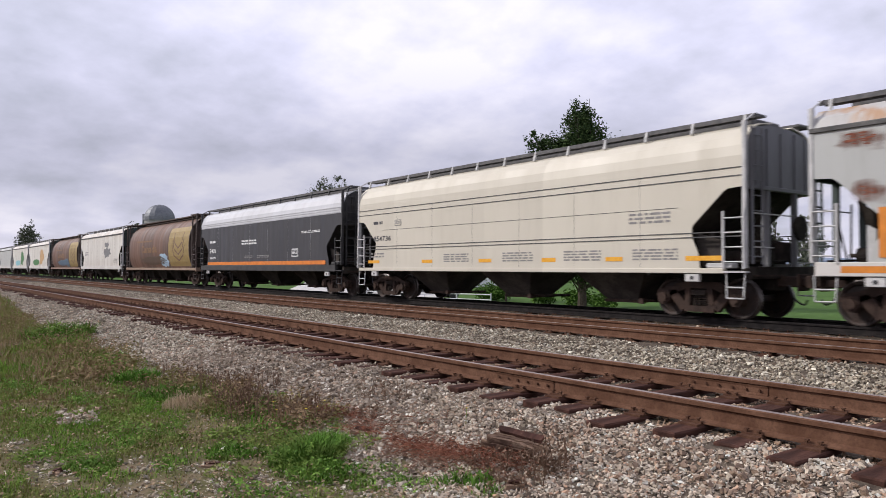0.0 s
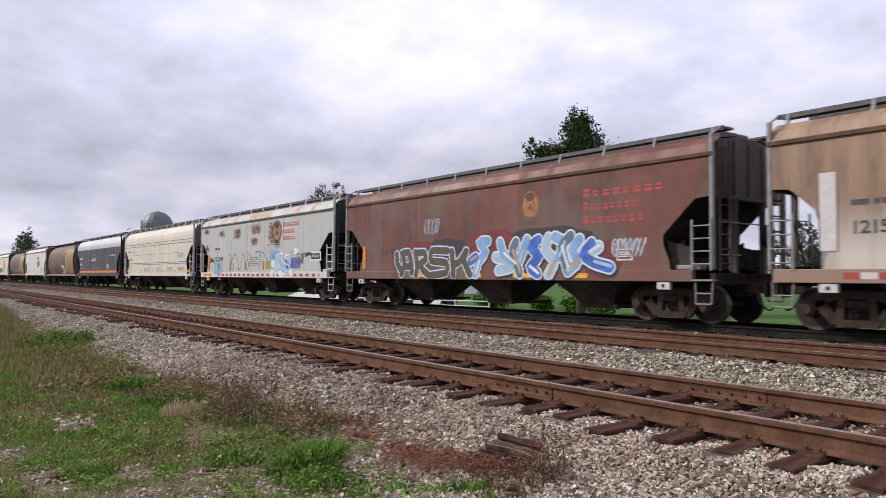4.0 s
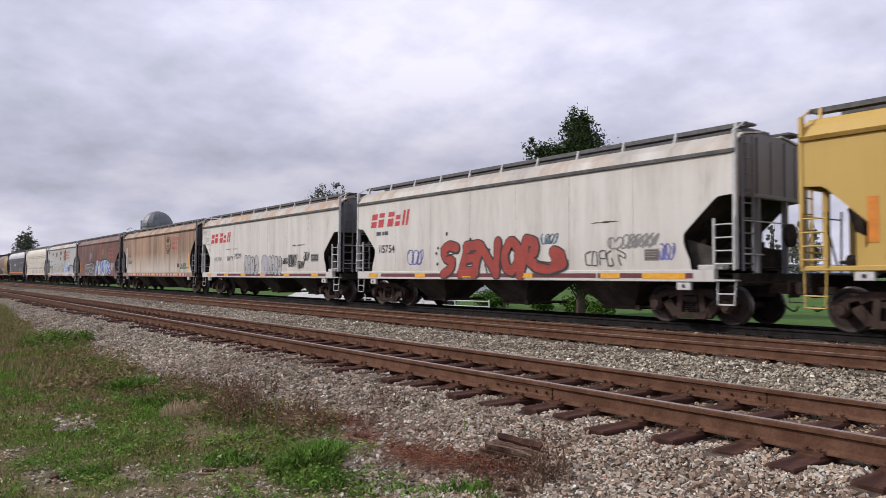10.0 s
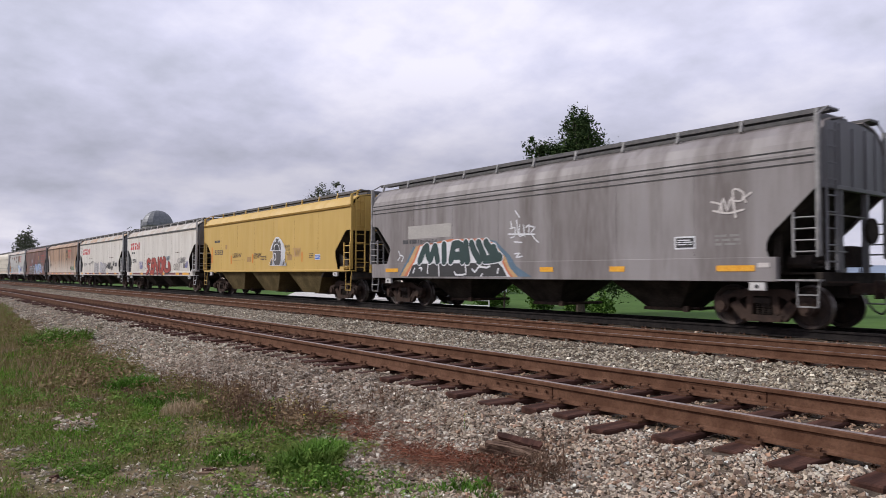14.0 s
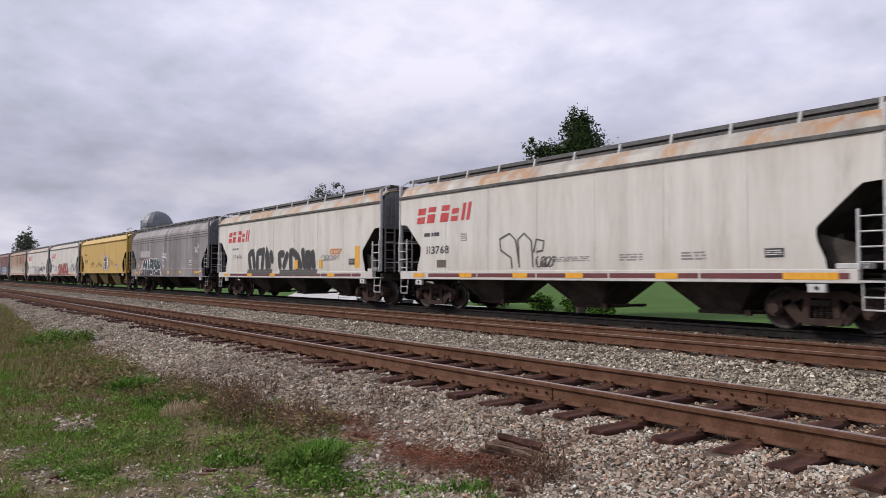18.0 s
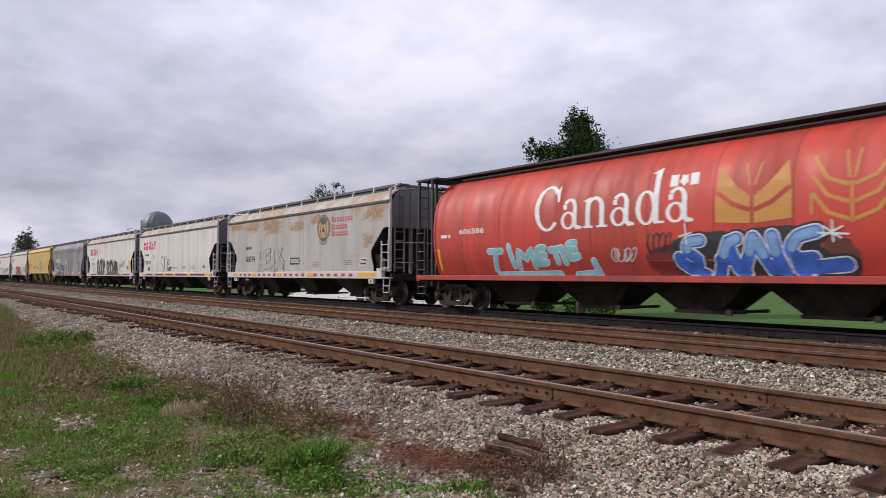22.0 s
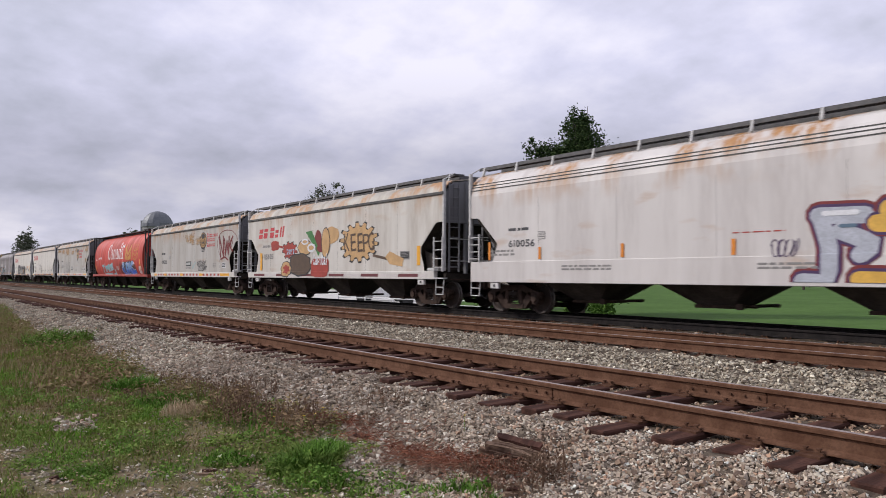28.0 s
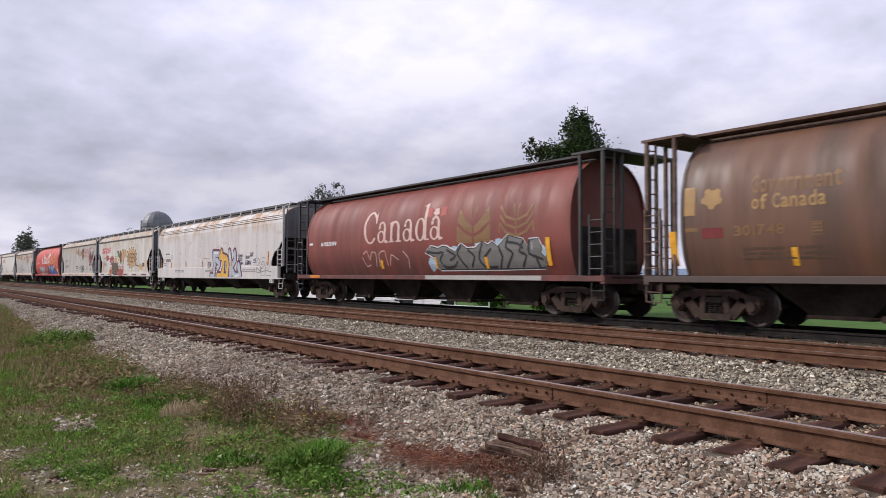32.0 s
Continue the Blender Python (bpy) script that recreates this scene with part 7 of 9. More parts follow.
for i, q in enumerate(((7.64, 3.14, 8.99, 3.58), (9.50, 3.03, 10.27, 3.30), (8.66, 3.06, 9.09, 3.20))):
    patch(c, k, q[0] - 0.25, q[1] - 0.15, q[2] + 0.25, min(3.84, q[3] + 0.15), M_RUST_B, 0.004, "rust_stain")
tape(c, k, 1.8, 14.2, 1.08, 1.20, (M_TAPE_RED, M_TAPE_WHITE), 0.30)
for a in (1.0, 3.2, 6.6, 10.2):
    patch(c, k, a, 1.07, a + 0.6, 1.21, M_YELLOW, 0.030, "reflector", "yellow reflective patch")
patch(c, k, 13.6, 1.07, 15.0, 1.21, M_YELLOW, 0.030, "reflector", "yellow reflective patch")

# stained white car with a painted meal
c, k = white_hopper(208.4, 16.6, "rust-stained white covered hopper car with food graffiti", P_WHITE_OLD, roof_mat=P_ROOF)
slab_mark(c, k, 1.37, 2.92, 4.44, 3.42, M_RED)
lines(c, k, 1.89, 2.37, 2.68, 2.58, M_FAINT, 1, 2)
word(c, k, "115605", 1.99, 1.89, 3.13, 2.15, M_FAINT)
patch(c, k, 1.62, 1.36, 1.86, 2.20, M_YELLOW, 0.022, "reflector", "yellow reflective strip")
blob(c, k, 2.86, 2.30, 3.73, 2.75, S_RED, 0.006, 0, 0.1, 3, power=4)
stroke(c, k, [(3.71, 2.50), (4.22, 2.41)], 0.05, S_RED)
blob(c, k, 4.16, 1.84, 5.70, 2.72, S_BLACK, 0.006, 9, 0.15, 4, 72)
blob(c, k, 4.22, 1.89, 5.63, 2.67, S_RED, 0.010, 9, 0.15, 4, 72)
word(c, k, "2012", 4.60, 2.08, 5.44, 2.32, S_PALEBLUE, 0.015)
blob(c, k, 3.91, 1.04, 5.25, 1.77, S_BLACK, 0.006, 0, 0.08, 5)
blob(c, k, 3.98, 1.09, 5.19, 1.73, S_TAN, 0.010, 0, 0.08, 5)
blob(c, k, 4.26, 1.20, 4.97, 1.60, S_RED, 0.014, 6, 0.2, 6)
blob(c, k, 4.92, 1.07, 7.13, 2.11, S_BLACK, 0.012, 0, 0.12, 7)
blob(c, k, 5.02, 1.13, 7.05, 2.06, S_BROWN, 0.016, 0, 0.12, 7)
blob(c, k, 5.72, 2.01, 7.18, 2.68, S_BLACK, 0.008, 0, 0.1, 8)
blob(c, k, 5.78, 2.06, 7.13, 2.64, S_TAN, 0.011, 0, 0.1, 8)
for q in ((6.12, 2.47, 6.82, 2.74), (6.71, 2.13, 7.47, 2.52)):
    blob(c, k, *q, S_WHITE, 0.020, 0, 0.0, 2)
    w, h = q[2] - q[0], q[3] - q[1]
    blob(c, k, q[0] + w * 0.18, q[1] + h * 0.24, q[2] - w * 0.18, q[3] - h * 0.24, S_TAN, 0.024, 0, 0.0, 2)
lay(c, k, "graffiti", [(6.52, 3.04), (7.11, 3.07), (7.89, 2.11), (7.74, 1.95), (7.41, 2.29)], [(0, 1, 2, 3, 4)], S_GREEN, 0.012)
blob(c, k, 7.39, 2.17, 8.01, 3.08, S_DARKRED, 0.010, 0, 0.05, 3)
blob(c, k, 7.59, 2.11, 8.66, 2.43, S_DARKRED, 0.014, 0, 0.05, 4)
blob(c, k, 7.99, 1.88, 8.78, 3.15, S_BLACK, 0.016, 0, 0.04, 5)
blob(c, k, 8.04, 1.92, 8.74, 3.11, S_TAN, 0.020, 0, 0.04, 5)
q = (7.09, 1.06, 8.65, 1.85)
blob(c, k, *q, S_RED, 0.017, 0, 0.04, 2, power=5)
word(c, k, "Capital", q[0] + 0.15, q[1] + 0.5, q[2] - 0.1, q[1] + 1.0, S_WHITE, 0.024)
blob(c, k, 9.53, 1.62, 12.61, 3.25, S_BLACK, 0.006, 14, 0.05, 6, 84)
blob(c, k, 9.67, 1.69, 12.49, 3.19, S_TAN, 0.010, 14, 0.05, 6, 84)
word(c, k, "KEEPG", 9.99, 2.05, 12.34, 2.79, S_BROWN, 0.015, 0.0, 0.9, 0, 0.8)
lay(c, k, "graffiti", [(13.02, 1.81), (13.32, 2.02), (14.24, 1.73), (14.14, 1.45), (13.33, 1.54)], [(0, 1, 2, 3, 4)], S_TAN, 0.01)
stroke(c, k, [(12.15, 1.89), (13.13, 1.75)], 0.05, S_BROWN)
blob(c, k, 8.30, 2.45, 9.50, 3.16, S_TAN, 0.01, seed=3)
patch(c, k, 15.05, 1.48, 15.25, 2.16, M_YELLOW, 0.01, "reflector", "yellow reflective strip")
plate(c, k, 14.0, 1.7, 14.6, 2.0, M_FAINT, S_BLACK)
tape(c, k, 0.9, 15.6, 1.08, 1.19, (M_MAROON, M_TAPE_WHITE), 1.3, 0.05)

# long white car
c, k = add(flat_car("hopper_car", 226.3, 20.05, P_WHITE_LONG, "long white covered hopper car with silver and yellow graffiti", M_TRIM_WHITE, M_CHORD, P_END_GREY, P_WHITE_LONG,
                    round_top=True, grooves=(3.99, 3.90, 3.80), brackets=14, bays=4, pitch=3.95, low=0.9, bay_z=0.40, bay_len=0.62, bay_shift=-0.15, sill_top=1.56, sill_low=0.93, cut=[(1.1, 1.56), (1.28, 1.53), (1.31, 1.71), (1.2, 1.99), (0.91, 2.26), (0.54, 2.36), (0.27, 2.63), (0.04, 2.79)], slope=(3.2, 2.3)))
word(c, k, "610056", 1.84, 1.97, 2.96, 2.18, M_INK)
lines(c, k, 1.84, 2.38, 2.75, 2.53, M_INK, 1, 2)
plate(c, k, 3.07, 2.16, 3.36, 2.39, M_FAINT, P_WHITE_LONG)
for runs, fill in (([[(10.86, 2.33), (11.72, 2.30)], [(10.90, 2.31), (11.06, 1.71), (11.02, 1.06), (10.53, 1.03)], [(11.28, 2.01), (11.85, 1.75), (11.63, 1.55)]], S_SILVER), ([[(12.14, 2.39), (12.18, 2.14)], [(11.93, 2.13), (12.87, 2.04), (13.12, 1.61), (13.06, 1.04)], [(12.39, 1.98), (12.49, 1.47), (12.30, 1.17)], [(11.61, 1.07), (13.09, 1.03)]], S_GOLDY), ([[(13.30, 2.35), (13.51, 1.74), (13.57, 1.03)], [(14.06, 2.33), (14.10, 1.92), (13.62, 1.58)], [(13.67, 1.56), (14.08, 1.11), (14.89, 1.05)], [(14.62, 1.65), (14.89, 1.15)]], S_SILVER)):
    lift = 0.003 if fill is S_SILVER else 0.0075
    wild(c, k, runs, 0.165, ((S_DARKRED, 0.10, 0, 0.02), (S_PURPLE, 0.06, 0.01, 0), (fill, 0, 0, 0)), lift)
scrawl(c, k, [[(10.97, 2.37), (11.59, 2.36)], [(13.40, 2.26), (13.45, 2.03)], [(13.95, 2.32), (13.99, 2.07)], [(14.22, 1.07), (14.77, 1.11)]], 0.05, S_WHITE, 0.0165)
scrawl(c, k, [[(11.28, 2.11), (11.55, 2.11)], [(12.55, 1.77), (12.63, 1.44)], [(13.88, 2.13), (13.84, 1.82)], [(14.40, 1.56), (14.47, 1.34)]], 0.035, S_STEELBLUE, 0.0165)
scribble(c, k, 14.53, 2.05, 15.21, 2.21, S_PURPLE, 3, 6, 0.010)
scribble(c, k, 14.58, 1.87, 15.11, 2.01, S_PURPLE, 4, 5, 0.010)
scribble(c, k, 14.55, 1.65, 15.23, 1.83, S_PURPLE, 5, 6, 0.010)
scribble(c, k, 15.53, 1.97, 16.09, 2.13, S_PURPLE, 6, 5, 0.010)
scribble(c, k, 15.49, 1.64, 16.30, 1.88, S_PURPLE, 7, 7, 0.010)
scribble(c, k, 16.18, 2.07, 16.55, 2.29, S_PURPLE, 8, 4, 0.010)
scribble(c, k, 9.91, 1.52, 10.47, 1.91, S_PURPLE, 9, 4, 0.010)
plate(c, k, 16.54, 1.72, 16.93, 2.02, S_WHITE, S_BLACK)
scrawl(c, k, [[(17.08, 1.9), (17.27, 1.97), (17.42, 1.81), (17.22, 1.63), (17.03, 1.56), (17.12, 1.25), (17.46, 1.29), (17.6, 1.51), (17.37, 1.59)], [(17.56, 1.36), (17.61, 1.73), (17.84, 1.8), (18.0, 1.65), (17.79, 1.51), (17.56, 1.44), (17.6, 1.14), (17.83, 1.08), (18.04, 1.17)], [(18.11, 1.21), (18.15, 1.57), (18.2, 1.79), (18.33, 1.64), (18.42, 1.28), (18.59, 1.53), (18.64, 1.85)], [(17.27, 1.76), (17.29, 1.7)], [(17.75, 1.66), (17.82, 1.61)], [(16.98, 1.52), (17.56, 1.32), (18.29, 1.34), (18.93, 1.27)], [(18.2, 1.1), (18.8, 1.1)], [(17.65, 1.99), (17.98, 1.98)]], 0.014, S_GREY)
patch(c, k, 18.35, 1.64, 18.47, 2.29, M_TAPE_ORANGE, 0.018, "reflector", "orange reflective strip")
lines(c, k, 9.03, 2.04, 10.19, 2.09, M_TAPE_RED, 1, 3)
for a in (0.95, 3.1, 6.0, 9.0, 13.6):
    patch(c, k, a, 1.60, a + 0.10, 2.15 if a < 1 else 1.95, M_TAPE_ORANGE, 0.018, "reflector", "orange reflective strip")
lines(c, k, 1.0, 1.68, 2.1, 1.9, M_FAINT, 2, 7)
for a in (4.0, 9.6, 15.2):
    lines(c, k, a, 1.25, a + 1.7, 1.42, M_FAINT, 2, 9)

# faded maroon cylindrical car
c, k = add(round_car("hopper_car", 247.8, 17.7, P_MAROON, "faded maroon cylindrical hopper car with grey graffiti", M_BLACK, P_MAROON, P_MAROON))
a, b, e = (5.82, 2.34), (5.82, 3.53), (10.94, 2.35)
serif_word(c, k, "Canada", a[0], e[0], a[1], b[1], M_PINK, "worn white country name in large roman letters")
q = (9.96, 3.13, 11.02, 3.43)
patch(c, k, q[0], q[1], q[0] + (q[2] - q[0]) * 0.28, q[3], M_TAPE_RED, 0.006, "flag")
patch(c, k, q[2] - (q[2] - q[0]) * 0.28, q[1], q[2], q[3], M_TAPE_RED, 0.006, "flag")
blob(c, k, q[0] + (q[2] - q[0]) * 0.34, q[1], q[2] - (q[2] - q[0]) * 0.34, q[3], M_PINK, 0.006, 5, 0.05, 2, 40, "flag")
word(c, k, "608589", 2.36, 2.35, 3.73, 2.52, M_WHITE)
lines(c, k, 1.30, 2.35, 1.66, 2.51, M_WHITE, 1, 2)
wheat(c, k, 11.66, 2.14, 13.31, 3.33, GOLD_DULL, P_MAROON, True)
wheat(c, k, 13.67, 2.31, 15.22, 3.25, GOLD_DULL, P_MAROON, False)
for i, (m, pts) in enumerate((
        (S_WHITE, [(9.84, 1.90), (10.24, 2.17), (10.63, 2.09), (10.87, 2.16), (11.10, 2.14), (11.54, 1.96), (11.84, 2.21), (12.17, 2.04), (12.55, 2.05), (12.90, 2.24), (13.17, 2.12), (13.37, 2.22), (13.61, 2.06), (14.07, 2.38), (14.74, 2.23), (14.92, 2.00), (14.98, 2.22), (15.35, 2.23), (15.53, 1.95), (15.47, 1.79), (15.65, 1.62), (15.49, 1.31), (13.60, 1.28), (10.58, 1.27), (10.32, 1.50), (10.46, 1.66)]),
        (S_BLACK, [(9.88, 1.92), (10.25, 2.14), (10.63, 2.05), (10.88, 2.13), (11.08, 2.10), (11.54, 1.92), (11.85, 2.18), (12.16, 2.01), (12.56, 2.01), (12.91, 2.21), (13.17, 2.09), (13.37, 2.19), (13.62, 2.03), (14.07, 2.35), (14.73, 2.21), (14.92, 1.97), (14.99, 2.19), (15.34, 2.20), (15.50, 1.94), (15.45, 1.78), (15.63, 1.62), (15.49, 1.33), (13.60, 1.31), (10.58, 1.31), (10.36, 1.50), (10.49, 1.69)]),
        (S_STEEL, [(9.93, 1.94), (10.26, 2.10), (10.63, 2.01), (10.88, 2.09), (11.07, 2.07), (11.55, 1.89), (11.86, 2.14), (12.15, 1.97), (12.57, 1.98), (12.91, 2.18), (13.17, 2.05), (13.36, 2.15), (13.63, 2.00), (14.08, 2.32), (14.72, 2.18), (14.92, 1.94), (15.01, 2.16), (15.33, 2.17), (15.47, 1.93), (15.42, 1.77), (15.60, 1.61), (15.48, 1.37), (13.60, 1.35), (10.59, 1.35), (10.41, 1.51), (10.53, 1.72)]))):
    lay(c, k, "graffiti", pts, [tuple(range(len(pts)))], m, 0.005 + 0.003 * i)
scrawl(c, k, [[(10.03, 1.94), (10.50, 1.88), (10.92, 1.89), (10.67, 1.65), (10.91, 1.40), (11.39, 1.42), (11.60, 1.58)], [(11.12, 1.97), (11.54, 1.77), (11.23, 1.63)], [(11.85, 2.07), (11.64, 1.82), (12.00, 1.40)], [(12.21, 1.94), (12.49, 1.73), (12.29, 1.41)], [(12.91, 2.11), (12.70, 1.66), (12.96, 1.38), (13.48, 1.40)], [(13.30, 1.94), (12.98, 1.71)], [(13.68, 1.98), (13.79, 1.69), (13.62, 1.37)], [(14.10, 2.26), (13.99, 1.98), (14.27, 1.79), (13.92, 1.37)], [(14.73, 2.13), (14.56, 1.84), (14.83, 1.72), (14.62, 1.40)], [(15.00, 2.14), (14.95, 1.77), (15.46, 1.60)], [(15.20, 1.70), (15.30, 1.39)], [(14.04, 2.14), (14.50, 2.07), (14.70, 1.95)]], 0.042, S_BLACK, 0.014)
scrawl(c, k, [[(10.75, 1.84), (11.12, 1.87)], [(11.92, 2.00), (12.03, 1.71)], [(12.97, 2.02), (12.87, 1.78)], [(14.22, 2.17), (14.62, 2.11)], [(15.08, 2.09), (15.10, 1.88)]], 0.016, S_SILVER, 0.010)
for i, q in enumerate(((10.00, 1.28, 10.38, 1.75), (11.27, 1.82, 11.70, 2.10), (12.53, 1.98, 12.77, 2.24), (13.52, 2.05, 13.86, 2.26), (15.38, 1.67, 15.64, 2.00))):
    blob(c, k, *q, S_PALEBLUE, 0.0024 + 0.0004 * i, 0, 0.12, i + 3)
scrawl(c, k, [[(5.81, 1.95), (6.06, 2.07), (6.24, 1.73), (6.42, 2.01), (6.71, 1.96), (6.65, 1.48)], [(6.88, 1.47), (6.94, 1.96), (7.33, 2.03), (7.44, 1.51)], [(7.60, 1.50), (7.76, 1.89), (8.18, 1.69)], [(8.54, 1.99), (8.83, 1.75), (8.78, 1.38)], [(5.69, 1.83), (5.94, 1.48), (6.24, 1.52)]], 0.018, M_PINK, 0.006)
for q in ((10.39, 1.36, 10.49, 1.75), (12.96, 1.35, 13.10, 1.71), (6.97, 1.38, 7.13, 1.71)):
    patch(c, k, *q, M_YELLOW, 0.0185, "reflector", "yellow reflective strip")
patch(c, k, 15.65, 1.41, 15.81, 2.21, M_YELLOW, 0.02, "reflector", "yellow reflective strip")
patch(c, k, 9.85, 1.00, 15.43, 1.135, M_BARE, 0.235, "marking", "pale grey paint over the sill")
patch(c, k, 1.3, 1.02, 2.2, 1.13, M_TAPE_ORANGE, 0.235, "reflector", "orange reflective patch")

# grimy brown cylindrical car
c, k = add(round_car("hopper_car", 266.7, 17.7, P_GOV, "grimy brown cylindrical hopper car with faded gold lettering", M_TRIM_RUST, P_END_BROWN, P_END_BROWN))
word(c, k, "Government", 2.82, 2.90, 4.70, 3.29, GOLD_DULL)
word(c, k, "of Canada", 2.83, 2.55, 4.40, 2.87, GOLD)
q = (1.19, 2.51, 2.17, 3.16)
patch(c, k, q[0], q[1], q[0] + (q[2] - q[0]) * 0.3, q[3], GOLD, 0.006, "marking")
blob(c, k, q[0] + (q[2] - q[0]) * 0.45, q[1] + 0.12, q[2], q[3] - 0.05, GOLD, 0.006, 5, 0.05, 2, 40, "marking")
word(c, k, "301748", 2.40, 2.00, 3.57, 2.23, GOLD_DULL)
lines(c, k, 1.21, 2.06, 1.61, 2.23, GOLD_DULL, 1, 2)
patch(c, k, 1.65, 1.98, 2.16, 2.21, S_DARKRED, 0.006, "marking")
plate(c, k, 4.08, 1.96, 4.33, 2.23, GOLD_DULL, P_GOV)
patch(c, k, 3.65, 1.35, 3.78, 1.73, M_YELLOW, 0.008, "reflector", "orange reflective strip")
patch(c, k, 0.78, 1.37, 0.97, 2.17, M_YELLOW, 0.008, "reflector", "orange reflective strip")
for a in (2.6, 9.5):
    lines(c, k, a, 1.45, a + 1.8, 1.75, S_BROWN, 3, 4)
blob(c, k, 10.6, 1.9, 12.0, 3.4, GOLD_PANEL, 0.005, 0, 0.1, 3, power=5)


# ---- beyond the railway ----
def leaf_mat(name, a, b, other=None):
    m = material(name, a, 0.85)
    g = m.node_tree.nodes.new("ShaderNodeNewGeometry")
    c = blend(m, g.outputs["Random Per Island"], a, b)
    if other:
        c = blend(m, ramp(m, noise_of(m, coords(m), 1.6, 5), 0.46, 0.62, 0.0, 0.75), c, other)
    link(m, c, base(m).inputs["Base Color"])
    return m


M_LEAF = leaf_mat("dark_leaves", (0.022, 0.044, 0.016), (0.066, 0.098, 0.034))
M_LEAF_LIGHT = leaf_mat("bright_leaves", (0.05, 0.11, 0.02), (0.11, 0.20, 0.04))
M_LEAF_GREY = leaf_mat("hazy_leaves", (0.10, 0.115, 0.085), (0.18, 0.19, 0.14))
M_BARK = worn("bark", (0.07, 0.055, 0.045), (0.12, 0.10, 0.08), 8, 0.95, 0.6)


def limb(bm, pts, r0, r1, sides=7):
    rings = []
    for i, p in enumerate(pts):
        p = Vector(p)
        d = (Vector(pts[min(i + 1, len(pts) - 1)]) - Vector(pts[max(i - 1, 0)])).normalized()
        s = d.orthogonal().normalized()
        t = d.cross(s)
        r = r0 + (r1 - r0) * i / (len(pts) - 1)
        rings.append([bm.verts.new(p + r * (math.cos(k * math.tau / sides) * s + math.sin(k * math.tau / sides) * t)) for k in range(sides)])
    for a, b in zip(rings, rings[1:]):
        for k in range(sides):
            bm.faces.new((a[k], a[(k + 1) % sides], b[(k + 1) % sides], b[k]))


def tree(name, where, lobes, leaves, size, mat, trunk_r, label, seed, twigs=0.25):
    """A trunk with limbs to each lobe, and a crown of many small leaves in clumps. lobes: centre, radius across, radius up."""
    rnd = random.Random(seed)
    t = thing(name, where, label, "tree" if name == "tree" else "bush")
    bm = bmesh.new()
    top = max(l[2] + l[4] * 0.6 for l in lobes)
    if trunk_r:
        limb(bm, [(0, 0, -0.1), (0.05, 0.02, top * 0.25), (-0.06, 0.05, top * 0.55), (0.02, 0, top * 0.92)], trunk_r, trunk_r * 0.15, 9)
    for x, y, z, rx, rz in lobes:
        for _ in range(4):
            e = Vector((x + rnd.uniform(-1, 1) * rx * 0.8, y + rnd.uniform(-1, 1) * rx * 0.8, z + rnd.uniform(-0.6, 0.9) * rz))
            s = Vector((0, 0, max(0.1, e.z * rnd.uniform(0.3, 0.6))))
            limb(bm, [s, s.lerp(e, 0.5) + Vector((0, 0, 0.1 * rz)), e], max(0.02, trunk_r * 0.3), 0.012, 5)
    part("trunk", bm, M_BARK, t)
    vol = [l[3] ** 2 * l[4] for l in lobes]
    verts, faces = [], []
    clumps = []
    for l, v in zip(lobes, vol):
        for _ in range(max(6, int(leaves / 28 * v / sum(vol)))):
            d = Vector((rnd.gauss(0, 1), rnd.gauss(0, 1), rnd.gauss(0, 1))).normalized() * rnd.uniform(0.45, 1.0 + twigs * rnd.random())
            clumps.append((Vector((l[0] + d.x * l[3], l[1] + d.y * l[3], l[2] + d.z * l[4])), l[3]))
    for c, r in clumps:
        spread = r * rnd.uniform(0.10, 0.20)
        for _ in range(28):
            p = c + Vector((rnd.gauss(0, spread), rnd.gauss(0, spread), rnd.gauss(0, spread * 1.2)))
            u = Vector((rnd.gauss(0, 1), rnd.gauss(0, 1), rnd.gauss(0, 0.6))).normalized()
            w = u.orthogonal().normalized()
            a = size * rnd.uniform(0.5, 1.2)
            n = len(verts)
            verts += [p - u * a, p + w * a * 0.5, p + u * a, p - w * a * 0.5]
            faces.append((n, n + 1, n + 2, n + 3))
    me = bpy.data.meshes.new("crown")
    me.from_pydata([tuple(v) for v in verts], [], faces)
    me.materials.append(mat)
    ob = new("crown", me)
    ob.parent = t
    return t


def across(*rows):
    """Lobes given by their offset along the view's width, their height and their two radii."""
    return [(0.607 * d, 0.794 * d, z, rx, rz) for d, z, rx, rz in rows]


tree("tree", (-25.15, 28.10, -0.85), across((0.0, 10.2, 0.6, 0.75), (-0.3, 9.6, 0.7, 0.6), (0.3, 9.5, 0.75, 0.7), (0.05, 8.9, 1.1, 0.9), (0.35, 8.2, 1.2, 0.9), (-0.6, 8.2, 1.0, 0.8), (-2.6, 8.7, 0.42, 0.5), (-2.3, 8.25, 0.6, 0.4), (-1.5, 8.2, 0.8, 0.6), (0.1, 6.6, 2.0, 1.5), (0, 4.2, 2.4, 2.0), (1.3, 1.9, 1.5, 0.8), (-0.4, 2.0, 0.9, 0.6)),
     80000, 0.075, M_LEAF, 0.24, "dark green leafy tree behind the railway", 5, 0.16)
tree("tree", (-81.0, 43.0, -0.85), across((-0.3, 12.3, 0.9, 1.0), (-1.6, 12.2, 0.7, 0.8), (2.0, 12.6, 0.75, 1.2), (0.8, 11.6, 1.2, 0.8), (0, 9.0, 3.0, 2.2)),
     10000, 0.13, M_LEAF_GREY, 0.25, "thin-crowned tree far behind the train", 8, 0.4)
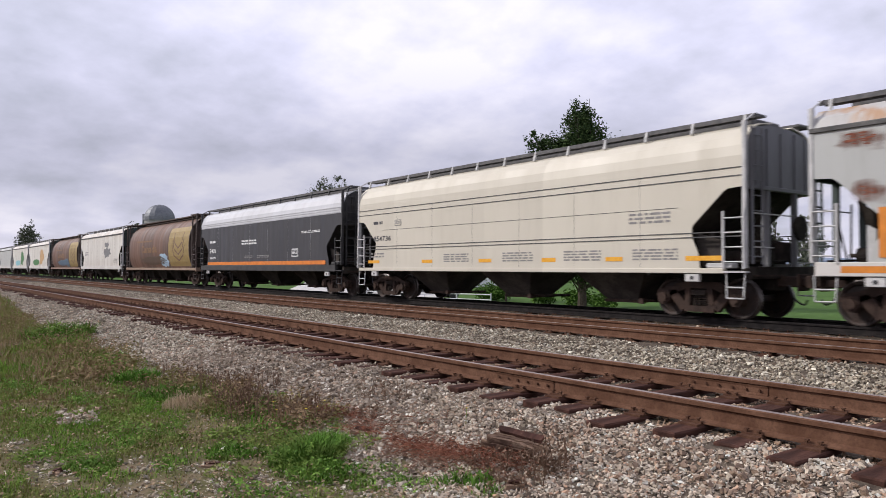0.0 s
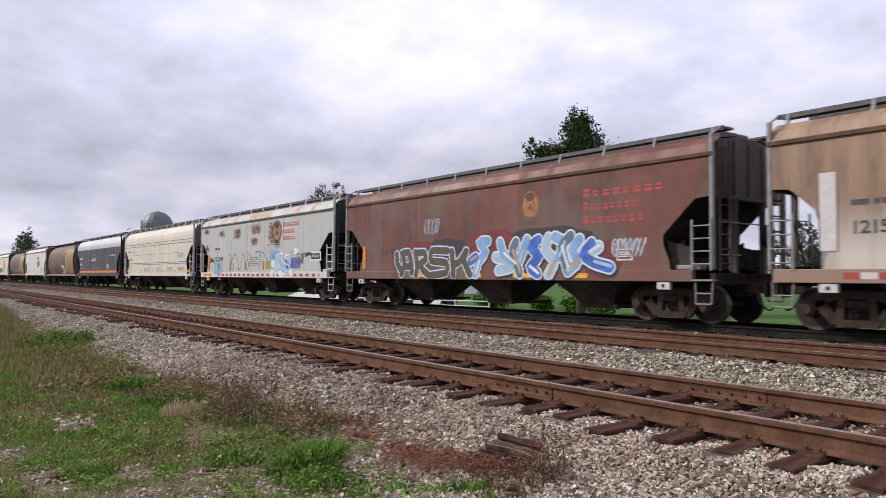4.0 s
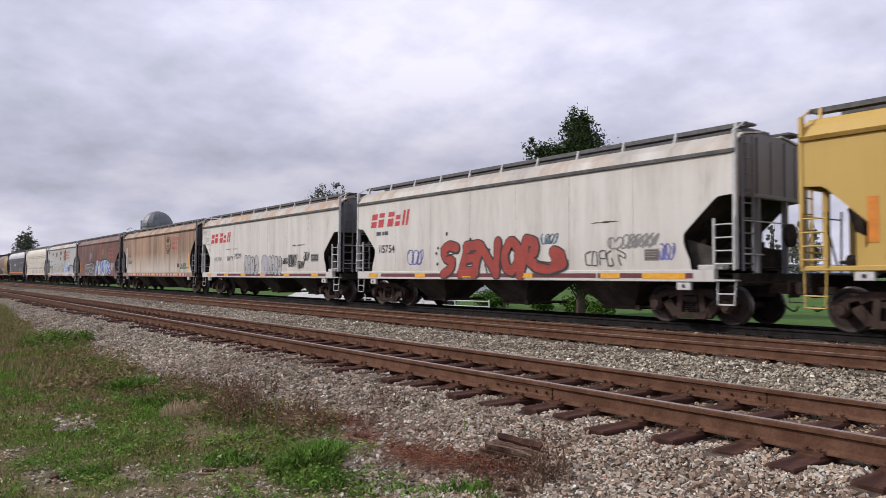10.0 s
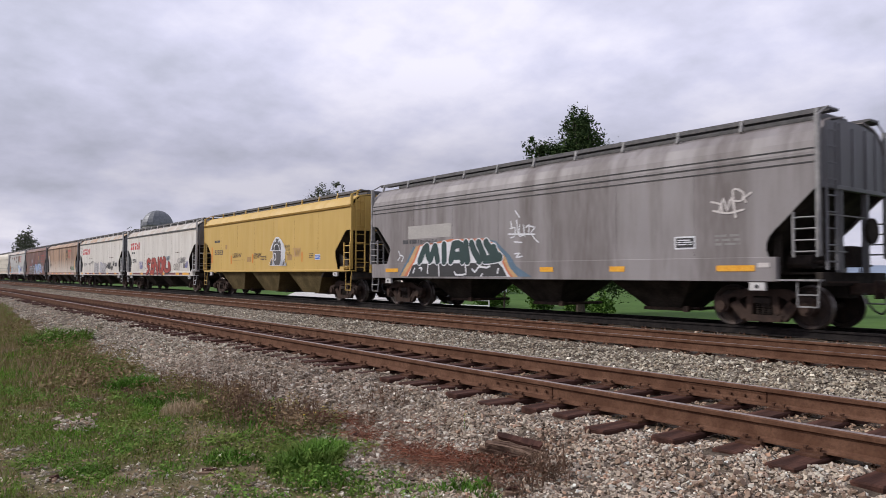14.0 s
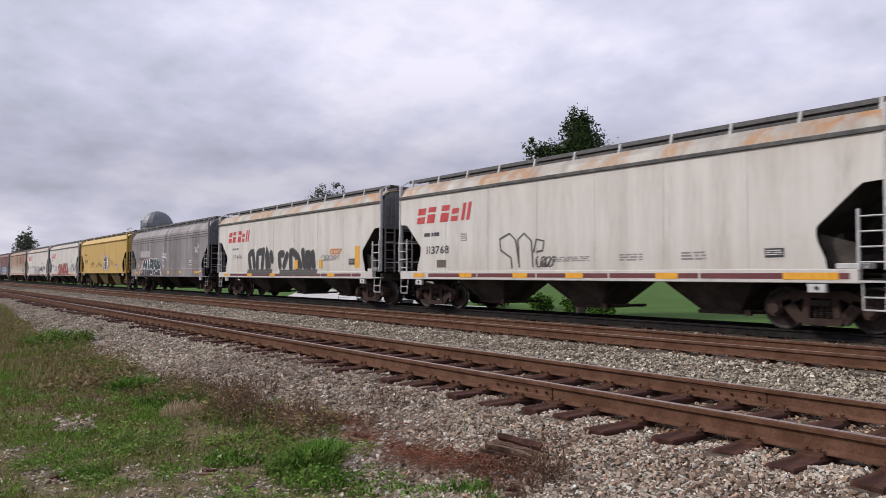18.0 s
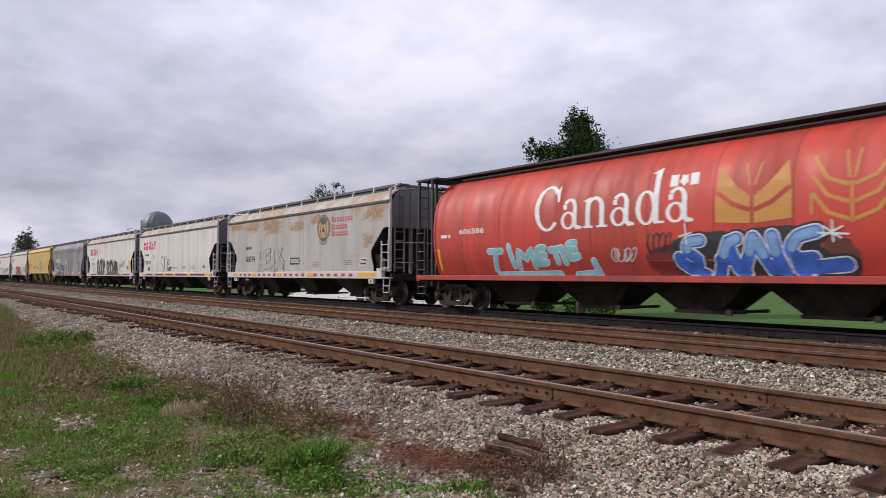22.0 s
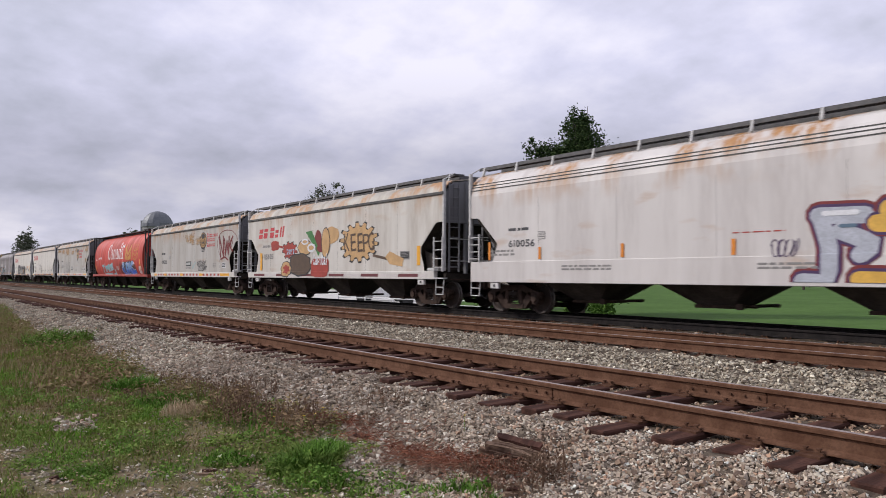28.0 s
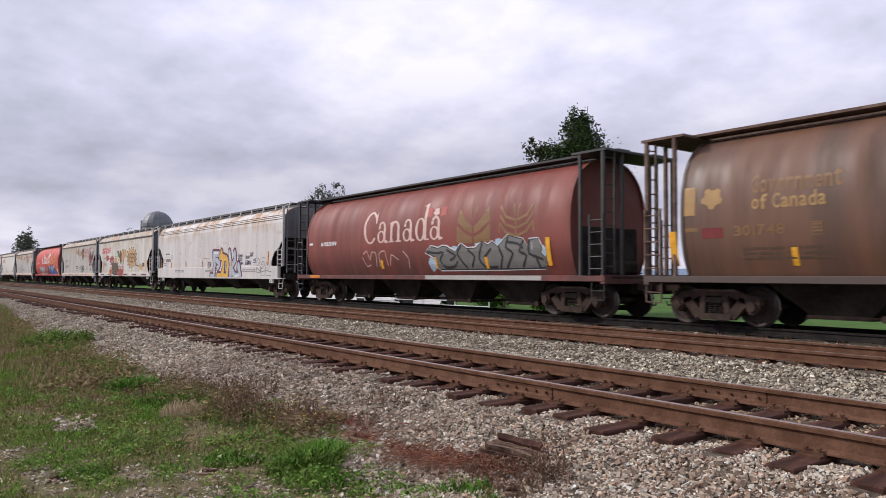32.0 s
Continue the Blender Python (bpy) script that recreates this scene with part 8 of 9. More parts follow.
tree("tree", (-229.0, 29.0, -0.9), across((0.6, 12.9, 1.2, 1.7), (-0.4, 11.2, 1.8, 1.9), (-1.4, 9.3, 1.9, 1.9), (1.5, 9.6, 1.9, 2.0), (0, 6.5, 3.0, 2.6)),
     8000, 0.24, M_LEAF_GREY, 0.35, "small distant tree by the track", 9, 0.3)
tree("tree", (-53.7, 110.0, -0.85), across((0.0, 9.7, 0.9, 1.0), (0.6, 8.5, 1.3, 1.3), (-0.5, 7.7, 1.3, 1.2), (0.9, 6.2, 1.9, 1.6), (-0.2, 5.2, 2.0, 1.8), (0.3, 2.6, 2.2, 1.6)),
     4200, 0.24, M_LEAF_GREY, 0.2, "hazy grey-green tree beyond the field", 31, 0.3)
tree("tree", (-61.0, 115.0, -0.85), across((0.0, 10.0, 0.5, 0.9), (-0.3, 8.5, 0.6, 1.2), (0.2, 6.5, 0.8, 1.4), (0.0, 2.6, 0.9, 1.4)),
     1600, 0.22, M_LEAF_GREY, 0.15, "slender hazy tree beyond the field", 32, 0.3)
tree("tree", (-32.6, 29.6, -0.85), [(0, 0, 2.2, 1.2, 1.0), (0.8, 0.4, 1.6, 0.8, 0.6)], 2600, 0.10, M_LEAF_LIGHT, 0.07, "small bright green tree in the grass", 13)
for i, (x, y, r) in enumerate(((-34.5, 30.5, 0.8), (-29.5, 29.5, 0.6), (-27.2, 30.0, 0.7), (-36.0, 31.0, 0.7), (-22.0, 26.0, 0.5), (-161.5, 41.0, 3.2))):
    h = 10.5 if i == 5 else 0.9
    tree("shrub", (x, y, -0.85), [(0, 0, h * 0.55, r, h * 0.5), (r * 0.6, 0.2, h * 0.4, r * 0.7, h * 0.35)], 1400, 0.09 if i < 5 else 0.5,
         M_LEAF_LIGHT if i < 5 else M_LEAF_GREY, 0.03, "leafy green shrub in the grass" if i < 5 else "dark overgrown shrub beside the silo", 20 + i)

# silo
M_SILO = worn("galvanised_silo", (0.13, 0.14, 0.155), (0.20, 0.21, 0.225), 0.5, 0.6, 0.1, 0.4)
M_CONCRETE = worn("silo_staves", (0.30, 0.29, 0.27), (0.38, 0.37, 0.35), 0.6, 0.9, 0.3)
silo = thing("silo", (-156.0, 43.9, -0.9), "grey domed farm silo with ribbed metal roof", "silo")
bm = bmesh.new()
prism(bm, [(2.95 * math.cos(k * math.tau / 32), 2.95 * math.sin(k * math.tau / 32)) for k in range(32)], "z", 0, 12.2)
part("wall", clean(bm), M_CONCRETE, silo)
for z in [0.8 + 0.75 * i for i in range(15)]:
    bm = bmesh.new()
    prism(bm, [(3.0 * math.cos(k * math.tau / 32), 3.0 * math.sin(k * math.tau / 32)) for k in range(32)], "z", z, z + 0.05)
    part("hoop", clean(bm), M_SILO, silo)
bm = bmesh.new()
rings = []
for i in range(8):
    a = math.pi / 2 * i / 7.3
    r = 3.1 * math.cos(a)
    rings.append([bm.verts.new(((r + (0.06 if k % 2 else 0)) * math.cos(k * math.tau / 32), (r + (0.06 if k % 2 else 0)) * math.sin(k * math.tau / 32), 12.0 + 3.35 * math.sin(a))) for k in range(32)])
for a, b in zip(rings, rings[1:]):
    for k in range(32):
        bm.faces.new((a[k], a[(k + 1) % 32], b[(k + 1) % 32], b[k]))
bm.faces.new(rings[-1])
part("dome", clean(bm), M_SILO, silo, "ribbed silver dome")
bm = bmesh.new()
bar(bm, (-2.2, -2.4, 0), (-2.2, -2.4, 13.4), 0.45, 8)
part("chute", bm, M_SILO, silo)

# pale yard with a white shed and a rail fence
M_YARD = worn("pale_gravel_yard", (0.50, 0.49, 0.46), (0.62, 0.61, 0.58), 1.2, 0.95, 0.3)
M_SIDING = worn("white_siding", (0.70, 0.71, 0.72), (0.80, 0.80, 0.80), 1.5, 0.7, 0.1)
M_ROOFING = worn("grey_roofing", (0.16, 0.16, 0.17), (0.24, 0.24, 0.24), 2, 0.8, 0.2)
yard = tagged(new("yard", bpy.data.meshes.new("yard")), "pale gravel farm yard beyond the tracks", "yard", kind="structure")
yard.data.from_pydata([(-27.5, 20.6, -0.72), (-46, 20.6, -0.72), (-92, 46, -0.70), (-60, 46, -0.70)], [], [(0, 3, 2, 1)])
yard.data.materials.append(M_YARD)
shed = thing("shed", (-70, 47, -0.75), "long white farm shed with grey roof", "shed")
for y in (0, 6):
    part("wall", boxed(-14, 12, y - 0.1, y + 0.1, 0, 2.7), M_SIDING, shed)
for x in (-14, 12):
    bm = bmesh.new()
    prism(bm, [(0.1, 0), (5.9, 0), (5.9, 2.7), (3, 4.0), (0.1, 2.7)], "x", x - 0.1, x + 0.1)
    part("gable", clean(bm), M_SIDING, shed)
for s in (0, 1):
    bm = bmesh.new()
    prism(bm, [(-0.4, 2.55), (3, 4.1), (3, 4.2), (-0.4, 2.65)] if s == 0 else [(6.4, 2.55), (3, 4.1), (3, 4.2), (6.4, 2.65)], "x", -14.4, 12.4)
    part("roof_sheet", clean(bm), M_ROOFING, shed)
for x in (-9, -1, 7):
    part("door", boxed(x - 1.4, x + 1.4, -0.16, -0.11, 0, 2.3), M_ROOFING, shed)
fence = thing("rail_fence", (0, 0, -0.8), "low white pipe fence beside the yard", "fence")
for i in range(6):
    x, y = -40.5 + 2.2 * i, 22.6 + 0.62 * i
    bm = bmesh.new()
    bar(bm, (x, y, -0.1), (x, y, 0.62), 0.04, 6)
    part("post", bm, M_SIDING, fence)
for z in (0.26, 0.54):
    bm = bmesh.new()
    bar(bm, (-40.5, 22.6, z), (-29.5, 25.7, z), 0.03, 6)
    part("fence_rail", bm, M_SIDING, fence)


def pickup(where, turn, paint, label):
    """A small parked van: rounded body, glass, four wheels."""
    v = thing("parked_van", where, label, "van")
    v.rotation_euler = (0, 0, radians(turn))
    bm = bmesh.new()
    prism(bm, [(-2.2, 0.35), (2.2, 0.35), (2.25, 0.95), (1.35, 1.15), (0.75, 1.85), (-2.1, 1.9), (-2.25, 1.0)], "y", -0.9, 0.9)
    part("body", bevel(clean(bm), 0.08, 2), paint, v)
    bm = bmesh.new()
    prism(bm, [(1.25, 1.2), (0.75, 1.72), (-0.3, 1.75), (-0.3, 1.2)], "y", -0.915, 0.915)
    part("side_glass", clean(bm), M_BLACK, v)
    for x in (-1.4, 1.4):
        for s in (-1, 1):
            bm = bmesh.new()
            bar(bm, (x, s * 0.72, 0.33), (x, s * 0.93, 0.33), 0.33, 16)
            part("wheel", bm, M_BLACK, v)


pickup((-44.5, 28.5, -0.74), 40, M_SIDING, "white van parked on the pale yard")
pickup((-37.2, 27.2, -0.74), 65, M_LEAF and M_ROOFING, "dark grey van parked beside the fence")

# distant hills, a plain backdrop
M_HILL = worn("hazy_hill", (0.20, 0.25, 0.33), (0.24, 0.29, 0.37), 0.002, 1.0, 0.0)
bm = bmesh.new()
prev = None
for i in range(90):
    a = radians(2 + 1.6 * i)
    r = 3200
    h = 30 + 38 * max(0, noise.noise((i * 0.12, 3.1, 0))) + 22 * max(0, math.sin((i - 30) * 0.07)) + 6 * noise.noise((i * 0.6, 1, 0))
    p = (bm.verts.new((-r * math.cos(a), r * math.sin(a), -2)), bm.verts.new((-r * 1.05 * math.cos(a), r * 1.05 * math.sin(a), h)))
    if prev:
        bm.faces.new((prev[0], p[0], p[1], prev[1]))
    prev = p
tagged(part("backdrop", bm, M_HILL), "distant blue hazy hills", "hills", kind="structure")


# ---- stones, weeds and litter along the near track ----
def stone_mat(name, tones, dirt):
    m = material(name, tones[0], 0.95)
    g = m.node_tree.nodes.new("ShaderNodeNewGeometry")
    r = m.node_tree.nodes.new("ShaderNodeValToRGB")
    els = r.color_ramp.elements
    while len(els) < len(tones):
        els.new(0.5)
    for i, t in enumerate(tones):
        els[i].position, els[i].color = i / (len(tones) - 1), (*t, 1)
    link(m, g.outputs["Random Per Island"], r.inputs["Fac"])
    co = m.node_tree.nodes.new("ShaderNodeTexCoord").outputs["Object"]
    n = noise_of(m, co, 40, 5)
    c = blend(m, ramp(m, n, 0.4, 0.75, 0, 0.55), r.outputs["Color"], dirt)
    link(m, c, base(m).inputs["Base Color"])
    relief(m, n, 0.5, 0.01)
    return m


M_STONE = stone_mat("crushed_stone", ((0.11, 0.0845, 0.0616), (0.358, 0.298, 0.229), (0.219, 0.169, 0.124), (0.517, 0.448, 0.353), (0.328, 0.223, 0.158), (0.158, 0.13, 0.0993), (0.417, 0.353, 0.274), (0.268, 0.223, 0.174), (0.774, 0.715, 0.605)), (0.119, 0.0934, 0.0746))
M_STONE_PALE = stone_mat("pale_crushed_stone", ((0.133, 0.106, 0.0798), (0.513, 0.439, 0.343), (0.314, 0.249, 0.19), (0.704, 0.626, 0.512), (0.495, 0.318, 0.215), (0.209, 0.171, 0.133), (0.609, 0.523, 0.409), (0.39, 0.323, 0.251), (0.796, 0.811, 0.716)), (0.171, 0.134, 0.106))
M_STONE_STAINED = stone_mat("rust_stained_stone", ((0.195, 0.124, 0.0806), (0.403, 0.286, 0.189), (0.299, 0.189, 0.124), (0.494, 0.377, 0.26), (0.247, 0.169, 0.117), (0.351, 0.227, 0.15), (0.715, 0.585, 0.442)), (0.13, 0.0845, 0.065))
M_STONE_GREY = stone_mat("grey_crushed_stone", ((0.157, 0.131, 0.0944), (0.436, 0.387, 0.297), (0.29, 0.242, 0.182), (0.605, 0.551, 0.43), (0.363, 0.285, 0.206), (0.206, 0.182, 0.135), (0.88, 0.823, 0.665)), (0.133, 0.111, 0.092))

OCT_V = np.array([(1, 0, 0), (-1, 0, 0), (0, 1, 0), (0, -1, 0), (0, 0, 1), (0, 0, -1)], dtype=float)
OCT_F = np.array([(0, 2, 4), (2, 1, 4), (1, 3, 4), (3, 0, 4), (2, 0, 5), (1, 2, 5), (3, 1, 5), (0, 3, 5)])
BOX_V = np.array([(x, y, z) for x in (-1, 1) for y in (-1, 1) for z in (-1, 1)], dtype=float) * 0.8
BOX_F = np.array([(0, 1, 3), (0, 3, 2), (4, 6, 7), (4, 7, 5), (0, 4, 5), (0, 5, 1), (2, 3, 7), (2, 7, 6), (0, 2, 6), (0, 6, 4), (1, 5, 7), (1, 7, 3)])
rng = np.random.default_rng(7)


def rock_shapes(n, start):
    """Angular stone shapes: a solid with uneven corners, squashed."""
    out = []
    for _ in range(n):
        v = start * rng.uniform(0.6, 1.25, (len(start), 1)) + rng.uniform(-0.16, 0.16, (len(start), 3))
        for _ in range(6):
            face = rng.normal(size=3)
            face /= np.linalg.norm(face)
            over = np.maximum(v @ face - rng.uniform(0.45, 0.8), 0)
            v = v - over[:, None] * face
        v = v * np.array([1.15, rng.uniform(0.7, 1.0), rng.uniform(0.55, 0.9)])
        out.append(v)
    return np.array(out)


BLOCKS, SHARDS = rock_shapes(24, BOX_V), rock_shapes(24, OCT_V * 1.2)


def turned(n):
    q = rng.normal(size=(n, 4))
    q /= np.linalg.norm(q, axis=1, keepdims=True)
    w, x, y, z = q.T
    return np.stack([np.stack([1 - 2 * (y * y + z * z), 2 * (x * y - z * w), 2 * (x * z + y * w)], 1),
                     np.stack([2 * (x * y + z * w), 1 - 2 * (x * x + z * z), 2 * (y * z - x * w)], 1),
                     np.stack([2 * (x * z - y * w), 2 * (y * z + x * w), 1 - 2 * (x * x + y * y)], 1)], 1)


def fast_mesh(name, verts, faces, mat):
    """A mesh from arrays of points and equal-sided faces."""
    me = bpy.data.meshes.new(name)
    n, k = faces.shape
    me.vertices.add(len(verts))
    me.vertices.foreach_set("co", verts.astype(np.float32).ravel())
    me.loops.add(n * k)
    me.loops.foreach_set("vertex_index", faces.astype(np.int32).ravel())
    me.polygons.add(n)
    me.polygons.foreach_set("loop_start", np.arange(0, n * k, k, dtype=np.int32))
    me.update(calc_edges=True)
    me.validate()
    me.shade_flat()
    me.materials.append(mat)
    return me


def scatter_stones(name, count, x0, x1, y0, y1, r0, r1, mat, keep_if, label, lift=0.3, grade="shard"):
    """Loose stones as one object: points in a rectangle, thinned by keep_if, sunk into the bed."""
    x = x1 - (x1 - x0) * rng.random(count) ** 1.5 + (1.2 if x1 > x0 else -1.2) * rng.random(count) ** 3
    y = y0 + (y1 - y0) * rng.random(count)
    ok = np.array([keep_if(a, b) for a, b in zip(x, y)])
    x, y = x[ok], y[ok]
    n = len(x)
    r = r0 + (r1 - r0) * rng.random(n) ** 2
    z = np.array([ground_height(a, b) + 0.05 * noise.noise((a * 1.7, b * 1.7, 0.3)) + 0.02 * noise.noise((a * 6, b * 6, 4.0)) for a, b in zip(x, y)]) + r * lift * rng.uniform(-0.6, 1.2, n)
    kinds, faces = {"block": (BLOCKS, BOX_F), "shard": (SHARDS, OCT_F)}[grade]
    v = kinds[rng.integers(0, len(kinds), n)] * r[:, None, None]
    v = np.einsum("nij,nkj->nki", turned(n), v) * np.array([1, 1, 0.8]) + np.stack([x, y, z], 1)[:, None, :]
    f = faces[None] + (np.arange(n) * kinds.shape[1])[:, None, None]
    return tagged(new(name, fast_mesh(name, v.reshape(-1, 3), f.reshape(-1, 3), mat)), label, "stones", kind="stuff")


def shoulder_edge(x):
    """Where the gravel shoulder gives way to the weeds."""
    pts = ((-120, 5.2), (-44, 4.3), (-31.4, 3.75), (-22.9, 3.4), (-19.4, 3.6), (-15.2, 3.35), (-11.7, 3.15), (-10.6, 3.3), (-8.8, 3.5), (-6.9, 3.62), (-5.6, 3.3), (-4.6, 3.1), (0, 2.9), (6, 3.0))
    for (a, ya), (b, yb) in zip(pts, pts[1:]):
        if x <= b:
            return ya + (yb - ya) * max(0, (x - a) / (b - a))
    return 3.0


def on_shoulder(x, y):
    return y > shoulder_edge(x) + 0.35 * noise.noise((x * 1.1, y * 1.1, 9)) - 0.25 * random.random() ** 2


def off_ties(x, y):
    if not 4.92 < y < 7.6:
        return True
    return abs((x + 2.05 + 0.265) % 0.53 - 0.265) > 0.11


def beside_ties(x, y):
    return on_shoulder(x, y) and off_ties(x, y)


# bare spots of gravel and soil on the verge: centre and half-widths
SPOTS = ((-9.1, 1.7, 0.34, 0.26), (-7.1, 1.1, 0.8, 0.2), (-6.8, 1.75, 0.55, 0.2), (-6.3, 2.2, 0.5, 0.22), (-5.5, 2.45, 0.65, 0.32), (-4.8, 2.85, 0.6, 0.3), (-4.2, 3.2, 0.7, 0.3),
         (-8.2, 1.0, 0.4, 0.15), (-6.0, 1.6, 0.5, 0.3), (-5.2, 3.15, 0.6, 0.22), (-6.4, 3.55, 0.25, 0.12), (-5.7, 2.0, 0.5, 0.3), (-4.7, 2.3, 0.7, 0.4))


def bareness(x, y):
    """From 0 in the grass to 1 in the middle of a bare spot."""
    best = 0.0
    for cx, cy, rx, ry in SPOTS:
        best = max(best, 1.35 - math.hypot((x - cx) / rx, (y - cy) / ry))
    return best + 0.5 * noise.noise((x * 2.3, y * 2.3, 5.0))


scatter_stones("ballast_stones", 30000, -6.2, -1.4, 2.9, 5.35, 0.012, 0.031, M_STONE_PALE, beside_ties, "loose pale and brown ballast stones on the shoulder", 0.4, "block")
scatter_stones("ballast_stones", 36000, -14, -5.8, 2.9, 5.35, 0.015, 0.040, M_STONE, beside_ties, "loose pale and brown ballast stones on the shoulder", 0.45, "block")
scatter_stones("ballast_stones", 10000, -60, -13, 3.0, 5.35, 0.024, 0.050, M_STONE_PALE, beside_ties, "loose pale ballast stones along the shoulder", 0.5)
scatter_stones("ballast_stones", 20000, -60, -13, 3.0, 5.35, 0.024, 0.052, M_STONE_GREY, beside_ties, "loose pale ballast stones along the shoulder", 0.35)
scatter_stones("ballast_stones", 17000, -22, -1.0, 5.35, 7.9, 0.016, 0.034, M_STONE_STAINED, off_ties, "rust-stained stones between the near rails", 0.1)
scatter_stones("ballast_stones", 30000, -24, 0.0, 7.7, 10.6, 0.020, 0.044, M_STONE_GREY, lambda x, y: True, "grey crushed stones between two tracks", 0.7, "block")
scatter_stones("ballast_stones", 6000, 12, 0.0, 7.7, 10.6, 0.020, 0.044, M_STONE_GREY, lambda x, y: True, "grey crushed stones between two tracks", 0.7)
scatter_stones("ballast_stones", 16000, -75, -22, 7.7, 10.6, 0.030, 0.060, M_STONE_GREY, lambda x, y: True, "grey crushed stones between two tracks")
scatter_stones("ballast_stones", 9000, -45, 14.0, 10.9, 15.0, 0.025, 0.05, M_STONE_STAINED, lambda x, y: True, "dark ballast stones beside the far track", 0.1)
scatter_stones("ballast_stones", 19000, 12, -1.4, 2.9, 5.35, 0.014, 0.036, M_STONE_PALE, beside_ties, "loose pale ballast stones on the shoulder", 0.4)
scatter_stones("ballast_stones", 5000, 12, 0.0, 5.35, 7.9, 0.018, 0.036, M_STONE_STAINED, off_ties, "rust-stained stones between the near rails", 0.1)
scatter_stones("gravel", 3000, -4.0, 12, -6, 3.0, 0.008, 0.03, M_STONE_GREY, lambda x, y: noise.noise((x * 0.8, y * 0.8, 3.0)) > 0.1, "scattered gravel on bare soil among the weeds", 0.5)
scatter_stones("gravel", 30000, -14, -3.0, 0.4, 4.0, 0.008, 0.032, M_STONE_GREY, lambda x, y: bareness(x, y) > 0.35 + 0.6 * random.random() or random.random() < 0.08, "scattered gravel on bare soil among the weeds", 0.5)

scatter_stones("gravel", 800, -9.48, -8.72, 1.38, 2.02, 0.016, 0.048, M_STONE_PALE, lambda x, y: math.hypot((x + 9.1) / 0.33, (y - 1.7) / 0.24) < 1 + 0.3 * noise.noise((x * 5, y * 5, 1)), "small heap of pale stones in the grass", 3.4)

# the nearest stones, each on its own
stone_meshes = [fast_mesh("stone", s, BOX_F, M_STONE_PALE) for s in BLOCKS[:12]]
for i in range(280):
    x, y = -4.6 + 3.4 * rng.random(), 4.3 + 0.6 * rng.random()
    r = 0.018 + 0.018 * rng.random() ** 2
    ob = new("stone", stone_meshes[i % 12])
    ob.parent = ballast
    ob.location = (x, y, ground_height(x, y) + r * 0.55)
    ob.rotation_euler = tuple(rng.uniform(0, 6.28, 3))
    ob.scale = (r, r, r)


def blades(name, count, place, height, width, mat, label, lean=0.35, category="grass"):
    """Grass as one object: tapering blades of two segments that bend over."""
    pts = [p for p in (place() for _ in range(count)) if p]
    n = len(pts)
    p = np.array([(a, b, ground_height(a, b) - 0.006 + 0.05 * noise.noise((a * 1.7, b * 1.7, 0.3))) for a, b, _ in pts])
    h = height[0] + (height[1] - height[0]) * rng.random(n) ** 1.6
    h = h * np.array([s for _, _, s in pts])
    a = rng.random(n) * 6.283
    d = np.stack([np.cos(a), np.sin(a), 0 * a], 1)
    side = np.stack([-np.sin(a), np.cos(a), 0 * a], 1) * (width * (0.6 + 0.8 * rng.random(n)))[:, None]
    bend = lean * rng.random(n)
    mid = p + d * (h * bend * 0.35)[:, None] + np.array([0, 0, 1]) * (h * 0.55)[:, None]
    tip = p + d * (h * bend)[:, None] + np.array([0, 0, 1]) * h[:, None]
    v = np.stack([p - side, p + side, mid - side * 0.7, mid + side * 0.7, tip], 1).reshape(-1, 3)
    k = (np.arange(n) * 5)[:, None]
    f = np.concatenate([k + np.array([0, 1, 3]), k + np.array([0, 3, 2]), k + np.array([2, 3, 4])])
    ob = new(name, fast_mesh(name, v, f, mat))
    return tagged(ob, label, category, kind="stuff")


M_GRASS = leaf_mat("green_grass", (0.070, 0.160, 0.018), (0.205, 0.355, 0.052), (0.20, 0.205, 0.066))
M_LUSH = leaf_mat("lush_grass", (0.044, 0.112, 0.0135), (0.112, 0.222, 0.033), (0.122, 0.160, 0.038))
M_GRASS_DRY = leaf_mat("dry_grass", (0.20, 0.135, 0.080), (0.40, 0.285, 0.175))
M_GRASS_OLIVE = leaf_mat("olive_grass", (0.115, 0.132, 0.035), (0.235, 0.235, 0.075), (0.225, 0.155, 0.085))
M_DEAD = leaf_mat("dead_red_weed", (0.12, 0.042, 0.028), (0.30, 0.13, 0.08), (0.15, 0.10, 0.07))
M_SEED = leaf_mat("brown_seed_heads", (0.12, 0.075, 0.05), (0.22, 0.145, 0.10))
pick = random.Random(11)


def verge(x0, x1, test):
    """A chance place on the verge, nearer ones more often."""
    def place():
        x = x1 - (x1 - x0) * pick.random() ** 1.6 + 1.8 * pick.random() ** 3
        low = max(0.2, -x * 0.09 - 0.3) - 1.0 * pick.random() ** 2
        y = low + pick.random() * (shoulder_edge(x) + 0.5 - low)
        if y > shoulder_edge(x) + 0.35 * noise.noise((x * 1.3, y * 1.3, 4)):
            return None
        return test(x, y)
    return place


def green(x, y):
    """Lawn, thinned in bare spots and in the brown stretch."""
    if bareness(x, y) > 0.3 + 0.5 * pick.random():
        return None
    n = noise.noise((x * 0.6, y * 0.9, 1.0)) + 0.5 * noise.noise((x * 2.6, y * 2.6, 3.0))
    if n + 0.5 * noise.noise((x * 5.5, y * 5.5, 7.0)) < -0.35 * pick.random() or pick.random() < 0.75 * brownness(x, y):
        return None
    return (x, y, 0.7 + 0.8 * max(0, n))


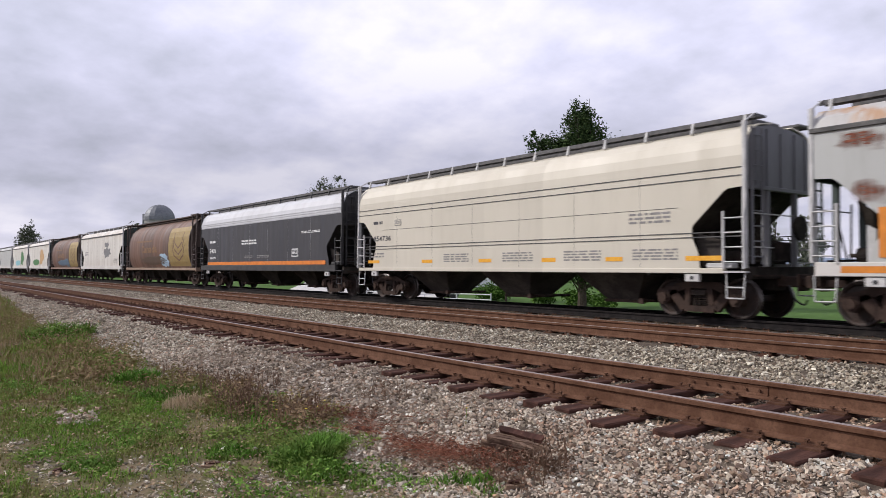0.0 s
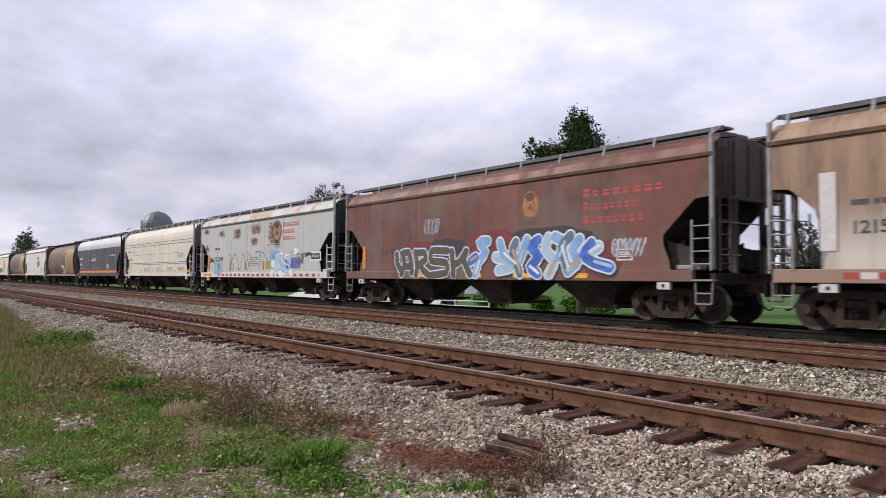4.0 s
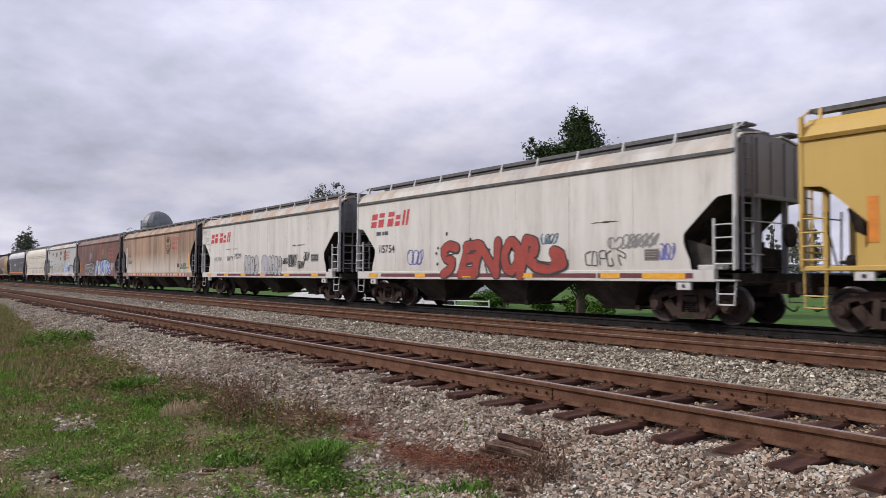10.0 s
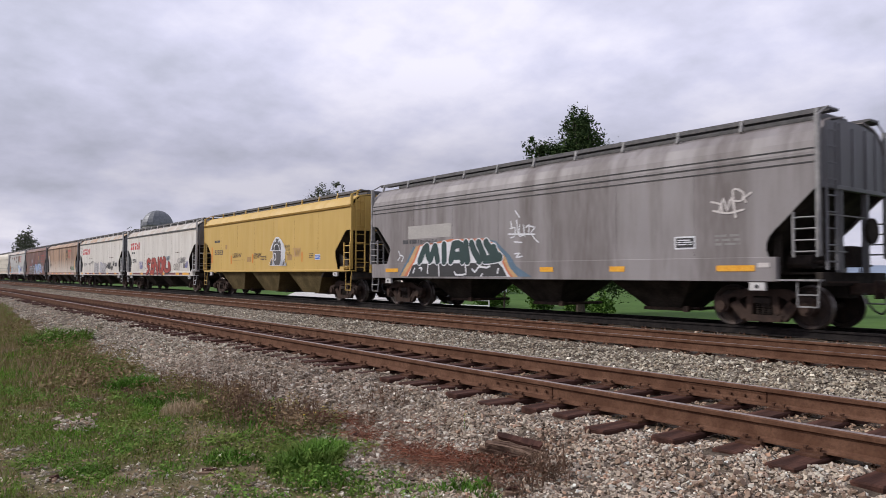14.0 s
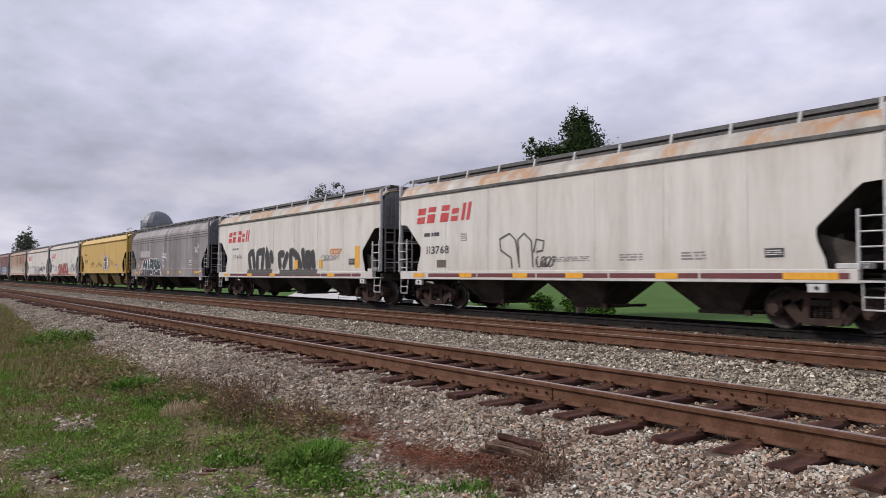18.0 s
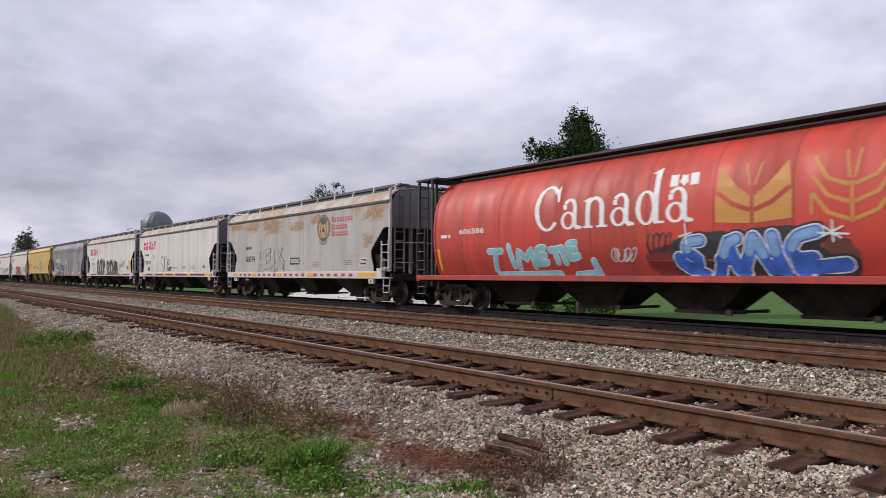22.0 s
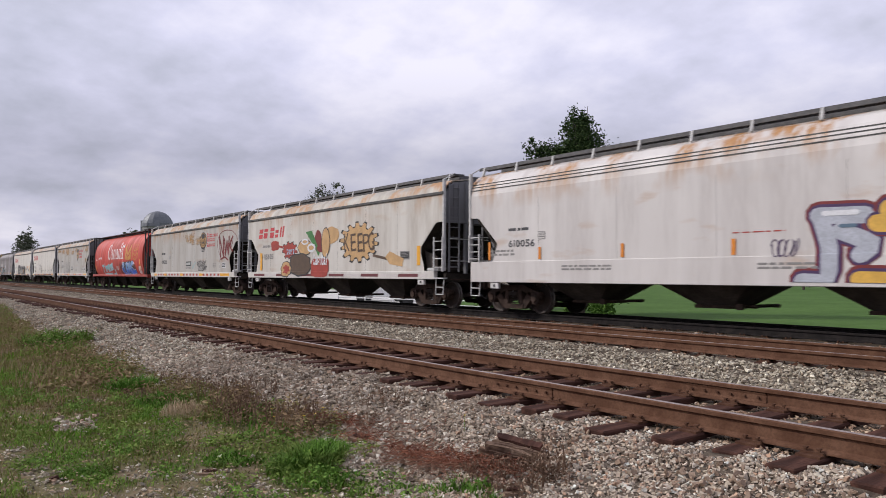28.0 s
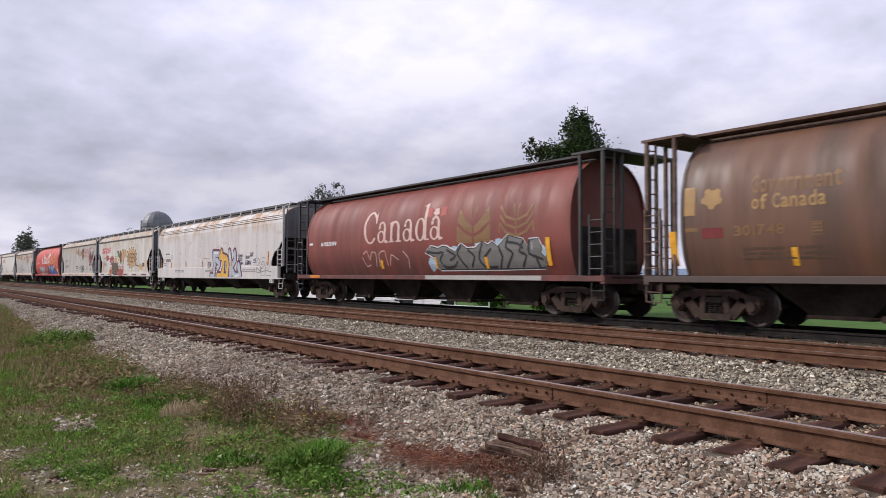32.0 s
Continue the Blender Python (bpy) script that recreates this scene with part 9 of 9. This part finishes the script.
def brownness(x, y):
    """How dry the grass is: a brown stretch some way along, mixed farther off."""
    near = max(0.0, 1.25 - math.hypot((x + 13.2) / 3.2, (y - 2.1) / 0.75))
    far = max(0.0, min(0.5, (-x - 14) * 0.10))
    return min(1.0, max(near, far) + 0.35 * noise.noise((x * 0.8, y * 1.4, 6.0)))


def olive(x, y):
    if bareness(x, y) > 0.35 + 0.5 * pick.random():
        return None
    return (x, y, 0.8 + 0.5 * noise.noise((x, y, 8)))


def dry(x, y):
    k = brownness(x, y)
    return (x, y, 0.7 + 0.4 * k) if pick.random() < k and bareness(x, y) < 0.4 else None


def rough(test):
    """The same, growing taller with the way along the verge."""
    def place(x, y):
        p = test(x, y)
        return (p[0], p[1], p[2] * max(0.3, min(1.0, (-x - 7) / 8))) if p else None
    return place


def edge_band(x, y):
    """The taller green fringe along the gravel."""
    d = (shoulder_edge(x) - y) / 0.45
    n = noise.noise((x * 1.1, y * 1.1, 12.0))
    return (x, y, 0.75 + 0.5 * n) if 0 < d < 1.3 and pick.random() < 0.8 - 0.5 * abs(d - 0.6) + 0.8 * n else None


blades("grass", 130000, verge(-16, -4.0, green), (0.02, 0.085), 0.0042, M_GRASS, "short bright green grass on the verge", 1.3)
blades("grass", 55000, verge(-16, -4.0, olive), (0.02, 0.075), 0.004, M_GRASS_OLIVE, "short yellowish weeds and grass", 1.4)
blades("grass", 40000, verge(-45, -9, rough(green)), (0.05, 0.18), 0.008, M_GRASS, "rough green grass farther along the verge", 0.9)
blades("grass", 40000, verge(-60, -9, rough(olive)), (0.05, 0.22), 0.008, M_GRASS_OLIVE, "olive rough grass along the verge", 0.8)
blades("grass", 30000, verge(-45, -8, rough(dry)), (0.06, 0.30), 0.004, M_GRASS_DRY, "dry brown grass stalks", 0.9)
blades("grass", 16000, verge(-22, -8.2, edge_band), (0.06, 0.24), 0.007, M_LUSH, "taller green grass along the gravel's edge", 0.9)


def behind(x0, x1, y0, y1, test):
    """A chance place on the verge round and behind the eye."""
    def place():
        return test(x0 + (x1 - x0) * pick.random(), y0 + (y1 - y0) * pick.random())
    return place


def fading(x0, x1, y0, y1, test):
    """The same, thinning out from x0 to x1 and from y0 to y1."""
    def place():
        return test(x0 + (x1 - x0) * pick.random() ** 1.8, y0 + (y1 - y0) * pick.random() ** 1.3)
    return place


blades("grass", 26000, fading(-4.0, 2.5, 2.9, -1.5, green), (0.02, 0.085), 0.0042, M_GRASS, "short bright green grass thinning out on the verge", 1.3)
blades("grass", 22000, fading(-4.0, -11, 0.9, -2.5, green), (0.02, 0.085), 0.0042, M_GRASS, "short bright green grass thinning out on the verge", 1.3)
blades("grass", 15000, fading(-4.0, 1.5, 2.9, -0.5, olive), (0.02, 0.075), 0.004, M_GRASS_OLIVE, "short yellowish weeds thinning out on the verge", 1.4)
blades("grass", 16000, behind(-4.0, 12, -7, 2.9, green), (0.03, 0.10), 0.006, M_GRASS, "short green grass on the verge", 1.3)
blades("grass", 12000, behind(-22, -4.0, -7, 0.6, green), (0.03, 0.12), 0.007, M_GRASS, "short green grass on the verge", 1.3)
blades("grass", 10000, behind(-22, 12, -7, 2.0, olive), (0.03, 0.10), 0.006, M_GRASS_OLIVE, "short yellowish weeds and grass", 1.4)


def low_leaves(name, count, place, size, mat, label):
    """Small flat weeds and fallen leaves as one object: little tilted diamonds close to the ground."""
    pts = [p for p in (place() for _ in range(count)) if p]
    n = len(pts)
    p = np.array([(a, b, ground_height(a, b) + 0.05 * noise.noise((a * 1.7, b * 1.7, 0.3)) + 0.012) for a, b, _ in pts])
    p[:, 2] += 0.035 * rng.random(n)
    r = size * (0.5 + rng.random(n))
    m = turned(n)
    u = m[:, 0] * np.array([1, 1, 0.45]) * r[:, None]
    w = np.cross(m[:, 0], np.array([0, 0, 1.0]))
    w = w / np.maximum(np.linalg.norm(w, axis=1, keepdims=True), 1e-3) * (r * 0.55)[:, None]
    w[:, 2] += r * 0.2
    v = np.stack([p - u, p + w, p + u, p - w], 1).reshape(-1, 3)
    f = (np.arange(n) * 4)[:, None] + np.array([0, 1, 2, 3])
    return tagged(new(name, fast_mesh(name, v, f, mat)), label, "weeds", kind="stuff")


M_CLOVER = leaf_mat("low_green_leaves", (0.08, 0.14, 0.02), (0.18, 0.24, 0.06), (0.17, 0.16, 0.05))
M_LITTER = leaf_mat("brown_leaf_litter", (0.16, 0.10, 0.06), (0.38, 0.28, 0.18))
low_leaves("low_weeds", 22000, verge(-10, -4.0, green), 0.011, M_CLOVER, "low leafy green weeds on the verge")
low_leaves("leaf_litter", 9000, verge(-14, -4.0, lambda x, y: (x, y, 1)), 0.017, M_LITTER, "brown leaf litter between the weeds")


def herbs(name, spots, mat, label):
    """Leafy weeds as one object: each spot (place, spread, height, leaves) is a clump of pointed leaves on hidden stalks, higher in its middle."""
    out = []
    for x, y, r, h, n in spots:
        a, d = rng.random(n) * 6.283, np.sqrt(rng.random(n))
        px, py = x + r * d * np.cos(a), y + r * d * np.sin(a)
        pz = np.array([ground_height(q, w) + 0.05 * noise.noise((q * 1.7, w * 1.7, 0.3)) for q, w in zip(px, py)]) + h * (1.05 - 0.7 * d) * rng.random(n)
        p = np.stack([px, py, pz], 1)
        m = turned(n)
        size = (0.5 + rng.random(n)) * (0.012 + 0.05 * h)
        u = m[:, 0] * np.array([1, 1, 0.7]) * size[:, None]
        w = np.cross(m[:, 0], m[:, 1]) * (size * 0.38)[:, None]
        out.append(np.stack([p - u, p + w, p + u, p - w], 1).reshape(-1, 3))
    v = np.concatenate(out)
    f = (np.arange(len(v) // 4) * 4)[:, None] + np.array([0, 1, 2, 3])
    return tagged(new(name, fast_mesh(name, v, f, mat)), label, "weeds", kind="stuff")


def strewn(count, x0, x1, r, h, n, back):
    """Spots for leafy weeds along the gravel's edge. back: how far they reach into the verge."""
    spots = []
    for _ in range(count):
        x = x1 - (x1 - x0) * pick.random() ** 1.3
        y = shoulder_edge(x) + 0.15 - back * pick.random() ** 1.5
        if bareness(x, y) < 0.55:
            k = 0.5 + pick.random()
            spots.append((x, y, r * k, h * k, int(n * k)))
    return spots


M_HERB = leaf_mat("dark_weed_leaves", (0.078, 0.165, 0.030), (0.20, 0.33, 0.066), (0.19, 0.21, 0.058))
M_HERB_BROWN = leaf_mat("browning_weed_leaves", (0.16, 0.11, 0.062), (0.34, 0.235, 0.135), (0.18, 0.185, 0.055))
herbs("leafy_weeds", strewn(190, -15, -4.6, 0.15, 0.12, 130, 2.7), M_HERB, "dark green leafy weeds among the grass")
herbs("leafy_weeds", strewn(46, -11, -6.6, 0.20, 0.20, 150, 0.7), M_HERB_BROWN, "brown withering weeds at the gravel's edge")
herbs("leafy_weeds", [(-5.9, 3.0, 0.34, 0.17, 620), (-6.35, 3.1, 0.30, 0.16, 460), (-5.5, 2.85, 0.26, 0.12, 320), (-6.8, 3.0, 0.3, 0.13, 320), (-5.0, 3.1, 0.22, 0.09, 200), (-4.6, 3.35, 0.2, 0.09, 180)], M_HERB, "dense clump of dark green weeds beside the gravel")
herbs("leafy_weeds", strewn(60, -30, -12, 0.35, 0.28, 150, 1.6), M_HERB_BROWN, "brown withering weeds farther along the verge")
herbs("leafy_weeds", [(-19.3, 3.15, 0.75, 0.5, 900), (-17.5, 3.2, 0.45, 0.3, 350), (-13.0, 2.9, 0.4, 0.25, 350)], M_HERB, "tall green weeds along the verge")


def tuft(x, y, r, s=1.0):
    def place():
        a, d = pick.random() * 6.283, r * math.sqrt(pick.random())
        return (x + d * math.cos(a), y + d * math.sin(a), s * (1.15 - 0.5 * d / r))
    return place


for i, (x, y, r, s, h) in enumerate(((-5.95, 3.05, 0.30, 1.0, 0.27), (-6.25, 3.25, 0.28, 0.9, 0.20), (-5.4, 3.0, 0.25, 0.8, 0.09), (-5.75, 2.75, 0.2, 0.8, 0.1), (-19.6, 3.2, 0.8, 1.0, 0.5), (-5.95, 2.9, 0.26, 0.8, 0.16), (-6.15, 3.3, 0.28, 0.8, 0.16), (-6.6, 2.6, 0.3, 0.7, 0.12), (-7.6, 2.1, 0.35, 0.7, 0.11),
                                     (-11.6, 2.95, 0.35, 0.9, 0.26), (-9.9, 2.9, 0.35, 0.9, 0.2), (-5.05, 3.05, 0.15, 0.7, 0.12), (-4.85, 3.35, 0.16, 0.7, 0.12), (-4.5, 3.55, 0.14, 0.7, 0.16), (-4.3, 3.62, 0.12, 0.7, 0.15), (-4.1, 3.55, 0.12, 0.7, 0.12), (-7.1, 1.45, 0.25, 0.7, 0.1))):
    blades("grass_tuft", 850 if r > 0.22 else 110, tuft(x, y, r, s), (h * 0.35, h), 0.008 if i != 4 else 0.014, M_LUSH, "lush green grass tuft at the gravel's edge", 1.9, "grass tuft")
blades("grass_tuft", 900, tuft(-9.05, 2.9, 0.28), (0.08, 0.24), 0.004, leaf_mat("bleached_grass", (0.36, 0.27, 0.17), (0.52, 0.42, 0.28)), "bleached dry grass tuft", 0.7, "grass tuft")


def stems(name, where, r, n, h, label, seed, mat=M_SEED):
    """A weed: thin branching stalks with small seed heads."""
    rnd = random.Random(seed)
    x, y = where
    w = thing(name, (x, y, ground_height(x, y) - 0.02), label, "weed", "weeds on the shoulder")
    bm = bmesh.new()
    heads_v, heads_f = [], []
    for _ in range(n):
        a, d = rnd.random() * 6.283, r * math.sqrt(rnd.random())
        p = Vector((d * math.cos(a), d * math.sin(a), 0))
        q = p + Vector((rnd.gauss(0, 0.12) * h, rnd.gauss(0, 0.12) * h, h * rnd.uniform(0.6, 1.0)))
        bar(bm, p, q, 0.004, 3)
        for _ in range(10):
            t = rnd.uniform(0.35, 1.05)
            c = p.lerp(q, t) + Vector((rnd.gauss(0, 0.035), rnd.gauss(0, 0.035), rnd.gauss(0, 0.02)))
            bar(bm, p.lerp(q, max(0, t - 0.15)), c, 0.0012, 3)
            u = Vector((rnd.gauss(0, 1), rnd.gauss(0, 1), rnd.gauss(0, 1))).normalized() * 0.012
            v = u.orthogonal() * 0.6
            k = len(heads_v)
            heads_v += [tuple(c - u), tuple(c + v), tuple(c + u), tuple(c - v)]
            heads_f.append((k, k + 1, k + 2, k + 3))
    tagged(part("stalk", bm, mat, w), kind="stuff")
    me = bpy.data.meshes.new("seed_head")
    me.from_pydata(heads_v, [], heads_f)
    me.materials.append(mat)
    heads = tagged(new("seed_head", me), kind="stuff")
    heads.parent = w


for i, (x, y, r, n, h) in enumerate(((-3.94, 4.07, 0.16, 18, 0.28), (-3.82, 3.95, 0.15, 14, 0.22), (-4.4, 3.85, 0.2, 10, 0.12), (-6.6, 3.95, 0.2, 14, 0.14), (-8.3, 3.35, 0.35, 26, 0.34), (-7.9, 3.3, 0.3, 22, 0.32), (-8.9, 3.75, 0.3, 16, 0.34), (-7.4, 3.55, 0.3, 18, 0.28), (-6.9, 4.4, 0.3, 9, 0.22), (-10.6, 2.75, 0.2, 10, 0.2),
                                     (-4.26, 4.0, 0.18, 16, 0.15), (-4.05, 3.72, 0.2, 14, 0.12), (-4.5, 3.95, 0.18, 12, 0.12), (-9.4, 3.45, 0.3, 20, 0.30), (-6.9, 3.65, 0.2, 14, 0.2), (-10.2, 3.35, 0.3, 16, 0.28), (-11.2, 3.45, 0.25, 10, 0.25))):
    stems("weed", (x, y), r, n, h, "brown dried weed with small seed heads", 40 + i)


def creeper(x, y, r, n, seed):
    """Dead runners that lie on the stones: thin jointed strands, low and tangled."""
    rnd = random.Random(seed)
    w = thing("dead_weed", (x, y, ground_height(x, y)), "low tangled reddish dead weed on the gravel", "weed", "dead creeping weeds")
    bm = bmesh.new()
    for _ in range(n):
        a = rnd.choice((0.45, 3.6)) + rnd.gauss(0, 0.55)
        p = Vector((r * rnd.gauss(0, 0.55), 0.38 * r * rnd.gauss(0, 0.5), 0.0))
        p.z = ground_height(x + p.x, y + p.y) - ground_height(x, y) + rnd.uniform(0.02, 0.05)
        for _ in range(rnd.randint(3, 5)):
            a += rnd.gauss(0, 0.4)
            q = p + Vector((math.cos(a) * 0.075, math.sin(a) * 0.055, 0))
            q.z = ground_height(x + q.x, y + q.y) - ground_height(x, y) + rnd.uniform(0.015, 0.075)
            bar(bm, p, q, rnd.uniform(0.0012, 0.0032), 3)
            p = q
    tagged(part("runner", bm, M_DEAD, w), kind="stuff")


for i, (x, y, r, n) in enumerate(((-7.0, 3.78, 0.30, 120), (-6.6, 3.85, 0.35, 90), (-6.1, 3.75, 0.40, 80), (-5.75, 3.72, 0.42, 110), (-5.35, 3.72, 0.42, 170), (-5.0, 3.78, 0.38, 220), (-4.7, 3.86, 0.34, 230), (-4.45, 3.95, 0.28, 150), (-5.9, 4.15, 0.3, 30))):
    creeper(x, y, r, int(n * 0.6), 70 + i)
# small yellow flowers
M_PETAL = spray("yellow_petal", (0.75, 0.55, 0.03))
for i, (x, y) in enumerate(((-7.05, 3.75), (-6.95, 3.6), (-7.6, 3.4), (-7.3, 3.3), (-5.35, 4.35), (-7.0, 3.5))):
    f = thing("flower", (x, y, ground_height(x, y)), "small yellow wildflower in the grass", "flower", "yellow flowers")
    bm = bmesh.new()
    bar(bm, (0, 0, 0), (0.01, 0, 0.16), 0.002, 4)
    part("stalk", bm, M_GRASS, f)
    bm = bmesh.new()
    for k in range(6):
        a = k * math.tau / 6
        vs = [bm.verts.new(p) for p in ((0.01, 0, 0.16), (0.01 + 0.012 * math.cos(a - 0.4), 0.012 * math.sin(a - 0.4), 0.168), (0.01 + 0.022 * math.cos(a), 0.022 * math.sin(a), 0.165), (0.01 + 0.012 * math.cos(a + 0.4), 0.012 * math.sin(a + 0.4), 0.168))]
        bm.faces.new(vs)
    part("petals", bm, M_PETAL, f)

# a broken tie end on the gravel
M_OLDWOOD = worn("weathered_wood", (0.10, 0.062, 0.046), (0.36, 0.25, 0.175), 14, 0.95, 0.9, 0.0, (0.12, 1, 1))
log = thing("broken_tie", (-4.52, 4.21, ground_height(-4.52, 4.21) + 0.05), "weathered broken piece of wooden tie on the gravel", "wood")
log.rotation_euler = (radians(10), radians(9), radians(34))
grain = random.Random(23)
for i in range(9):
    row, k = divmod(i, 5)
    y0, z0 = -0.11 + 0.044 * k + 0.02 * row, -0.06 + 0.05 * row
    x0, x1 = -0.27 + 0.10 * grain.random(), 0.27 - 0.12 * grain.random()
    bm = bmesh.new()
    box(bm, x0, x1, y0, y0 + 0.042, z0, z0 + 0.045 + 0.015 * grain.random())
    bmesh.ops.subdivide_edges(bm, edges=[e for e in bm.edges if e.calc_length() > 0.2], cuts=6)
    for v in bm.verts:
        end = max(0.0, abs(v.co.x) - 0.14) / 0.13
        v.co.y = v.co.y + (y0 + 0.021 - v.co.y) * 0.6 * end
        v.co += Vector((0.05 * noise.noise(v.co * 11 + Vector((0, 0, i))), 0.014 * noise.noise(v.co * 15 + Vector((3, 0, i))), 0.022 * noise.noise(v.co * 9 + Vector((0, 5, i))) - 0.02 * end))
    part("splinter", bm, M_OLDWOOD, log)
bm = bmesh.new()
box(bm, -0.16, 0.20, 0.02, 0.11, 0.045, 0.072)
bmesh.ops.subdivide_edges(bm, edges=[e for e in bm.edges if e.calc_length() > 0.2], cuts=5)
for v in bm.verts:
    v.co += Vector((0.04 * noise.noise(v.co * 10), 0.012 * noise.noise(v.co * 14), 0.012 * noise.noise(v.co * 8)))
part("splinter", bm, M_TIE, log, "dark tarred splinter of the tie's face")

# joint bars where the rails meet
for n, (x, y) in enumerate(((-5.76, NEAR_TRACK - GAUGE / 2), (-4.26, NEAR_TRACK + GAUGE / 2), (-17.6, NEAR_TRACK - GAUGE / 2), (-16.2, NEAR_TRACK + GAUGE / 2))):
    j = thing("joint_bar", (x, y, -0.10), "rusty bolted joint bars on the rail", "joint bar", "rail joints")
    for s in (-1, 1):
        bm = bmesh.new()
        prism(bm, [(s * 0.008, -0.045), (s * 0.030, -0.052), (s * 0.020, -0.03), (s * 0.017, 0.02), (s * 0.026, 0.04), (s * 0.008, 0.046)], "x", -0.46, 0.46)
        part("bar", clean(bm), M_RAIL, j)
        for k in range(6):
            bm = bmesh.new()
            bar(bm, (-0.38 + 0.152 * k, s * 0.024, -0.005), (-0.38 + 0.152 * k, s * 0.040, -0.005), 0.014, 6)
            part("bolt", bm, M_STEEL, j)


# scraps of old wood lying on the verge
for i, (x, y, turn, size) in enumerate(((-7.03, 1.13, 20, 0.085), (-6.33, 2.26, 48, 0.10), (-4.0, 3.75, 70, 0.08), (-6.15, 3.72, 40, 0.14))):
    scrap = thing("wood_scrap", (x, y, ground_height(x, y) + 0.015), "weathered scrap of dark wood on the ground", "wood", "scraps of wood")
    scrap.rotation_euler = (radians(12), radians(-8 + 5 * i), radians(turn))
    for j in range(2):
        bm = bmesh.new()
        box(bm, -size + 0.03 * j, size - 0.05 * j, -0.03 + 0.035 * j, 0.01 + 0.035 * j, -0.02, 0.006 + 0.012 * j)
        bmesh.ops.subdivide_edges(bm, edges=[e for e in bm.edges if e.calc_length() > 0.15], cuts=4)
        for v in bm.verts:
            v.co += Vector((0.04 * noise.noise(v.co * 9), 0.015 * noise.noise(v.co * 14), 0.025 * noise.noise(v.co * 11 + Vector((0, 5, i)))))
        part("splinter", bm, M_TIE if j else M_OLDWOOD, scrap)


# ---- what moves ----
def motions():
    stamps = [k / 2 for k in range(65)]
    spin = [k * 2 / FPS for k in range(int(32.0 * FPS / 2) + 1)]
    wheels = [(t, -travelled(t) / WHEEL_R) for t in spin]
    for car in CARS:
        start = car.location.copy()
        walk(car, [(t, Matrix.Translation((start.x - travelled(t), start.y, start.z))) for t in stamps])
        for child in car.children:
            if child.name.startswith("wheelset"):
                p = child.location.copy()
                walk(child, [(t, Matrix.Translation(p) @ Matrix.Rotation(a, 4, "Y")) for t, a in wheels])


motions()
